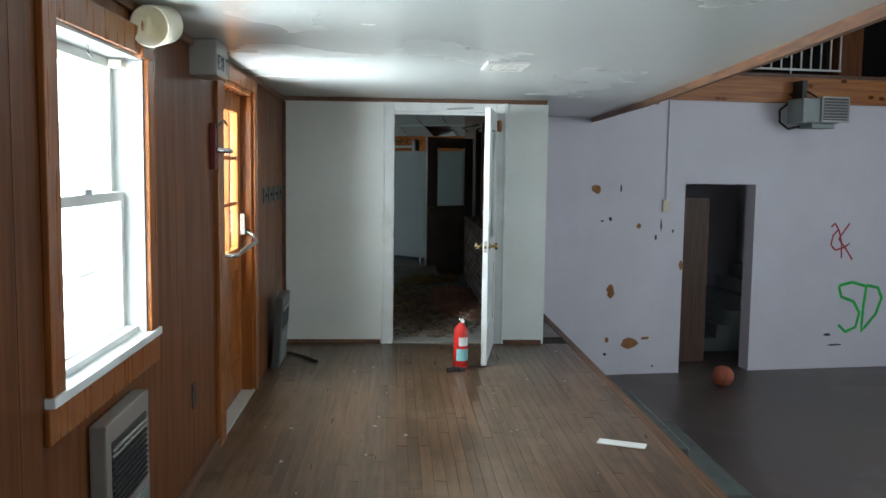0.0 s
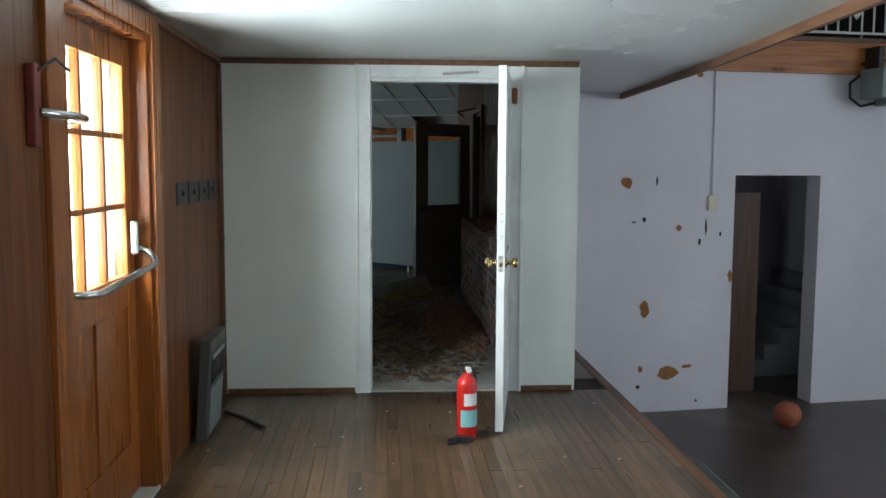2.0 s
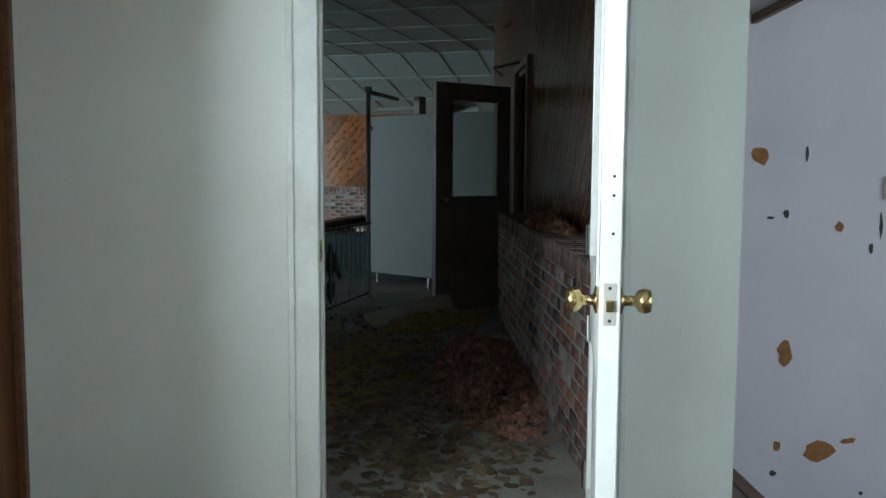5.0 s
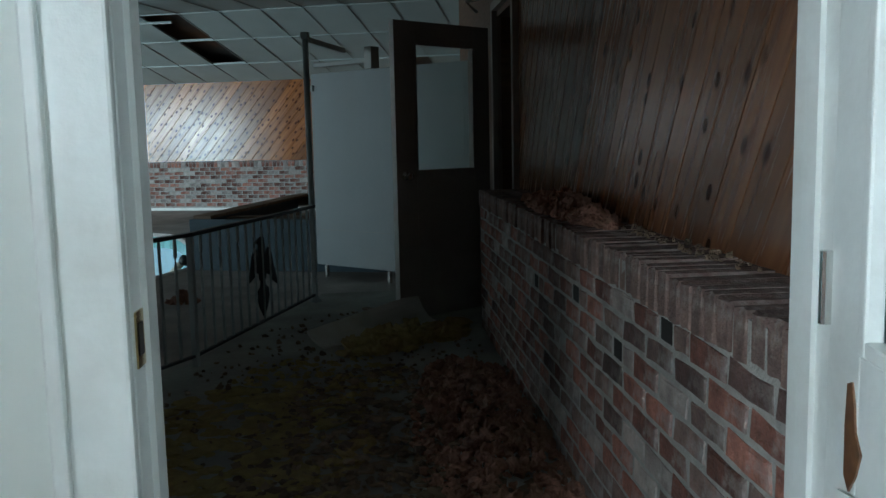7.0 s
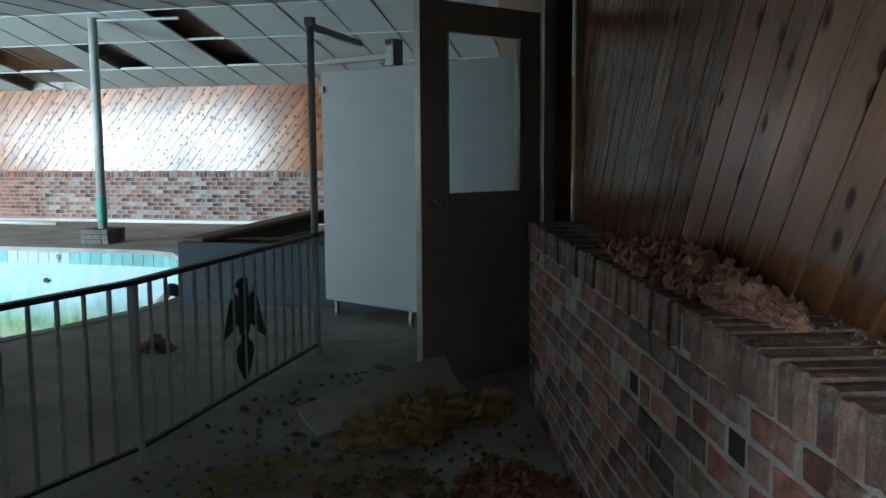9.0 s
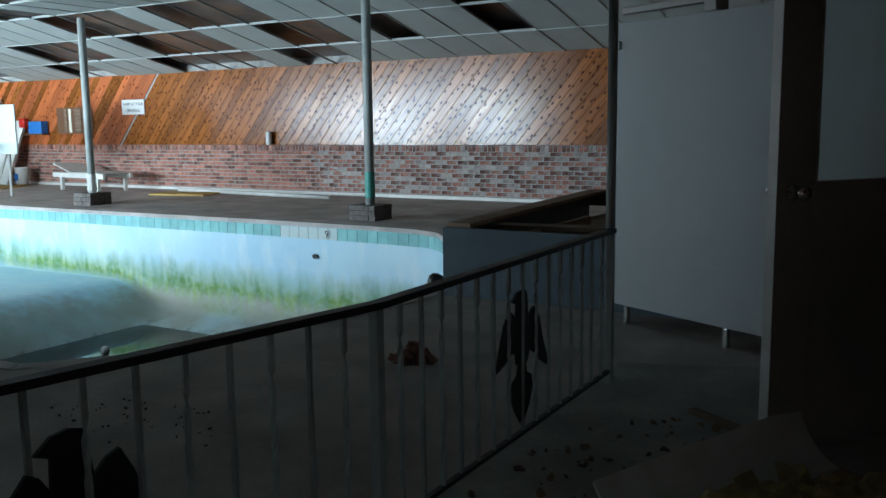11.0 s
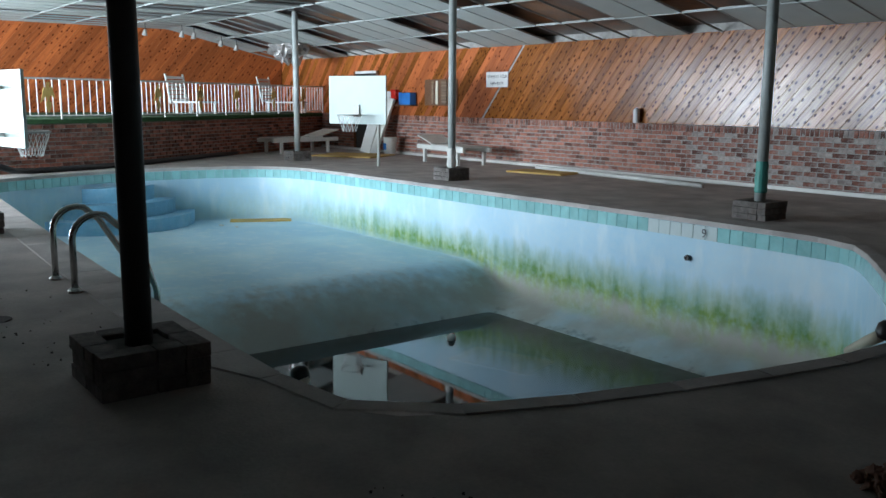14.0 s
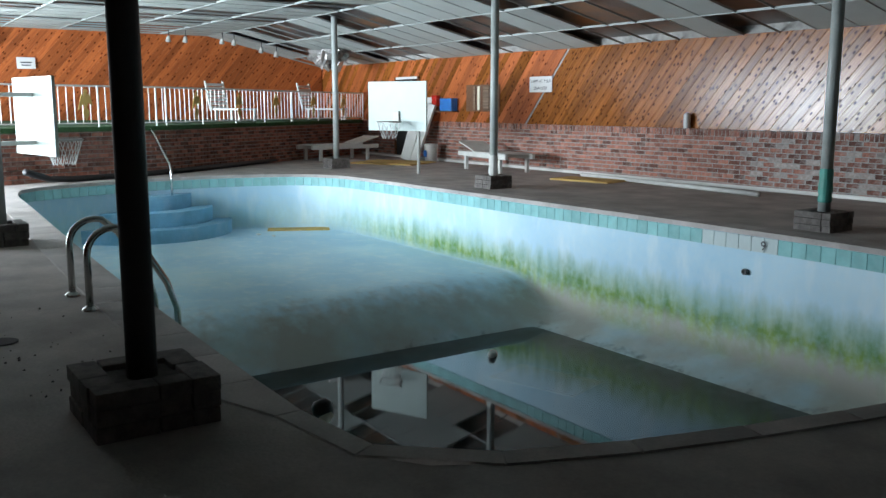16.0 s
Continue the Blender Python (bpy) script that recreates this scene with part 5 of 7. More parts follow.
# ---- low hall: steps, ball, unit heater, stairs, gallery rail, marks on the wall ----
def hall_things():
    s = thing("step_box", FRAME1 @ pose(2.562, -2.45, -0.87), "grey green carpeted steps down from the raised floor", "steps")
    part("upper_step", box(0.0, 0.22, 0, 1.45, 0.0, 0.72, 0.014), STEP_CARPET, s)
    part("lower_step", box(0.222, 0.63, 0, 1.6, 0.0, 0.42, 0.014), STEP_CARPET, s)
    part("nosing", box(0.205, 0.226, 0.01, 1.44, 0.69, 0.712, 0.004), GREY_METAL, s)
    b = thing("basketball", FRAME1 @ pose(4.66, 1.9, -0.87 + 0.12), "worn orange basketball lying on the hall floor", "ball")
    bm = bmesh.new()
    bmesh.ops.create_uvsphere(bm, u_segments=32, v_segments=20, radius=0.12)
    part("cover", bm, BALL_ORANGE, b, "", None, True)
    for rot in ((0, 0, 0), (90, 0, 0), (90, 0, 90)):
        part("seam", tube([(0.1195 * math.cos(a * math.tau / 40), 0.1195 * math.sin(a * math.tau / 40), 0) for a in range(40)], 0.002, None, 5, True), BLACK_PLASTIC, b, "", pose(0, 0, 0, rot[0] + 20, rot[1] + 15, rot[2]))
    h = thing("unit_heater", FRAME2 @ pose(8.05, -0.05, 2.05), "grey electric unit heater hung from the beam on a bracket", "heater")
    part("case", box(-0.24, 0.22, -0.42, -0.1, 0.06, 0.34, 0.012), HEATER_GREY, h)
    part("front_rim", box(-0.02, 0.33, -0.45, -0.425, 0.07, 0.36, 0.008), GREY_METAL, h)
    part("grille", box(0.0, 0.31, -0.456, -0.45, 0.09, 0.34), BLACK_PLASTIC, h)
    for i in range(7):
        part("louvre", box(0.0, 0.31, -0.462, -0.456, 0.11 + i * 0.033, 0.115 + i * 0.033), GREY_METAL, h)
    part("lower_case", box(-0.1, 0.2, -0.38, -0.12, 0.0, 0.06, 0.01), HEATER_GREY, h)
    part("bracket", box(-0.12, -0.06, -0.2, 0.0, 0.34, 0.56, 0.004), BLACK_METAL, h)
    part("strut", tube([(-0.09, -0.03, 0.52), (0.05, -0.25, 0.36)], 0.01), BLACK_METAL, h)
    part("cable", tube([(-0.2, -0.05, 0.3), (-0.3, -0.04, 0.22), (-0.3, -0.05, 0.08), (-0.22, -0.1, 0.0), (-0.1, -0.14, 0.03)], 0.014), HOSE, h, "", None, True)
    c = thing("conduit", FRAME2 @ pose(6.4, -0.0, 0), "pale metal conduit with a switch box on the wall", "conduit")
    part("pipe", tube([(0, -0.012, 1.2), (0, -0.012, 2.36)], 0.012), LAVENDER, c)
    part("junction_box", box(-0.045, 0.04, -0.035, 0.0, 1.06, 1.2, 0.006), CREAM, c)
    # stairs and a brown door inside the lobby
    for i in range(6):
        st = structure("stair_step", box(7.5 + 0.2 * i, 8.6, 1.1, 2.3, -0.87, -0.69 + 0.18 * i, 0.008), PARTITION, "grey concrete stair tread", "step", FRAME2)
    st = tagged(new("door_4"), "dark orange brown wooden door standing open in the lobby", "door", kind="structure")
    st.matrix_world = FRAME2 @ pose(6.5, 0.5, -0.87, 0, 0, 0)
    part("leaf", box(0, 0.72, 0, 0.04, 0.01, 2.08, 0.004), LOBBY_WOOD, st)
    # gallery railing
    r = thing("gallery_railing", FRAME2 @ pose(5.6, 0.1, 2.7), "white iron gallery railing with a heart ornament", "railing")
    for z in (0.06, 0.95):
        part("rail", box(0, 3.05, -0.012, 0.012, z, z + 0.025, 0.003), WHITE_PAINT, r)
    for i in range(24):
        part("baluster", box(0.04 + i * 0.13, 0.055 + i * 0.13, -0.008, 0.008, 0.0 if i % 6 == 0 else 0.06, 0.96), WHITE_PAINT, r)
    heart = [(0.0, 0.0), (0.06, 0.07), (0.1, 0.17), (0.09, 0.23), (0.05, 0.26), (0.0, 0.22), (-0.05, 0.26), (-0.09, 0.23), (-0.1, 0.17), (-0.06, 0.07)]
    part("ornament", prism([(2.32 + x, 0.2 + z) for x, z in heart], -0.012, -0.006, None, "y"), CREAM, r, "cream heart ornament")
    # flaked paint and scuffs, flat on the wall
    rnd = random.Random(8)

    def patch(a, z, w, h_, material, name, label, cat):
        o = [(a + w * math.cos(i * math.tau / 11) * rnd.uniform(0.6, 1.1), z + h_ * math.sin(i * math.tau / 11) * rnd.uniform(0.6, 1.1)) for i in range(11)]
        ob = part(name, prism(o, -0.004, -0.001, None, "y"), material, wall_lav, label, pose(-4.9, 0, 0))
    for a, z, w, h_ in ((5.54, 1.32, 0.075, 0.065), (5.75, 0.13, 0.055, 0.085), (6.01, -0.5, 0.14, 0.07), (5.72, -0.45, 0.03, 0.04), (6.62, 0.42, 0.03, 0.07), (6.07, 0.89, 0.03, 0.035), (6.24, 2.33, 0.04, 0.04), (6.2, -0.44, 0.06, 0.02)):
        patch(a, z, w, h_, PEEL, "bare_patch", "brown patch of flaked paint", "patch")
    for a, z, w, h_ in ((5.84, 1.33, 0.012, 0.05), (6.29, 0.76, 0.015, 0.035), (6.35, 0.9, 0.012, 0.08), (5.62, 0.95, 0.03, 0.012), (5.72, 0.97, 0.02, 0.03), (6.5, 0.83, 0.012, 0.025), (5.7, -0.62, 0.025, 0.02), (6.3, -0.78, 0.015, 0.015), (8.6, -0.45, 0.06, 0.02), (8.7, -0.58, 0.12, 0.015)):
        patch(a, z, w, h_, DARK_MARK, "scuff", "dark scuff", "mark")
    strokes = {"red": (GRAF_RED, 0.012, [[(8.57, 0.88), (8.62, 0.93), (8.68, 0.84), (8.72, 0.7), (8.73, 0.5)], [(8.82, 0.93), (8.74, 0.82), (8.68, 0.74), (8.78, 0.62), (8.88, 0.48)], [(8.68, 0.86), (8.6, 0.78), (8.58, 0.66), (8.64, 0.6), (8.76, 0.63), (8.83, 0.68)]]),
               "green": (GRAF_GREEN, 0.022, [[(8.72, 0.16), (8.9, 0.2), (9.12, 0.14)], [(8.72, 0.15), (8.76, 0.02), (8.93, -0.04), (9.02, -0.18), (8.98, -0.36), (8.84, -0.42), (8.74, -0.33)], [(9.1, 0.16), (9.07, -0.12), (9.06, -0.42), (9.25, -0.2), (9.32, 0.0), (9.26, 0.13), (9.1, 0.16)]])}
    for key, (material, wd, lines) in strokes.items():
        g = None
        for ln in lines:
            pts = []
            for p0, p1 in zip(ln, ln[1:]):
                pts += [Vector((p0[0], -0.004, p0[1])).lerp(Vector((p1[0], -0.004, p1[1])), q / 4) for q in range(4)]
            pts.append(Vector((ln[-1][0], -0.004, ln[-1][1])))
            g = tube([(p.x, 0, p.z) for p in pts], wd, g, 6)
        for v in g.verts:
            v.co.y = -0.003 + v.co.y * 0.05
        part("graffiti", g, material, wall_lav, key + " spray-painted graffiti", pose(-4.9, 0, 0))


hall_things()


# ---- corridor: iron fence, grey door, partition, fallen insulation ----
def bird_outline():
    """An eagle with hanging wings over a leaf-shaped pendant, in x and z."""
    right = [(0.0, 0.0), (0.035, 0.07), (0.052, 0.13), (0.045, 0.18), (0.022, 0.2), (0.016, 0.235), (0.026, 0.245), (0.03, 0.28), (0.05, 0.30), (0.085, 0.27), (0.125, 0.25),
             (0.105, 0.33), (0.085, 0.41), (0.06, 0.455), (0.045, 0.44), (0.03, 0.40), (0.028, 0.47), (0.05, 0.485), (0.025, 0.515), (0.0, 0.52)]
    left = [(-0.02, 0.51), (-0.025, 0.47), (-0.03, 0.40), (-0.05, 0.43), (-0.07, 0.44), (-0.09, 0.38), (-0.11, 0.29), (-0.145, 0.17), (-0.10, 0.21), (-0.06, 0.26), (-0.035, 0.28),
            (-0.026, 0.245), (-0.016, 0.235), (-0.022, 0.2), (-0.045, 0.18), (-0.052, 0.13), (-0.035, 0.07)]
    return right + left


def pool_fence():
    f = thing("iron_fence", pose(-1.545, 12.03, 0, 0, 0, -90), "low wrought iron fence with twisted bars and eagle ornaments", "fence")
    L, H = 3.1, 0.735
    BEND = 1.87
    off = lambda x: 0.0 if x < BEND else -(x - BEND) * 0.2
    for z0, z1, hw, nm in ((H - 0.02, H, 0.02, "top_rail"), (0.06, 0.075, 0.01, "bottom_rail")):
        o = [(-0.02, -hw), (BEND, -hw), (L, off(L) - hw), (L, off(L) + hw), (BEND, hw), (-0.02, hw)]
        part(nm, prism(o, z0, z1), BLACK_METAL, f)
    x, i = 0.0, 0
    while x < L:
        near = min(abs(x - q) for q in (0.0, 1.87, 3.74))
        if near < 0.06:
            part("post", box(x - 0.016, x + 0.016, off(x) - 0.016, off(x) + 0.016, 0.0, H - 0.02, 0.003), POST_PAINT, f)
        elif i % 2:
            bm = bmesh.new()
            pr = None
            for s in range(15):
                z = 0.07 + s * (H - 0.09) / 14
                a = s * 0.75 if 2 < s < 12 else (0 if s <= 2 else 6.0)
                ring = [bm.verts.new((x + 0.0095 * math.cos(a + q * math.pi / 2 + math.pi / 4), off(x) + 0.0095 * math.sin(a + q * math.pi / 2 + math.pi / 4), z)) for q in range(4)]
                if pr:
                    for q in range(4):
                        bm.faces.new((pr[q], pr[(q + 1) % 4], ring[(q + 1) % 4], ring[q]))
                pr = ring
            part("twisted_bar", bm, POST_PAINT, f)
        else:
            part("bar", box(x - 0.006, x + 0.006, off(x) - 0.006, off(x) + 0.006, 0.07, H - 0.02), POST_PAINT, f)
        x += 0.117
        i += 1
    for x in (0.93, 2.72):
        part("eagle", prism([(x + a * 1.7, 0.09 + b) for a, b in bird_outline()], off(x) - 0.012, off(x) - 0.002, None, "y"), BLACK_METAL, f, "black cut-metal eagle ornament")


pool_fence()


def grey_door():
    d = tagged(new("door_3"), "grey brown door with a clear upper pane, standing open", "door", kind="structure")
    hinge = in1(2.067, 5.155)
    d.matrix_world = Matrix.Translation(hinge) @ pose(0, 0, 0, 0, 0, 16.42 + 180 + 36.6)
    W, H = 0.84, 1.96
    for n, b in (("stile", (0, 0.15, 0, H)), ("stile", (W - 0.17, W, 0, H)), ("rail", (0.15, W - 0.17, 0, 1.0)), ("rail", (0.15, W - 0.17, 1.80, H))):
        part(n, box(b[0], b[1], -0.022, 0.022, b[2] + 0.01, b[3], 0.003), DOOR_BROWN, d)
    part("edge_strip", box(W, W + 0.003, -0.022, 0.022, 0.01, H), WHITE_TRIM, d, "pale worn door edge")
    part("pane", box(0.15, W - 0.17, -0.004, 0.004, 1.0, 1.80), GLASS, d, "clear glass pane")
    bead = box(0.15, 0.16, -0.026, 0.026, 1.0, 1.80, 0.002)
    box(W - 0.18, W - 0.17, -0.026, 0.026, 1.0, 1.83, 0.002, bead)
    part("glazing_bead", bead, DOOR_BROWN, d)
    for s in (-1, 1):
        part("door_knob", lathe([(0.0, 0.0), (0.03, 0.0), (0.03, 0.006), (0.012, 0.012), (0.011, 0.034), (0.026, 0.044), (0.028, 0.056), (0.022, 0.066), (0.0, 0.07)], 18), CHROME, d, "", pose(W - 0.07, 0.022 * s, 0.965, -90 * s, 0, 0), True)
    part("closer_arm", tube([(0.12, 0.03, 2.06), (0.3, 0.12, 2.1), (0.05, 0.24, 2.16)], 0.012), GREY_METAL, d, "bent metal closer arm", None, True)
    fr = tagged(new("door_frame"), "dark brown door frame in the corridor wall", "door frame", kind="structure")
    fr.matrix_world = FRAME1
    part("jamb", box(2.13, 2.2, 4.42, 4.48, 0, 2.1, 0.004), DOOR_BROWN, fr)
    part("jamb", box(2.13, 2.2, 5.32, 5.38, 0, 2.1, 0.004), DOOR_BROWN, fr)
    part("head", box(2.13, 2.2, 4.42, 5.38, 2.1, 2.16, 0.004), DOOR_BROWN, fr)


grey_door()


def partition():
    p = thing("shower_partition", pose(-1.995, 13.36, 0, 0, 0, -26), "pale grey laminate cubicle partition on short metal legs", "partition")
    part("panel", box(0, 1.75, -0.012, 0.012, 0.105, 1.79, 0.004), PARTITION, p)
    for x in (0.095, 0.84, 1.6):
        part("leg", box(x, x + 0.03, -0.015, 0.015, 0.0, 0.105, 0.003), CHROME, p)
    part("lower_band", box(0, 1.75, -0.0135, -0.0125, 0.42, 0.425), GREY_METAL, p)
    part("side_panel", box(0.0, 0.02, 0.02, 1.2, 0.105, 1.79, 0.004), PARTITION, p)
    part("head_rail", box(0.06, 0.72, -0.03, 0.03, 1.84, 1.88, 0.008), GREY_METAL, p)
    part("bracket", box(0.68, 0.76, -0.05, 0.05, 1.79, 1.97, 0.005), GREY_METAL, p)
    part("clip", box(-0.01, 0.04, -0.03, 0.0, 1.64, 1.69, 0.004), POST_PAINT, p)
    q = thing("corner_post", pose(-1.565, 12.08, 0), "grey steel corner post with an arm to the partition", "post")
    part("shaft", tube([(0, 0, 0), (0, 0, 1.96)], 0.022, None, 12), POST_PAINT, q, "", None, True)
    part("base", lathe([(0.0, 0.0), (0.045, 0.0), (0.045, 0.01), (0.03, 0.03), (0.0, 0.03)], 16), POST_PAINT, q)
    part("cap", box(-0.026, 0.026, -0.026, 0.026, 1.94, 1.99, 0.004), POST_PAINT, q)
    part("arm", box(-0.015, 0.015, 0.0, 0.9, 1.92, 1.96, 0.004), POST_PAINT, q)


partition()


def clump(radius, height, count, seed, spread=(1, 1), lump=0.05):
    """A heap of torn fibre lumps, each a crumpled little blob."""
    rnd = random.Random(seed)
    verts, faces = [], []
    base = bmesh.new()
    bmesh.ops.create_icosphere(base, subdivisions=2, radius=1.0)
    bv = [v.co.copy() for v in base.verts]
    bf = [[v.index for v in f.verts] for f in base.faces]
    base.free()
    for i in range(count):
        r = radius * math.sqrt(rnd.random())
        a = rnd.uniform(0, math.tau)
        s = lump * rnd.uniform(0.4, 1.3)
        c = Vector((r * math.cos(a) * spread[0], r * math.sin(a) * spread[1], max(0.25 * s, (1 - r / radius) * height * rnd.uniform(0.2, 1.0))))
        rot = Euler((rnd.uniform(0, 6), rnd.uniform(0, 6), rnd.uniform(0, 6))).to_matrix()
        sc = Vector((rnd.uniform(0.5, 1.5), rnd.uniform(0.5, 1.3), rnd.uniform(0.4, 0.95)))
        o = len(verts)
        ph = Vector((rnd.uniform(0, 99), rnd.uniform(0, 99), rnd.uniform(0, 99)))
        for v in bv:
            q = rot @ Vector((v.x * sc.x, v.y * sc.y, v.z * sc.z)) * s * (1 + 0.8 * noise.noise(v * 2.1 + ph) + 0.35 * noise.noise(v * 5 + ph))
            p = c + q
            verts.append((p.x, p.y, max(0.0, p.z)))
        faces += [[j + o for j in f] for f in bf]
    return verts, faces


def heap(name, label, cat, m, material, *args):
    v, f = clump(*args)
    ob = mesh_object(name, v, f, material, m)
    return tagged(ob, label, cat, kind="stuff")


heap("fallen_insulation", "pink glass wool torn down along the brick wall", "insulation", FRAME1 @ pose(1.68, 2.35, 0.008, 0, 0, 0), PINK_WOOL, 1.0, 0.09, 1300, 1, (0.3, 1.25), 0.021)
heap("fallen_insulation", "brown crumbled insulation scattered on the corridor floor", "insulation", FRAME1 @ pose(1.25, 2.1, 0.008) @ Matrix.Diagonal((1, 1, 0.4, 1)), DEBRIS, 1.0, 0.05, 1000, 2, (0.55, 1.4), 0.026)
heap("yellow_insulation", "yellow glass wool spilled on the corridor floor", "insulation", FRAME1 @ pose(0.7, 2.4, 0.008) @ Matrix.Diagonal((1, 1, 0.22, 1)), YELLOW_WOOL, 0.85, 0.02, 420, 3, (0.62, 1.0), 0.045)
heap("ledge_insulation", "pink glass wool lying on the brick ledge", "insulation", FRAME1 @ pose(BW + 0.14, 2.6, 0.883), PINK_WOOL, 0.75, 0.10, 560, 5, (0.13, 1.0), 0.022)
heap("ledge_debris", "pale dust and crumbs on the brick ledge", "debris", FRAME1 @ pose(BW + 0.2, 1.8, 0.883), DEBRIS, 1.0, 0.01, 120, 6, (0.05, 1.0), 0.009)
heap("floor_debris", "brown crumbs and flakes over the corridor floor", "debris", FRAME1 @ pose(1.1, 2.6, 0.008), DEBRIS, 2.2, 0.004, 700, 7, (0.4, 1.1), 0.013)
heap("torn_flakes", "pale torn flakes of backing and wool strewn behind the threshold", "debris", FRAME1 @ pose(1.35, 1.15, 0.008) @ Matrix.Diagonal((1, 1, 0.28, 1)), DEBRIS, 1.0, 0.03, 420, 17, (0.5, 0.95), 0.034)
heap("yellow_insulation", "yellow glass wool crumbs trailing from the fallen batt", "insulation", FRAME1 @ pose(0.95, 3.35, 0.008) @ Matrix.Diagonal((1, 1, 0.5, 1)), YELLOW_WOOL, 0.5, 0.02, 190, 18, (0.9, 0.9), 0.022)
heap("pink_scrap", "small scrap of pink glass wool on the pool deck", "insulation", pose(-2.58, 11.95, 0.0), PINK_WOOL, 0.12, 0.1, 80, 8, (1, 0.7), 0.024)
heap("deck_crumbs", "dark crumbs lying on the pool deck", "debris", pose(-3.1, 10.6, 0.0), DARK_MARK, 0.5, 0.001, 60, 9, (1, 0.5), 0.006)
heap("deck_crumbs", "dark crumbs lying on the pool deck", "debris", pose(-6.6, 9.9, 0.0), DARK_MARK, 1.2, 0.001, 70, 10, (1, 0.5), 0.006)


def insulation_board():
    b = thing("insulation_batt", FRAME1 @ pose(0.94, 3.9, 0.008, 0, 0, 33) @ Matrix.Scale(1.18, 4), "fallen yellow insulation batt with a curled white backing", "insulation")
    rows, cols = 7, 16
    verts, faces = [], []
    for j in range(rows):
        for i in range(cols):
            x, q = i * 0.052, j / (rows - 1)
            ang = q * 1.35
            verts.append((x + 0.02 * q, 0.22 * math.sin(ang) * 0.5 + 0.1 * q + 0.14 * (i / cols), 0.01 + (0.05 + 0.10 * (i / cols)) * (1 - math.cos(ang)) * 1.15 + 0.004 * noise.noise((i * 0.6, j, 3))))
    for j in range(rows - 1):
        for i in range(cols - 1):
            a = j * cols + i
            faces.append((a, a + 1, a + cols + 1, a + cols))
    back = mesh_object("backing", verts, faces, PAPER)
    back.parent = b
    so = back.modifiers.new("thick", "SOLIDIFY")
    so.thickness = 0.012
    v, f = clump(0.42, 0.09, 130, 14, (1, 0.42), 0.06)
    w = mesh_object("wool", v, f, YELLOW_WOOL)
    w.parent = b
    w.matrix_basis = pose(0.42, -0.08, 0.0, 0, 0, 6) @ Matrix.Diagonal((1, 1, 0.6, 1))
    w["kind"] = "stuff"
    part("corner_sheet", box(0.12, 0.34, -0.36, -0.2, 0.0, 0.012, 0.003), PAPER, b, "white loose corner sheet", pose(0, 0, 0.0, 4, 0, -6))
    for a, c, n in (((1.16, 5.11), (1.40, 4.83), 0), ((1.5, 4.66), (1.79, 4.37), 1)):
        d = Vector(c) - Vector(a)
        p = thing("wood_lath", FRAME1 @ pose(a[0], a[1], 0.008, 0, 0, math.degrees(math.atan2(d.y, d.x))), "short pale wooden lath lying on the floor", "lath")
        part("lath", box(0, d.length, -0.022, 0.022, 0, 0.018, 0.002), RAW_WOOD, p)


insulation_board()


# ---- pool hall things ----
def pier_post(x, y, material, label, k=1.0):
    p = thing("steel_post", pose(x, y, 0), label, "post", "posts round the pool")
    rnd = random.Random(int(abs(x * 10)))
    for c in range(3):
        for q in range(4):
            rot = 90 * q + (0 if c % 2 else 90)
            me = box(-0.235, -0.015 + 0.01, -0.235, -0.125, c * 0.066, c * 0.066 + 0.062, 0.004)
            part("brick", me, PIER, p, "", pose(rnd.uniform(-0.006, 0.006), rnd.uniform(-0.006, 0.006), 0, 0, 0, rot) @ Matrix.Diagonal((k, k, 1, 1)))
            me = box(0.0, 0.12, -0.233, -0.127, c * 0.066, c * 0.066 + 0.062, 0.004)
            part("brick", me, PIER, p, "", pose(rnd.uniform(-0.006, 0.006), rnd.uniform(-0.006, 0.006), 0, 0, 0, rot) @ Matrix.Diagonal((k, k, 1, 1)))
    part("core", box(-0.13 * k, 0.13 * k, -0.13 * k, 0.13 * k, 0, 0.17), PIER, p)
    h = ceil_z(y)
    part("shaft", tube([(0, 0, 0.15), (0, 0, h)], 0.06, None, 20), material, p, "", None, True)
    return p


LAB = "round grey steel post standing in a small brick pier"
p3 = pier_post(-6.83, 17.58, POOL_POST, LAB, 0.86)
part("tape", lathe([(0.063, 0.28), (0.07, 0.3), (0.064, 0.36), (0.072, 0.42), (0.064, 0.5), (0.068, 0.58), (0.062, 0.62)], 14), mat("teal_tape", (0.1, 0.42, 0.35), 0.5, 0.2), p3, "torn teal tape")
part("brace_pipe", tube([(0, 0, 2.93), (1.2, 0.1, 2.93)], 0.02), POST_PAINT, p3)
p2 = pier_post(-12.35, 17.58, POOL_POST, LAB, 0.86)
part("rag", lathe([(0.064, 0.2), (0.08, 0.25), (0.066, 0.36), (0.074, 0.42), (0.062, 0.5)], 9), WHITE_PAINT, p2, "white rag tied round the post")
pier_post(-17.55, 17.58, POOL_POST, LAB, 0.86)
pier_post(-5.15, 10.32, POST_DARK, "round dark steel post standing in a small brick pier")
pier_post(-10.35, 10.5, POOL_POST, LAB, 0.86)


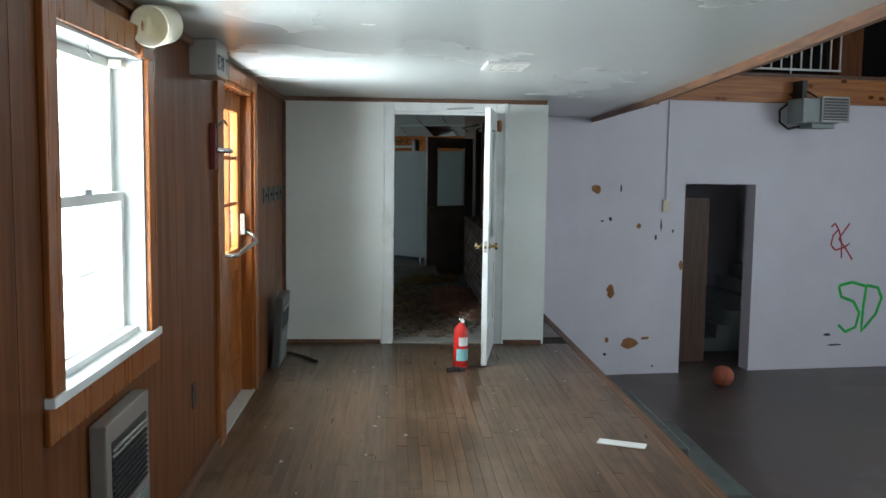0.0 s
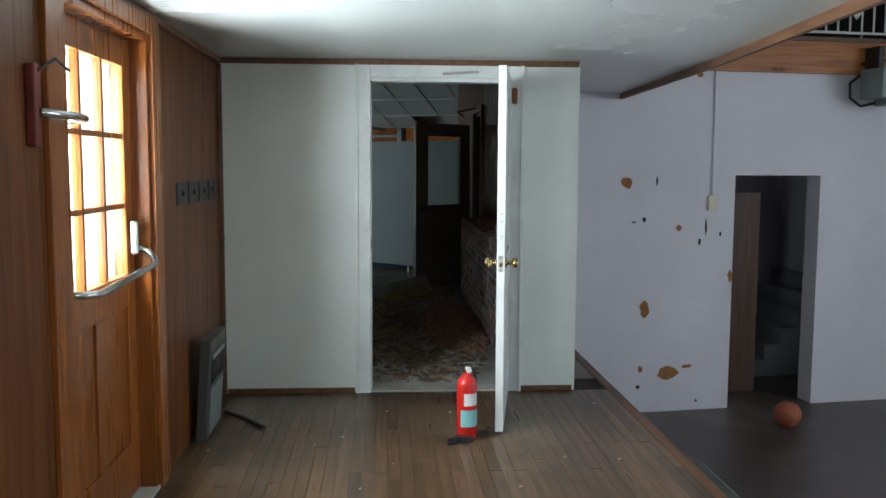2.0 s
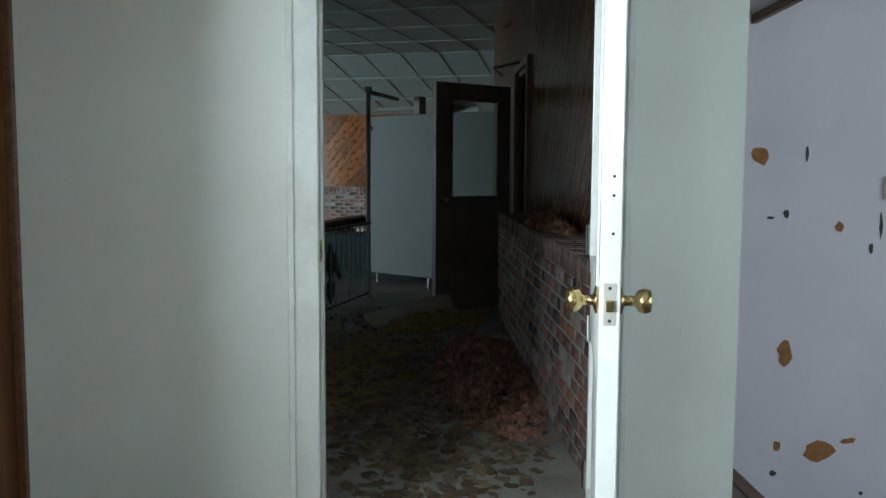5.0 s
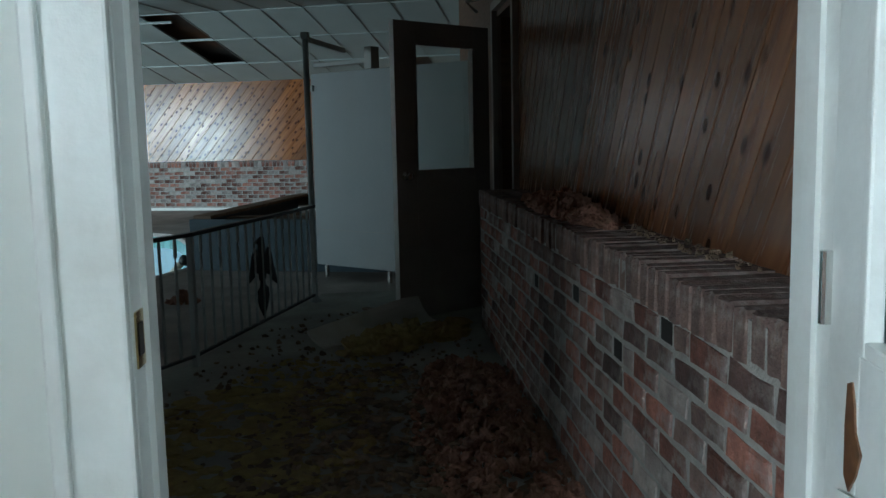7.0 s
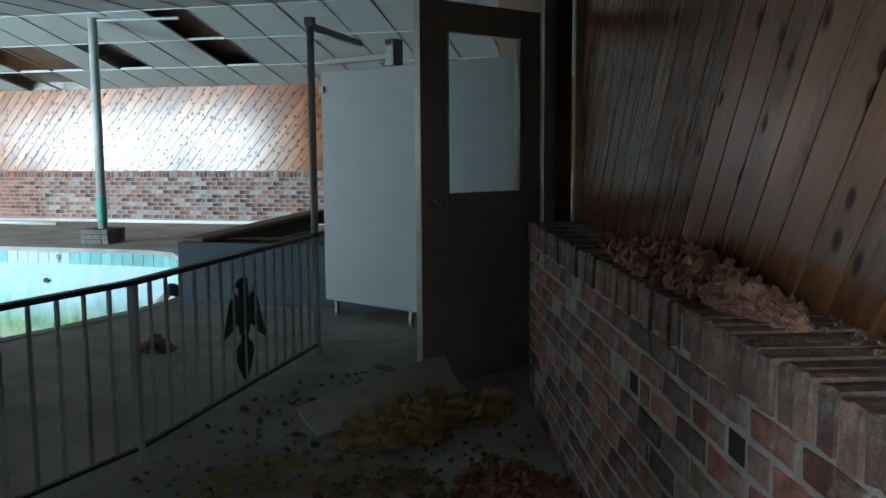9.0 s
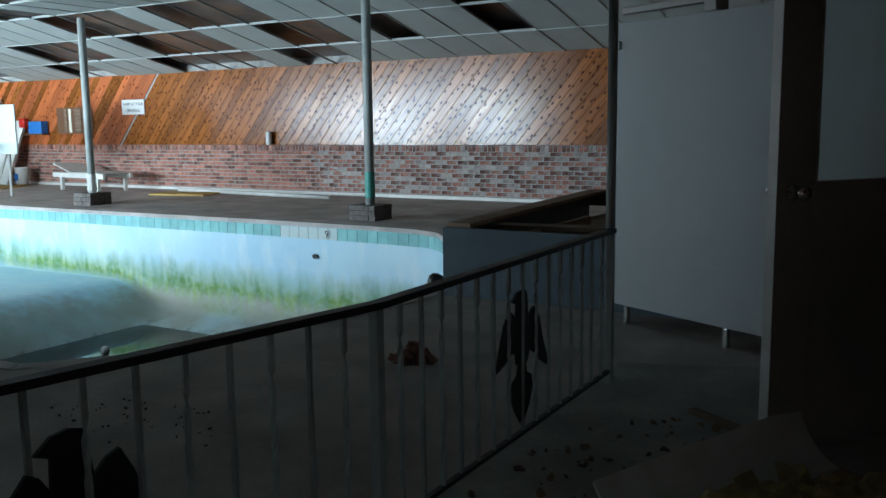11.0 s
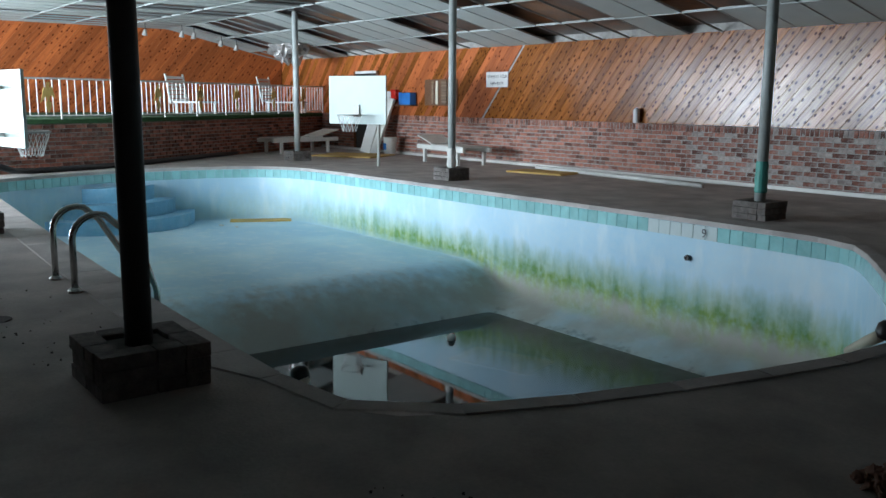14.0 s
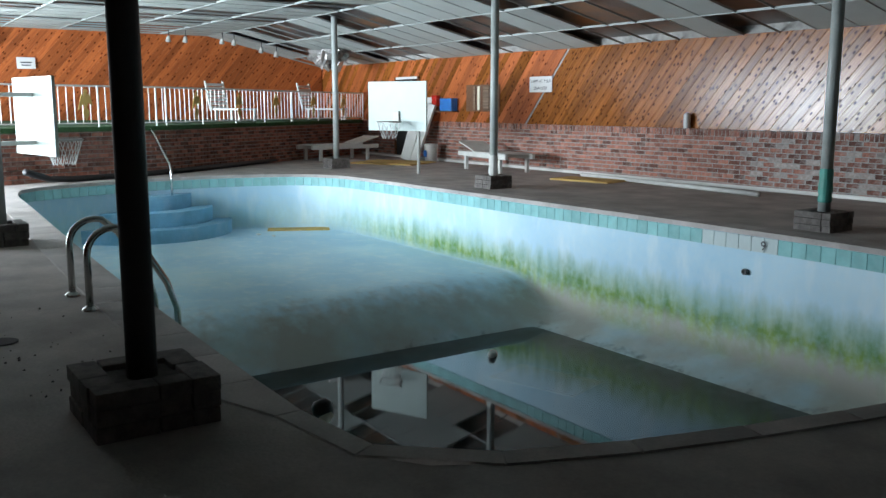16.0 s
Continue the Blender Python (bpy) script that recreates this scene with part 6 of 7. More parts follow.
def blue_box():
    b = thing("planter_box", pose(-3.35, 13.56, 0), "slate blue painted timber box with an open wooden rim", "box")
    part("side", box(0, 3.1, 0, 0.04, 0.0, 0.49, 0.004), BLUE_BOX, b)
    part("side", prism([(0, 0.04), (0.04, 0.04), (-0.17, 3.3), (-0.21, 3.3)], 0.0, 0.49), BLUE_BOX, b)
    part("side", box(3.06, 3.1, 0.04, 4.0, 0.0, 0.49, 0.004), BLUE_BOX, b)
    part("bottom", box(0.04, 3.06, 0.04, 4.0, 0.02, 0.06), SHADE_BLACK, b)
    part("rim_board", prism([(0.02, 0.05), (0.2, 0.05), (-0.02, 3.3), (-0.2, 3.3)], 0.49, 0.52), RAW_WOOD, b)
    part("rim_board", box(0.2, 3.1, 0.45, 0.62, 0.43, 0.47, 0.004), RAW_WOOD, b, "", pose(0, 0, 0, 0, 0, 6))
    part("rim_board", box(-0.2, 3.1, 3.3, 3.45, 0.36, 0.52, 0.004), RAW_WOOD, b)
    part("fill", box(0.05, 3.05, 0.7, 3.2, 0.06, 0.3), RAW_WOOD, b)
    part("divider", box(0.5, 0.54, 0.04, 1.5, 0.06, 0.45), RAW_WOOD, b)


blue_box()


def pool_ladder():
    l = thing("pool_ladder", pose(-7.45, 10.565, 0), "steel pool ladder with two arched grab rails", "ladder")
    for x in (-0.25, 0.25):
        pts = [(x, 0, 0.0)] + [(x, 0, 0.34)] + [(x, 0.16 - 0.16 * math.cos(a), 0.34 + 0.16 * math.sin(a)) for a in [math.pi * i / 10 for i in range(1, 7)]]
        pts += [(x, 0.31, 0.4), (x, 0.47, 0.13), (x, 0.53, -0.05), (x, 0.54, -0.9)]
        part("grab_rail", tube(pts, 0.022, None, 12), CHROME, l, "", None, True)
        part("flange", lathe([(0.0, 0.0), (0.05, 0.0), (0.048, 0.012), (0.026, 0.03), (0.0, 0.03)], 16), CHROME, l, "", pose(x, 0, 0))
    for z in (-0.3, -0.58, -0.85):
        part("tread", box(-0.25, 0.25, 0.49, 0.57, z, z + 0.03, 0.006), CHROME, l)


pool_ladder()


def pool_steps():
    s = thing("pool_steps", pose(-17.15, 13.65, 0), "three curved blue plaster pool steps with pale edges", "steps")
    for r, z0, z1 in ((0.78, -1.0, -0.27), (1.13, -1.0, -0.51), (1.46, -1.0, -0.75)):
        o = [(r * math.cos(a) * 0.95, r * math.sin(a)) for a in [radians(-90 + 180 * i / 28) for i in range(29)]]
        bm = prism(o, z0, z1)
        bmesh.ops.bevel(bm, geom=[e for e in bm.edges if all(v.co.z > z1 - 0.001 for v in e.verts)], offset=0.03, segments=3, affect="EDGES")
        part("step", bm, mat("blue_step_plaster", (0.22, 0.48, 0.66), 0.5, 0.12, 3, 0.15, 30, (0.5, 0.62, 0.68), 2, 0.4), s, "", None, False)
    part("handrail", tube([(-0.7, 0.28, 0.0), (-0.7, 0.28, 0.75), (-0.62, 0.28, 0.84), (-0.4, 0.28, 0.8), (0.55, 0.28, 0.25), (0.62, 0.28, 0.15), (0.62, 0.28, -0.51)], 0.021, None, 12), CHROME, s, "steel handrail", None, True)


pool_steps()


def backboard(m, label, pole):
    b = thing("basketball_hoop", m, label, "basketball hoop", "pool hoops")
    part("board", box(-0.62, 0.62, -0.02, 0.02, 0.78, 1.68, 0.006), BOARD_WHITE, b)
    if pole:
        part("pole", tube([(0.42, 0.05, 0), (0.42, 0.05, 0.9)], 0.03), GREY_METAL, b)
    else:
        for z in (0.9, 1.45):
            part("support_arm", box(-0.04, 0.04, 0.02, 0.9, z, z + 0.05, 0.004), WHITE_PAINT, b)
        part("pole", box(-0.05, 0.05, 0.9, 1.0, 0, 1.5, 0.006), WHITE_PAINT, b)
    part("mount", box(-0.06, 0.06, -0.06, -0.02, 0.92, 1.14, 0.004), GREY_METAL, b)
    rim = part("rim", tube([(0.22 * math.cos(a), -0.3 + 0.22 * math.sin(a), 0.95) for a in [math.tau * i / 28 for i in range(28)]], 0.011, None, 8, True), GREY_METAL, b, "", None, True)
    bm = None
    for i in range(12):
        for sgn in (1, -1):
            pts = [((0.22 - 0.1 * q) * math.cos(math.tau * i / 12 + sgn * q * 0.5), -0.3 + (0.22 - 0.1 * q) * math.sin(math.tau * i / 12 + sgn * q * 0.5), 0.95 - 0.3 * q) for q in (0, 0.33, 0.66, 1.0)]
            bm = tube(pts, 0.004, bm, 4)
    part("net", bm, NET, rim, "white cord net")


backboard(pose(-15.7, 17.9, 0, 0, 0, 28), "pale green basketball backboard with a rim on a pool-side pole", True)
backboard(pose(-12.87, 11.27, -0.12, 0, 0, 190), "white basketball backboard seen edge-on beside the pool", False)


def lounger(m, label):
    c = thing("sun_lounger", m, label, "sun lounger", "pool loungers")
    for y in (0.0, 0.58):
        part("side_rail", box(0, 1.9, y, y + 0.06, 0.26, 0.35, 0.006), WHITE_PAINT, c)
    for x in (0.2, 1.55):
        for y in (0.0, 0.58):
            part("leg", box(x, x + 0.07, y, y + 0.06, 0.0, 0.26, 0.004), WHITE_PAINT, c)
    for i in range(15):
        part("slat", box(0.05 + i * 0.085, 0.12 + i * 0.085, 0.02, 0.62, 0.352, 0.368, 0.003), WHITE_PAINT, c)
    back = part("backrest", box(0, 0.62, 0.04, 0.60, 0, 0.025, 0.004), WHITE_PAINT, c, "", pose(1.34, 0, 0.36, 0, -14, 0))
    return c


lounger(pose(-19.5, 18.0, 0, 0, 0, 100), "white painted slatted sun lounger by the brick ledge")
lounger(pose(-14.25, 20.0, 0, 0, 0, 172), "white weathered sun lounger by the brick wall")


def deck_clutter():
    b = thing("plastic_bucket", pose(-18.15, 20.25, 0), "white plastic bucket with a worn label", "bucket")
    part("bucket_wall", lathe([(0.0, 0.0), (0.13, 0.0), (0.155, 0.38), (0.165, 0.39), (0.165, 0.4), (0.15, 0.4), (0.125, 0.02), (0.0, 0.02)], 24), WHITE_PAINT, b, "", None, True)
    part("label", box(-0.06, 0.06, -0.152, -0.148, 0.12, 0.26), BLUE_PLASTIC, b)
    part("handle", tube([(0.16 * math.cos(a), -0.02, 0.37 - 0.12 * math.sin(a)) for a in [math.pi * i / 10 for i in range(11)]], 0.004), CHROME, b)
    for i, (x, rx) in enumerate(((-18.75, 14), (-18.55, 18))):
        p = thing("leaning_panel", pose(x, 19.95 + 0.05 * i, 0, -rx, 8, 10), "white foam panel leaning against the brick wall", "panel", "leaning panels")
        part("panel", box(-0.16, 0.16, -0.03, 0.03, 0.03, 1.35, 0.006), WHITE_PAINT, p)
    for x, y, rz, w, h, m, lab in ((-12.5, 19.7, 12, 1.15, 0.6, YELLOW_BOARD, "yellow foam board lying on the deck"), (-18.2, 19.3, 30, 1.5, 1.2, YELLOW_BOARD, "stained yellow sheet lying on the deck")):
        p = thing("foam_board", pose(x, y, 0.0, 0, 0, rz), lab, "board")
        part("board", box(-w / 2, w / 2, -h / 2, h / 2, 0, 0.03, 0.004), m, p)
    p = thing("foam_board", pose(-16.1, 16.05, -0.985, 0, 0, 64), "orange foam board lying on the pool floor", "board")
    part("board", box(-0.55, 0.55, -0.14, 0.14, 0.0, 0.04, 0.006), YELLOW_BOARD, p)
    p = thing("sunken_board", pose(-8.2, 15.1, -1.53, 0, 0, 18), "pale board lying in the pool water", "board")
    part("board", box(-0.5, 0.5, -0.3, 0.3, 0.0, 0.015, 0.003), YELLOW_BOARD, p)
    f = thing("pool_float", pose(-9.2, 15.2, -1.49, 80, 20, 40) @ Matrix.Scale(0.75, 4), "red and white plastic float lying in the water", "float")
    part("float_body", lathe([(0.0, 0.0), (0.05, 0.01), (0.06, 0.05), (0.06, 0.16), (0.04, 0.19), (0.0, 0.2)], 16), WHITE_PAINT, f, "", None, True)
    part("float_tip", lathe([(0.0, -0.03), (0.04, -0.02), (0.062, 0.02), (0.062, 0.05), (0.0, 0.05)], 16), RED_PAINT, f, "", None, True)
    for x, y, s in ((-15.9, 15.2, 0.05), (-15.6, 15.35, 0.04)):
        q = thing("crumpled_scrap", pose(x, y, -0.975), "small white scrap on the pool floor", "scrap")
        part("scrap", box(-s, s, -s * 0.6, s * 0.6, 0, s * 0.5, 0.012), WHITE_PAINT, q)
    # old pump fittings at the pool's end
    for x, y, z, rz, k in ((-3.45, 13.6, 0.025, 150, 0.8), (-5.0, 11.05, -0.12, -60, 0.62)):
        q = thing("pipe_fitting", pose(x, y, z, 0, 0, rz) @ Matrix.Scale(k, 4), "black valve on a short white drain pipe", "pipe")
        part("valve", lathe([(0.0, 0.0), (0.06, 0.0), (0.075, 0.03), (0.075, 0.09), (0.05, 0.12), (0.0, 0.13)], 16), BLACK_PLASTIC, q, "", pose(0, 0, 0.02, 20, 0, 0), True)
        part("pipe", tube([(0, 0.03, 0.05), (0.12, 0.03, -0.02), (0.3, 0.05, -0.15)], 0.04), CREAM, q, "", None, True)
    h = thing("rubber_hose", pose(0, 0, 0), "thick black hose lying along the brick ledge", "hose")
    part("hose", tube([(-16.0, 11.6, 0.25), (-16.4, 12.0, 0.1), (-16.9, 12.4, 0.05), (-17.2, 13.4, 0.05), (-17.9, 14.6, 0.05), (-18.9, 16.0, 0.05), (-19.9, 17.3, 0.05), (-20.9, 18.4, 0.05)], 0.05, None, 10), HOSE, h, "", None, True)
    s = thing("warning_sign", pose(-14.87, YF - 0.005, 1.65), "white sign with dark lettering on the board wall", "sign")
    part("sign_board", box(-0.33, 0.33, -0.012, 0.0, -0.15, 0.15, 0.002), SIGN_WHITE, s)
    for text, x, z in (("SWIM AT YOUR", -0.29, 0.03), ("OWN RISK", -0.2, -0.1)):
        for ch in text:
            if ch != " ":
                letter(ch, 0.085, INK, s, pose(x, -0.0135, z, 90, 0, 0), "letter")
            x += {"W": 0.075, "M": 0.068, "I": 0.026, " ": 0.028}.get(ch, 0.054)
    s = thing("small_sign", pose(XW + 0.02, 13.05, 2.2, 0, 0, 90), "small white notice on the red board wall", "sign")
    part("sign_board", box(-0.2, 0.2, -0.012, 0.0, -0.13, 0.13, 0.002), SIGN_WHITE, s)
    part("writing", box(-0.12, 0.12, -0.014, -0.012, 0.0, 0.03), INK, s)
    part("writing", box(-0.1, 0.1, -0.014, -0.012, -0.06, -0.035), INK, s)
    s = thing("white_dispenser", pose(-11.2, YF - 0.01, 0.89), "small white bottle on the brick ledge", "bottle")
    part("body", lathe([(0.0, 0.0), (0.05, 0.0), (0.055, 0.03), (0.055, 0.2), (0.03, 0.24), (0.0, 0.25)], 16), SIGN_WHITE, s, "", pose(0, -0.06, 0), True)
    s = thing("wall_box", pose(-18.55, YF - 0.01, 1.35), "red alarm box with a white notice beside it", "alarm box")
    part("case", box(0, 0.2, -0.1, 0, -0.12, 0.12, 0.01), RED_PAINT, s)
    part("notice", box(-0.32, -0.05, -0.012, 0, -0.08, 0.08, 0.002), SIGN_WHITE, s)
    s = thing("blue_shelf", pose(-17.95, YF - 0.01, 1.1), "blue plastic box on a small wall shelf", "box")
    part("shelf", box(-0.4, 0.35, -0.2, 0, 0.0, 0.03, 0.003), DARK_TRIM, s)
    part("blue_case", box(-0.15, 0.3, -0.18, -0.01, 0.03, 0.3, 0.01), BLUE_PLASTIC, s)
    s = thing("wall_hatch", pose(-16.7, YF - 0.005, 1.4), "serving hatch on the board wall, its shaded recess a flat dark panel behind bits", "hatch")
    # flat dark panel on the wall face, coloured for the hatch's inner shade
    part("recess", box(-0.62, 0.55, -0.014, -0.002, -0.28, 0.28), DARK_TRIM, s)
    for x0, x1, m in ((-0.35, -0.27, RAW_WOOD), (-0.2, -0.12, CREAM), (0.0, 0.2, RAW_WOOD)):
        part("slat", box(x0, x1, -0.03, -0.014, -0.25, 0.25, 0.004), m, s)
    d = tagged(new("door_5"), "doorway in the board wall, its dark opening a flat black panel", "door", kind="structure")
    d.matrix_world = pose(-19.75, YF - 0.0, 0)
    # no hole in the wall: a flat near-black panel paints the doorway's darkness
    part("opening", box(-0.5, 0.45, -0.016, 0.02, 0.0, 1.86), SHADE_BLACK, d)
    part("casing", box(-0.58, -0.5, -0.03, 0.0, 0, 1.92, 0.004), PINE_DARK, d)
    part("casing", box(0.45, 0.53, -0.03, 0.0, 0, 1.92, 0.004), PINE_DARK, d)
    part("casing", box(-0.5, 0.45, -0.03, 0.0, 1.86, 1.92, 0.004), SIGN_WHITE, d)
    b = structure("skirting_north", box(XW, 1.7, YF - 0.055, YF - 0.012, 0.0, 0.055, 0.008), WHITE_PAINT, "white painted pipe skirting along the brick", "trim")
    p = thing("white_pipe", pose(-13.2, 20.2, 0.0, 0, 0, -6), "white plastic pipe lying along the wall", "pipe")
    part("pipe", tube([(0, 0, 0.04), (4.0, 0, 0.04)], 0.035), WHITE_PAINT, p, "", None, True)
    sp = thing("loudspeaker", pose(XW + 0.05, 12.15, 2.65), "cream horn loudspeaker on the board wall", "loudspeaker")
    part("horn", lathe([(0.06, 0.0), (0.08, 0.05), (0.13, 0.12), (0.2, 0.18), (0.21, 0.2), (0.19, 0.2), (0.1, 0.12), (0.05, 0.1), (0.0, 0.1)], 24), CREAM, sp, "", pose(0, 0, 0, 0, 90, 0), True)
    part("driver", lathe([(0.0, 0.08), (0.07, 0.09), (0.05, 0.15), (0.0, 0.17)], 16), GREY_METAL, sp, "", pose(0, 0, 0, 0, 90, 0), True)
    for y in (15.9, 16.3, 17.2, 17.5, 18.2, 18.6):
        s = thing("spot_light", pose(XW + 1.6, y, ceil_z(y) - 0.01), "small dark ceiling spot light", "spot light", "ceiling spot lights")
        part("stem", tube([(0, 0, 0), (0, 0, -0.16)], 0.01), BLACK_METAL, s)
        part("shade", lathe([(0.02, 0.0), (0.04, -0.02), (0.065, -0.14), (0.06, -0.14), (0.0, -0.02)], 16), GREY_METAL, s, "", pose(0, 0, -0.14, 0, 20, 0), True)
    t = thing("torn_foil", pose(-21.0, 19.2, 2.55), "torn foil insulation hanging from the ceiling", "insulation")
    v, f = clump(0.4, 0.2, 30, 33, (1.2, 0.8), 0.2)
    w = mesh_object("foil", [(x, y, -z * 1.2) for x, y, z in v], f, mat("silver_foil", (0.6, 0.58, 0.56), 0.3, 0.2, 6, 0.4, 30, metal=0.6))
    w.parent = t
    w["kind"] = "stuff"
    g = thing("drain_cover", pose(-6.7, 10.0, 0), "round metal drain cover in the deck", "drain")
    part("cover", lathe([(0.0, 0.0), (0.09, 0.0), (0.09, 0.003), (0.08, 0.005), (0.0, 0.005)], 24), DARK_MARK, g)
    g = thing("pool_inlet", pose(-7.2, 16.865, -0.42, 90, 0, 0) @ Matrix.Scale(0.6, 4), "black round inlet fitting in the pool wall", "inlet")
    part("ring", lathe([(0.0, 0.0), (0.055, 0.0), (0.05, 0.03), (0.03, 0.03), (0.028, 0.01), (0.0, 0.01)], 20), BLACK_PLASTIC, g)


deck_clutter()


def west_terrace():
    line = [(-16.75, 11.25), (-17.0, 11.9), (-17.7, 14.2), (-20.2, 17.8), (-22.0, YF)]
    o = line + [(XW, YF), (XW, 11.25)]
    structure("terrace", prism(o, 0.0, 0.80), MORTAR, "raised brick terrace", "terrace")
    terr = bpy.data.objects["terrace"]
    structure("floor_terrace", prism([(x + 0.02, y) for x, y in line] + [(XW, YF), (XW, 11.25)], 0.80, 0.88), GREEN_CARPET, "green turf carpet on the raised terrace", "carpet")
    for i, (a, b) in enumerate(zip(line, line[1:])):
        d = Vector(b) - Vector(a)
        ang = math.degrees(math.atan2(-d.y, -d.x))
        brick_run("brickwork", terr, pose(b[0] + 0.007 * d.y / d.length, b[1] - 0.007 * d.x / d.length, 0, 0, 0, ang + 0), d.length, 11, 0.0715, 0.01, 0.012, BRICK_FAR)
        r = thing("terrace_railing", pose(a[0], a[1], 0.88, 0, 0, math.degrees(math.atan2(d.y, d.x))), "white iron railing along the terrace edge", "railing", "terrace railings")
        part("top_rail", box(0, d.length, -0.05, -0.02, 0.66, 0.69, 0.004), WHITE_PAINT, r)
        part("bottom_rail", box(0, d.length, -0.045, -0.025, 0.05, 0.07), WHITE_PAINT, r)
        n = max(2, int(d.length / 0.13))
        for k in range(n):
            x = 0.03 + k * (d.length - 0.06) / (n - 1)
            wd = 0.012 if k % 8 == 0 else 0.006
            part("baluster", box(x - wd, x + wd, -0.035 - wd, -0.035 + wd, 0.0 if k % 8 == 0 else 0.06, 0.67), WHITE_PAINT, r)
        for q in range(1, int(d.length / 1.4) + 1):
            x = q * 1.4 - 0.5
            if x < d.length - 0.2:
                part("eagle", prism([(x + u, 0.1 + w) for u, w in bird_outline()], -0.06, -0.052, None, "y"), YELLOW_BOARD, r, "tan cut-metal eagle ornament")
    for x, y, rz in ((-21.9, 16.6, 20), (-22.6, 19.3, 30)):
        c = thing("terrace_chair", pose(x, y, 0.88, 0, 0, rz), "white plastic slatted lounge chair on the terrace", "chair", "terrace chairs")
        part("seat", box(0, 0.95, 0, 0.55, 0.25, 0.29, 0.008), WHITE_PAINT, c)
        for u in (0.05, 0.85):
            for w in (0.02, 0.48):
                part("leg", box(u, u + 0.05, w, w + 0.05, 0, 0.25), WHITE_PAINT, c)
        for k in range(7):
            part("slat", box(-0.02, 0.0, 0.02, 0.53, 0.3 + k * 0.09, 0.36 + k * 0.09, 0.003), WHITE_PAINT, c, "", pose(0, 0, 0, 0, -14, 0))
        for w in (0.0, 0.52):
            part("back_post", box(-0.04, -0.01, w, w + 0.04, 0.25, 0.96), WHITE_PAINT, c, "", pose(0, 0, 0, 0, -14, 0))
    # potted shrub and low railing by the end door
    p = thing("potted_shrub", pose(-22.6, 11.0, 0), "green shrub in a white pot by the end door", "plant")
    part("pot", lathe([(0.0, 0.0), (0.3, 0.0), (0.38, 0.75), (0.42, 0.78), (0.4, 0.82), (0.34, 0.82), (0.3, 0.7), (0.0, 0.7)], 20), WHITE_PAINT, p, "", None, True)
    rnd = random.Random(3)
    bm = bmesh.new()
    for i in range(420):
        d = Vector((rnd.gauss(0, 1), rnd.gauss(0, 1), rnd.gauss(0, 1))).normalized() * rnd.uniform(0.15, 0.5)
        c = Vector((0, 0, 1.25)) + Vector((d.x, d.y, d.z * 1.1))
        a, b = Vector((rnd.gauss(0, 1), rnd.gauss(0, 1), rnd.gauss(0, 1))).normalized() * 0.09, Vector((rnd.gauss(0, 1), rnd.gauss(0, 1), rnd.gauss(0, 1))).normalized() * 0.035
        bm.faces.new([bm.verts.new(c + q) for q in (-a, b, a, -b)])
    part("leaves", bm, LEAF, p)
    part("stem", tube([(0, 0, 0.6), (0.02, 0.02, 1.2)], 0.03), DARK_TRIM, p)
    b = thing("dark_bin", pose(-18.6, 11.1, 0), "dark grey bin beside the terrace", "bin")
    part("bin_body", box(-0.25, 0.25, -0.25, 0.25, 0, 0.55, 0.03), BLACK_PLASTIC, b)
    part("lid", box(-0.27, 0.27, -0.27, 0.27, 0.55, 0.6, 0.02), BLACK_PLASTIC, b)


west_terrace()

# ---- outside: ground and a glowing backdrop seen through the panes ----
tagged(mesh_object("ground", [(-600, -600, -2.9), (600, -600, -2.9), (600, 600, -2.9), (-600, 600, -2.9)], [(0, 1, 2, 3)], GRASS), "grass and gravel outside the building", "ground", kind="structure")
# added board that glows in place of the daylight outside
structure("backdrop", box(-3.3, -0.2, -1.0, -0.9, -2.9, 4.5, 0, box(-3.3, -3.2, -9.5, -1.0, -2.9, 4.5)), glow_mat("backdrop_daylight_glow", (0.92, 0.98, 1.0), 2.6), "plain glowing board outside the window, standing in for daylight", "backdrop", FRAME1)

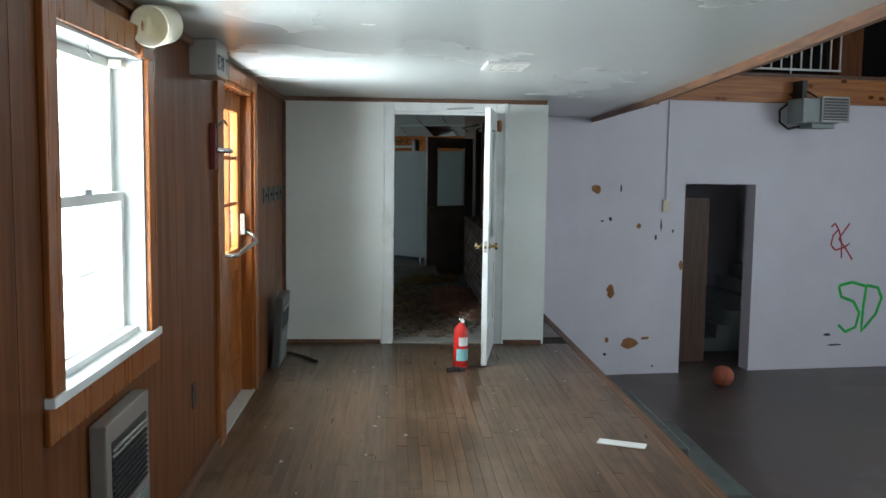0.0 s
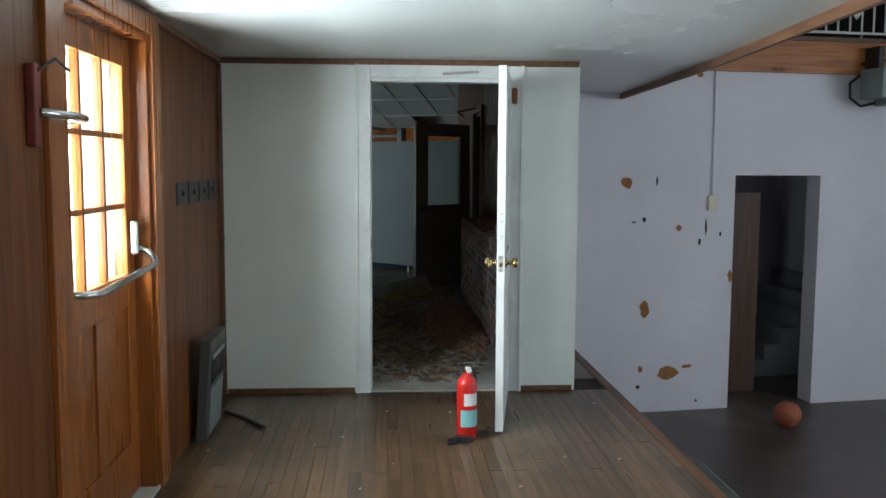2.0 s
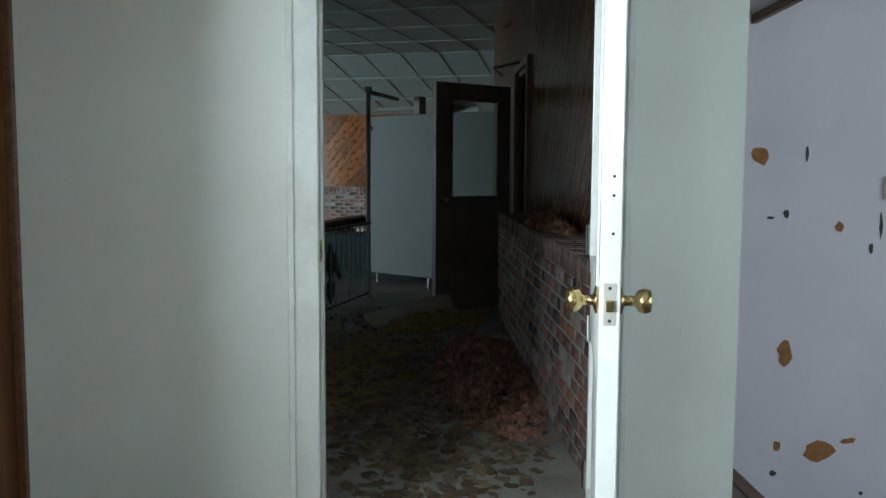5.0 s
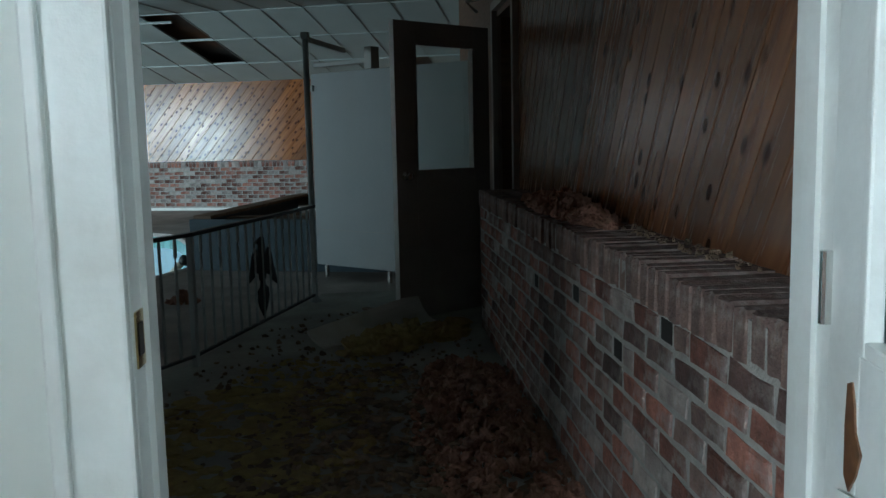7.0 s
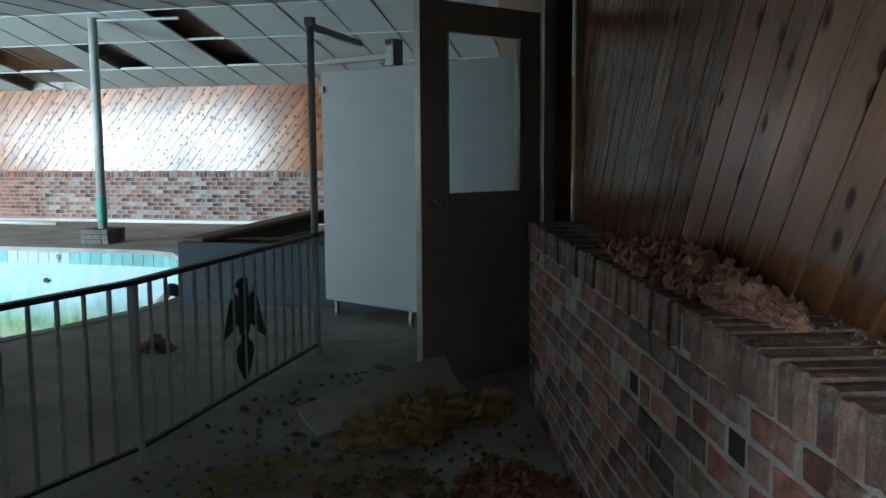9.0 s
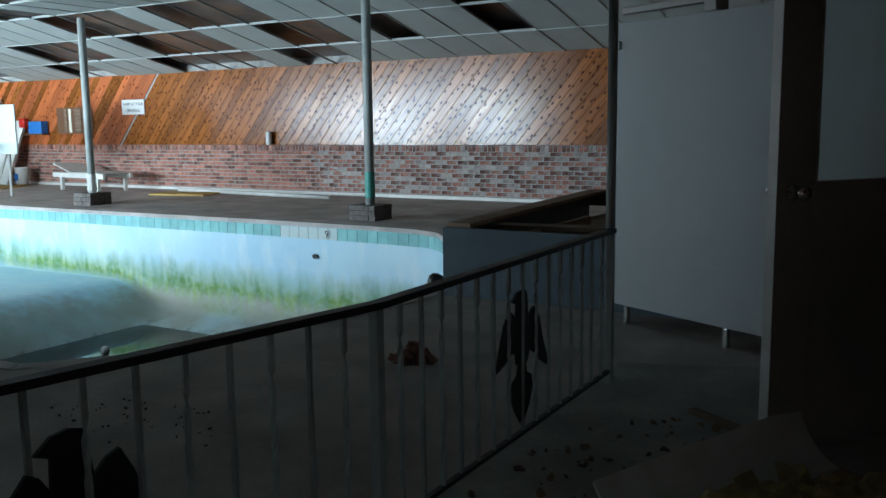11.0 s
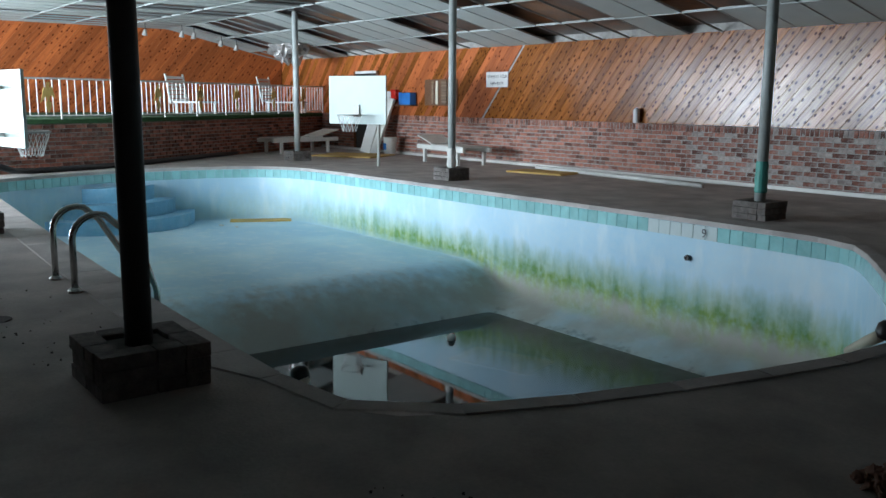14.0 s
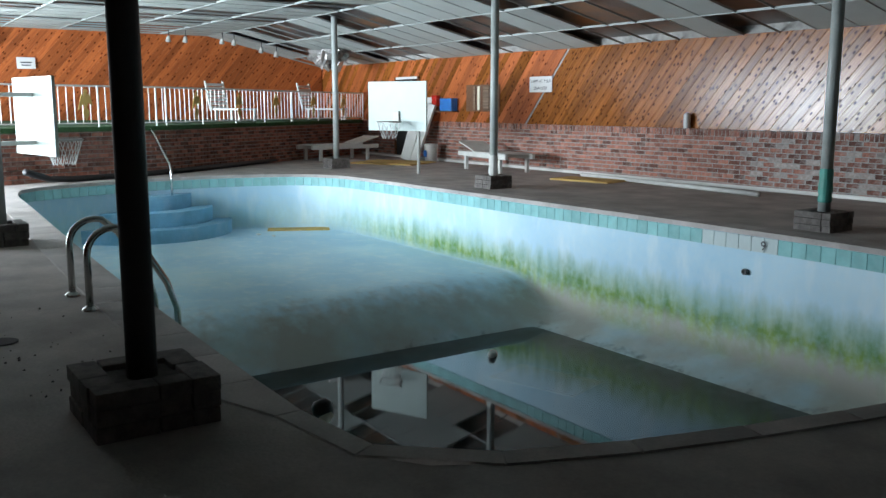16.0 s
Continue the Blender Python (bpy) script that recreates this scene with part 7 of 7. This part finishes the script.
# ---- pool edge: coping stones and waterline tiles ----
def pool_edge_pieces():
    loop = even_loop(POOL_LINE, 0.5)
    inner_, wide, lip = offset_loop(loop, -0.02), offset_loop(loop, 0.29), offset_loop(loop, 0.1)
    # full stones along the straight sides, a narrow lip round the deep end
    outer_ = [w if p[0] < -5.3 else q for p, w, q in zip(loop, wide, lip)]
    n = len(loop)
    for i in range(n):
        j = (i + 1) % n
        q = [Vector(inner_[i]), Vector(outer_[i]), Vector(outer_[j]), Vector(inner_[j])]
        c = sum(q, Vector((0, 0))) / 4
        o = [(c.x + (p.x - c.x) * 0.9993, c.y + (p.y - c.y) * 0.9993) for p in q]
        bm = prism(o, -0.045, 0.007)
        bmesh.ops.bevel(bm, geom=[e for e in bm.edges if all(v.co.z > 0.006 for v in e.verts)], offset=0.004, segments=2, affect="EDGES")
        part("coping_stone", bm, COPING, pool)
    tl = even_loop(POOL_LINE, 0.155)
    ins = offset_loop(tl, -0.006)
    me = bpy.data.meshes.new("tile")
    bm = box(0.003, 0.150, 0.0, 0.012, -0.20, -0.05, 0.003)
    bm.to_mesh(me)
    bm.free()
    me.materials.append(mat("turquoise_pool_tile", (0.29, 0.62, 0.62), 0.15, 0.12, 6, 0.05, 40, (0.5, 0.7, 0.7), 1.2, 0.5, per="object", spread=0.12))
    white = me.copy()
    white.materials.clear()
    white.materials.append(mat("white_mark_and_glare_tile", (0.62, 0.72, 0.72), 0.12, 0.06, 5, 0.03, 40))
    n = len(tl)
    for i in range(n):
        a, b = Vector(ins[i]), Vector(ins[(i + 1) % n])
        d = b - a
        # white tiles at the depth mark, their run also painting the pale glare there
        mark = 16.8 < a.y and (-7.75 < a.x < -6.75 and not -7.3 < a.x < -7.12)
        t = new("tile", white if mark or (16.8 < a.y and -7.3 < a.x < -7.1) else me)
        t.parent = pool
        t.matrix_basis = pose(a.x, a.y, 0, 0, 0, math.degrees(math.atan2(d.y, d.x))) @ Matrix.Diagonal((d.length / 0.153, 1, 1, 1))
    for text, x in (("9", -6.98), ("7", -10.6)):
        letter(text, 0.13, INK, pool, pose(x - 0.04, 16.845, -0.17, 90, 0, 0), "depth_mark", "dark depth number " + text)


pool_edge_pieces()

# ---- strips of the raised floor, bricks ----
def floor_strips():
    bpy.context.view_layer.update()
    rnd = random.Random(17)
    w = 0.0615
    lengths = (0.55, 0.8, 1.1, 1.5)
    meshes = {}
    for ln in lengths:
        bm = box(0.0008, w - 0.0008, 0.001, ln - 0.001, -0.012, 0.0)
        me = bpy.data.meshes.new("floor_strip")
        bm.to_mesh(me)
        bm.free()
        me.materials.append(STRIP_FLOOR)
        meshes[ln] = me
    count = 0
    rest = bmesh.new()
    for i in range(41):
        y = -0.002
        while y > -7.6:
            ln = rnd.choice(lengths)
            y -= ln
            z = rnd.uniform(-0.0008, 0.0008)
            if y > -5.6:
                s = new("floor_strip", meshes[ln])
                s.parent = floor_front
                s.matrix_basis = pose(i * w, y, z)
                count += 1
            else:
                box(i * w + 0.0008, (i + 1) * w - 0.0008, y + 0.001, y + ln - 0.001, -0.012, z, 0, rest)
    ob = part("floor_strips_rest", rest, wood_mat("worn_strip_floor_run", (0.125, 0.074, 0.04), (0.06, 0.035, 0.019), 0.3, "island", "y", False, 0.45, wear=(0.2, 0.14, 0.093)), floor_front, "worn hardwood strips")
    ob["kind"] = "stuff"


floor_strips()
brick_parts(brick_low, FRAME1 @ Matrix(((0, 1, 0, BW), (-1, 0, 0, 4.4), (0, 0, 1, 0), (0, 0, 0, 1))), 4.26, 11, 0.0708, 0.108, 0.1, 0.262, [BRICK, BRICK, BRICK_DUSTY, BRICK, BRICK_DUSTY, BRICK, BRICK, BRICK_DARK, BRICK_PALE],
            gaps=((3.13, 8), (3.55, 10), (2.55, 9), (1.95, 8)), cap_material=BRICK_DUSTY)
NB = pose(XW, YF - 0.01, 0)
part("mortar_bed", box(XW, 1.7, YF - 0.005, YF + 0.028, 0.0, 0.878), MORTAR, north)
brick_run("brickwork", north, NB, 1.7 - XW, 11, 0.0708, 0.105, 0.045, BRICK_FAR, (14.0, 20.1))
brick_parts(north, NB, 6.2, 11, 0.0708, 0.105, 0.045, 0.045, [BRICK, BRICK, BRICK, BRICK_PALE], 14.007)
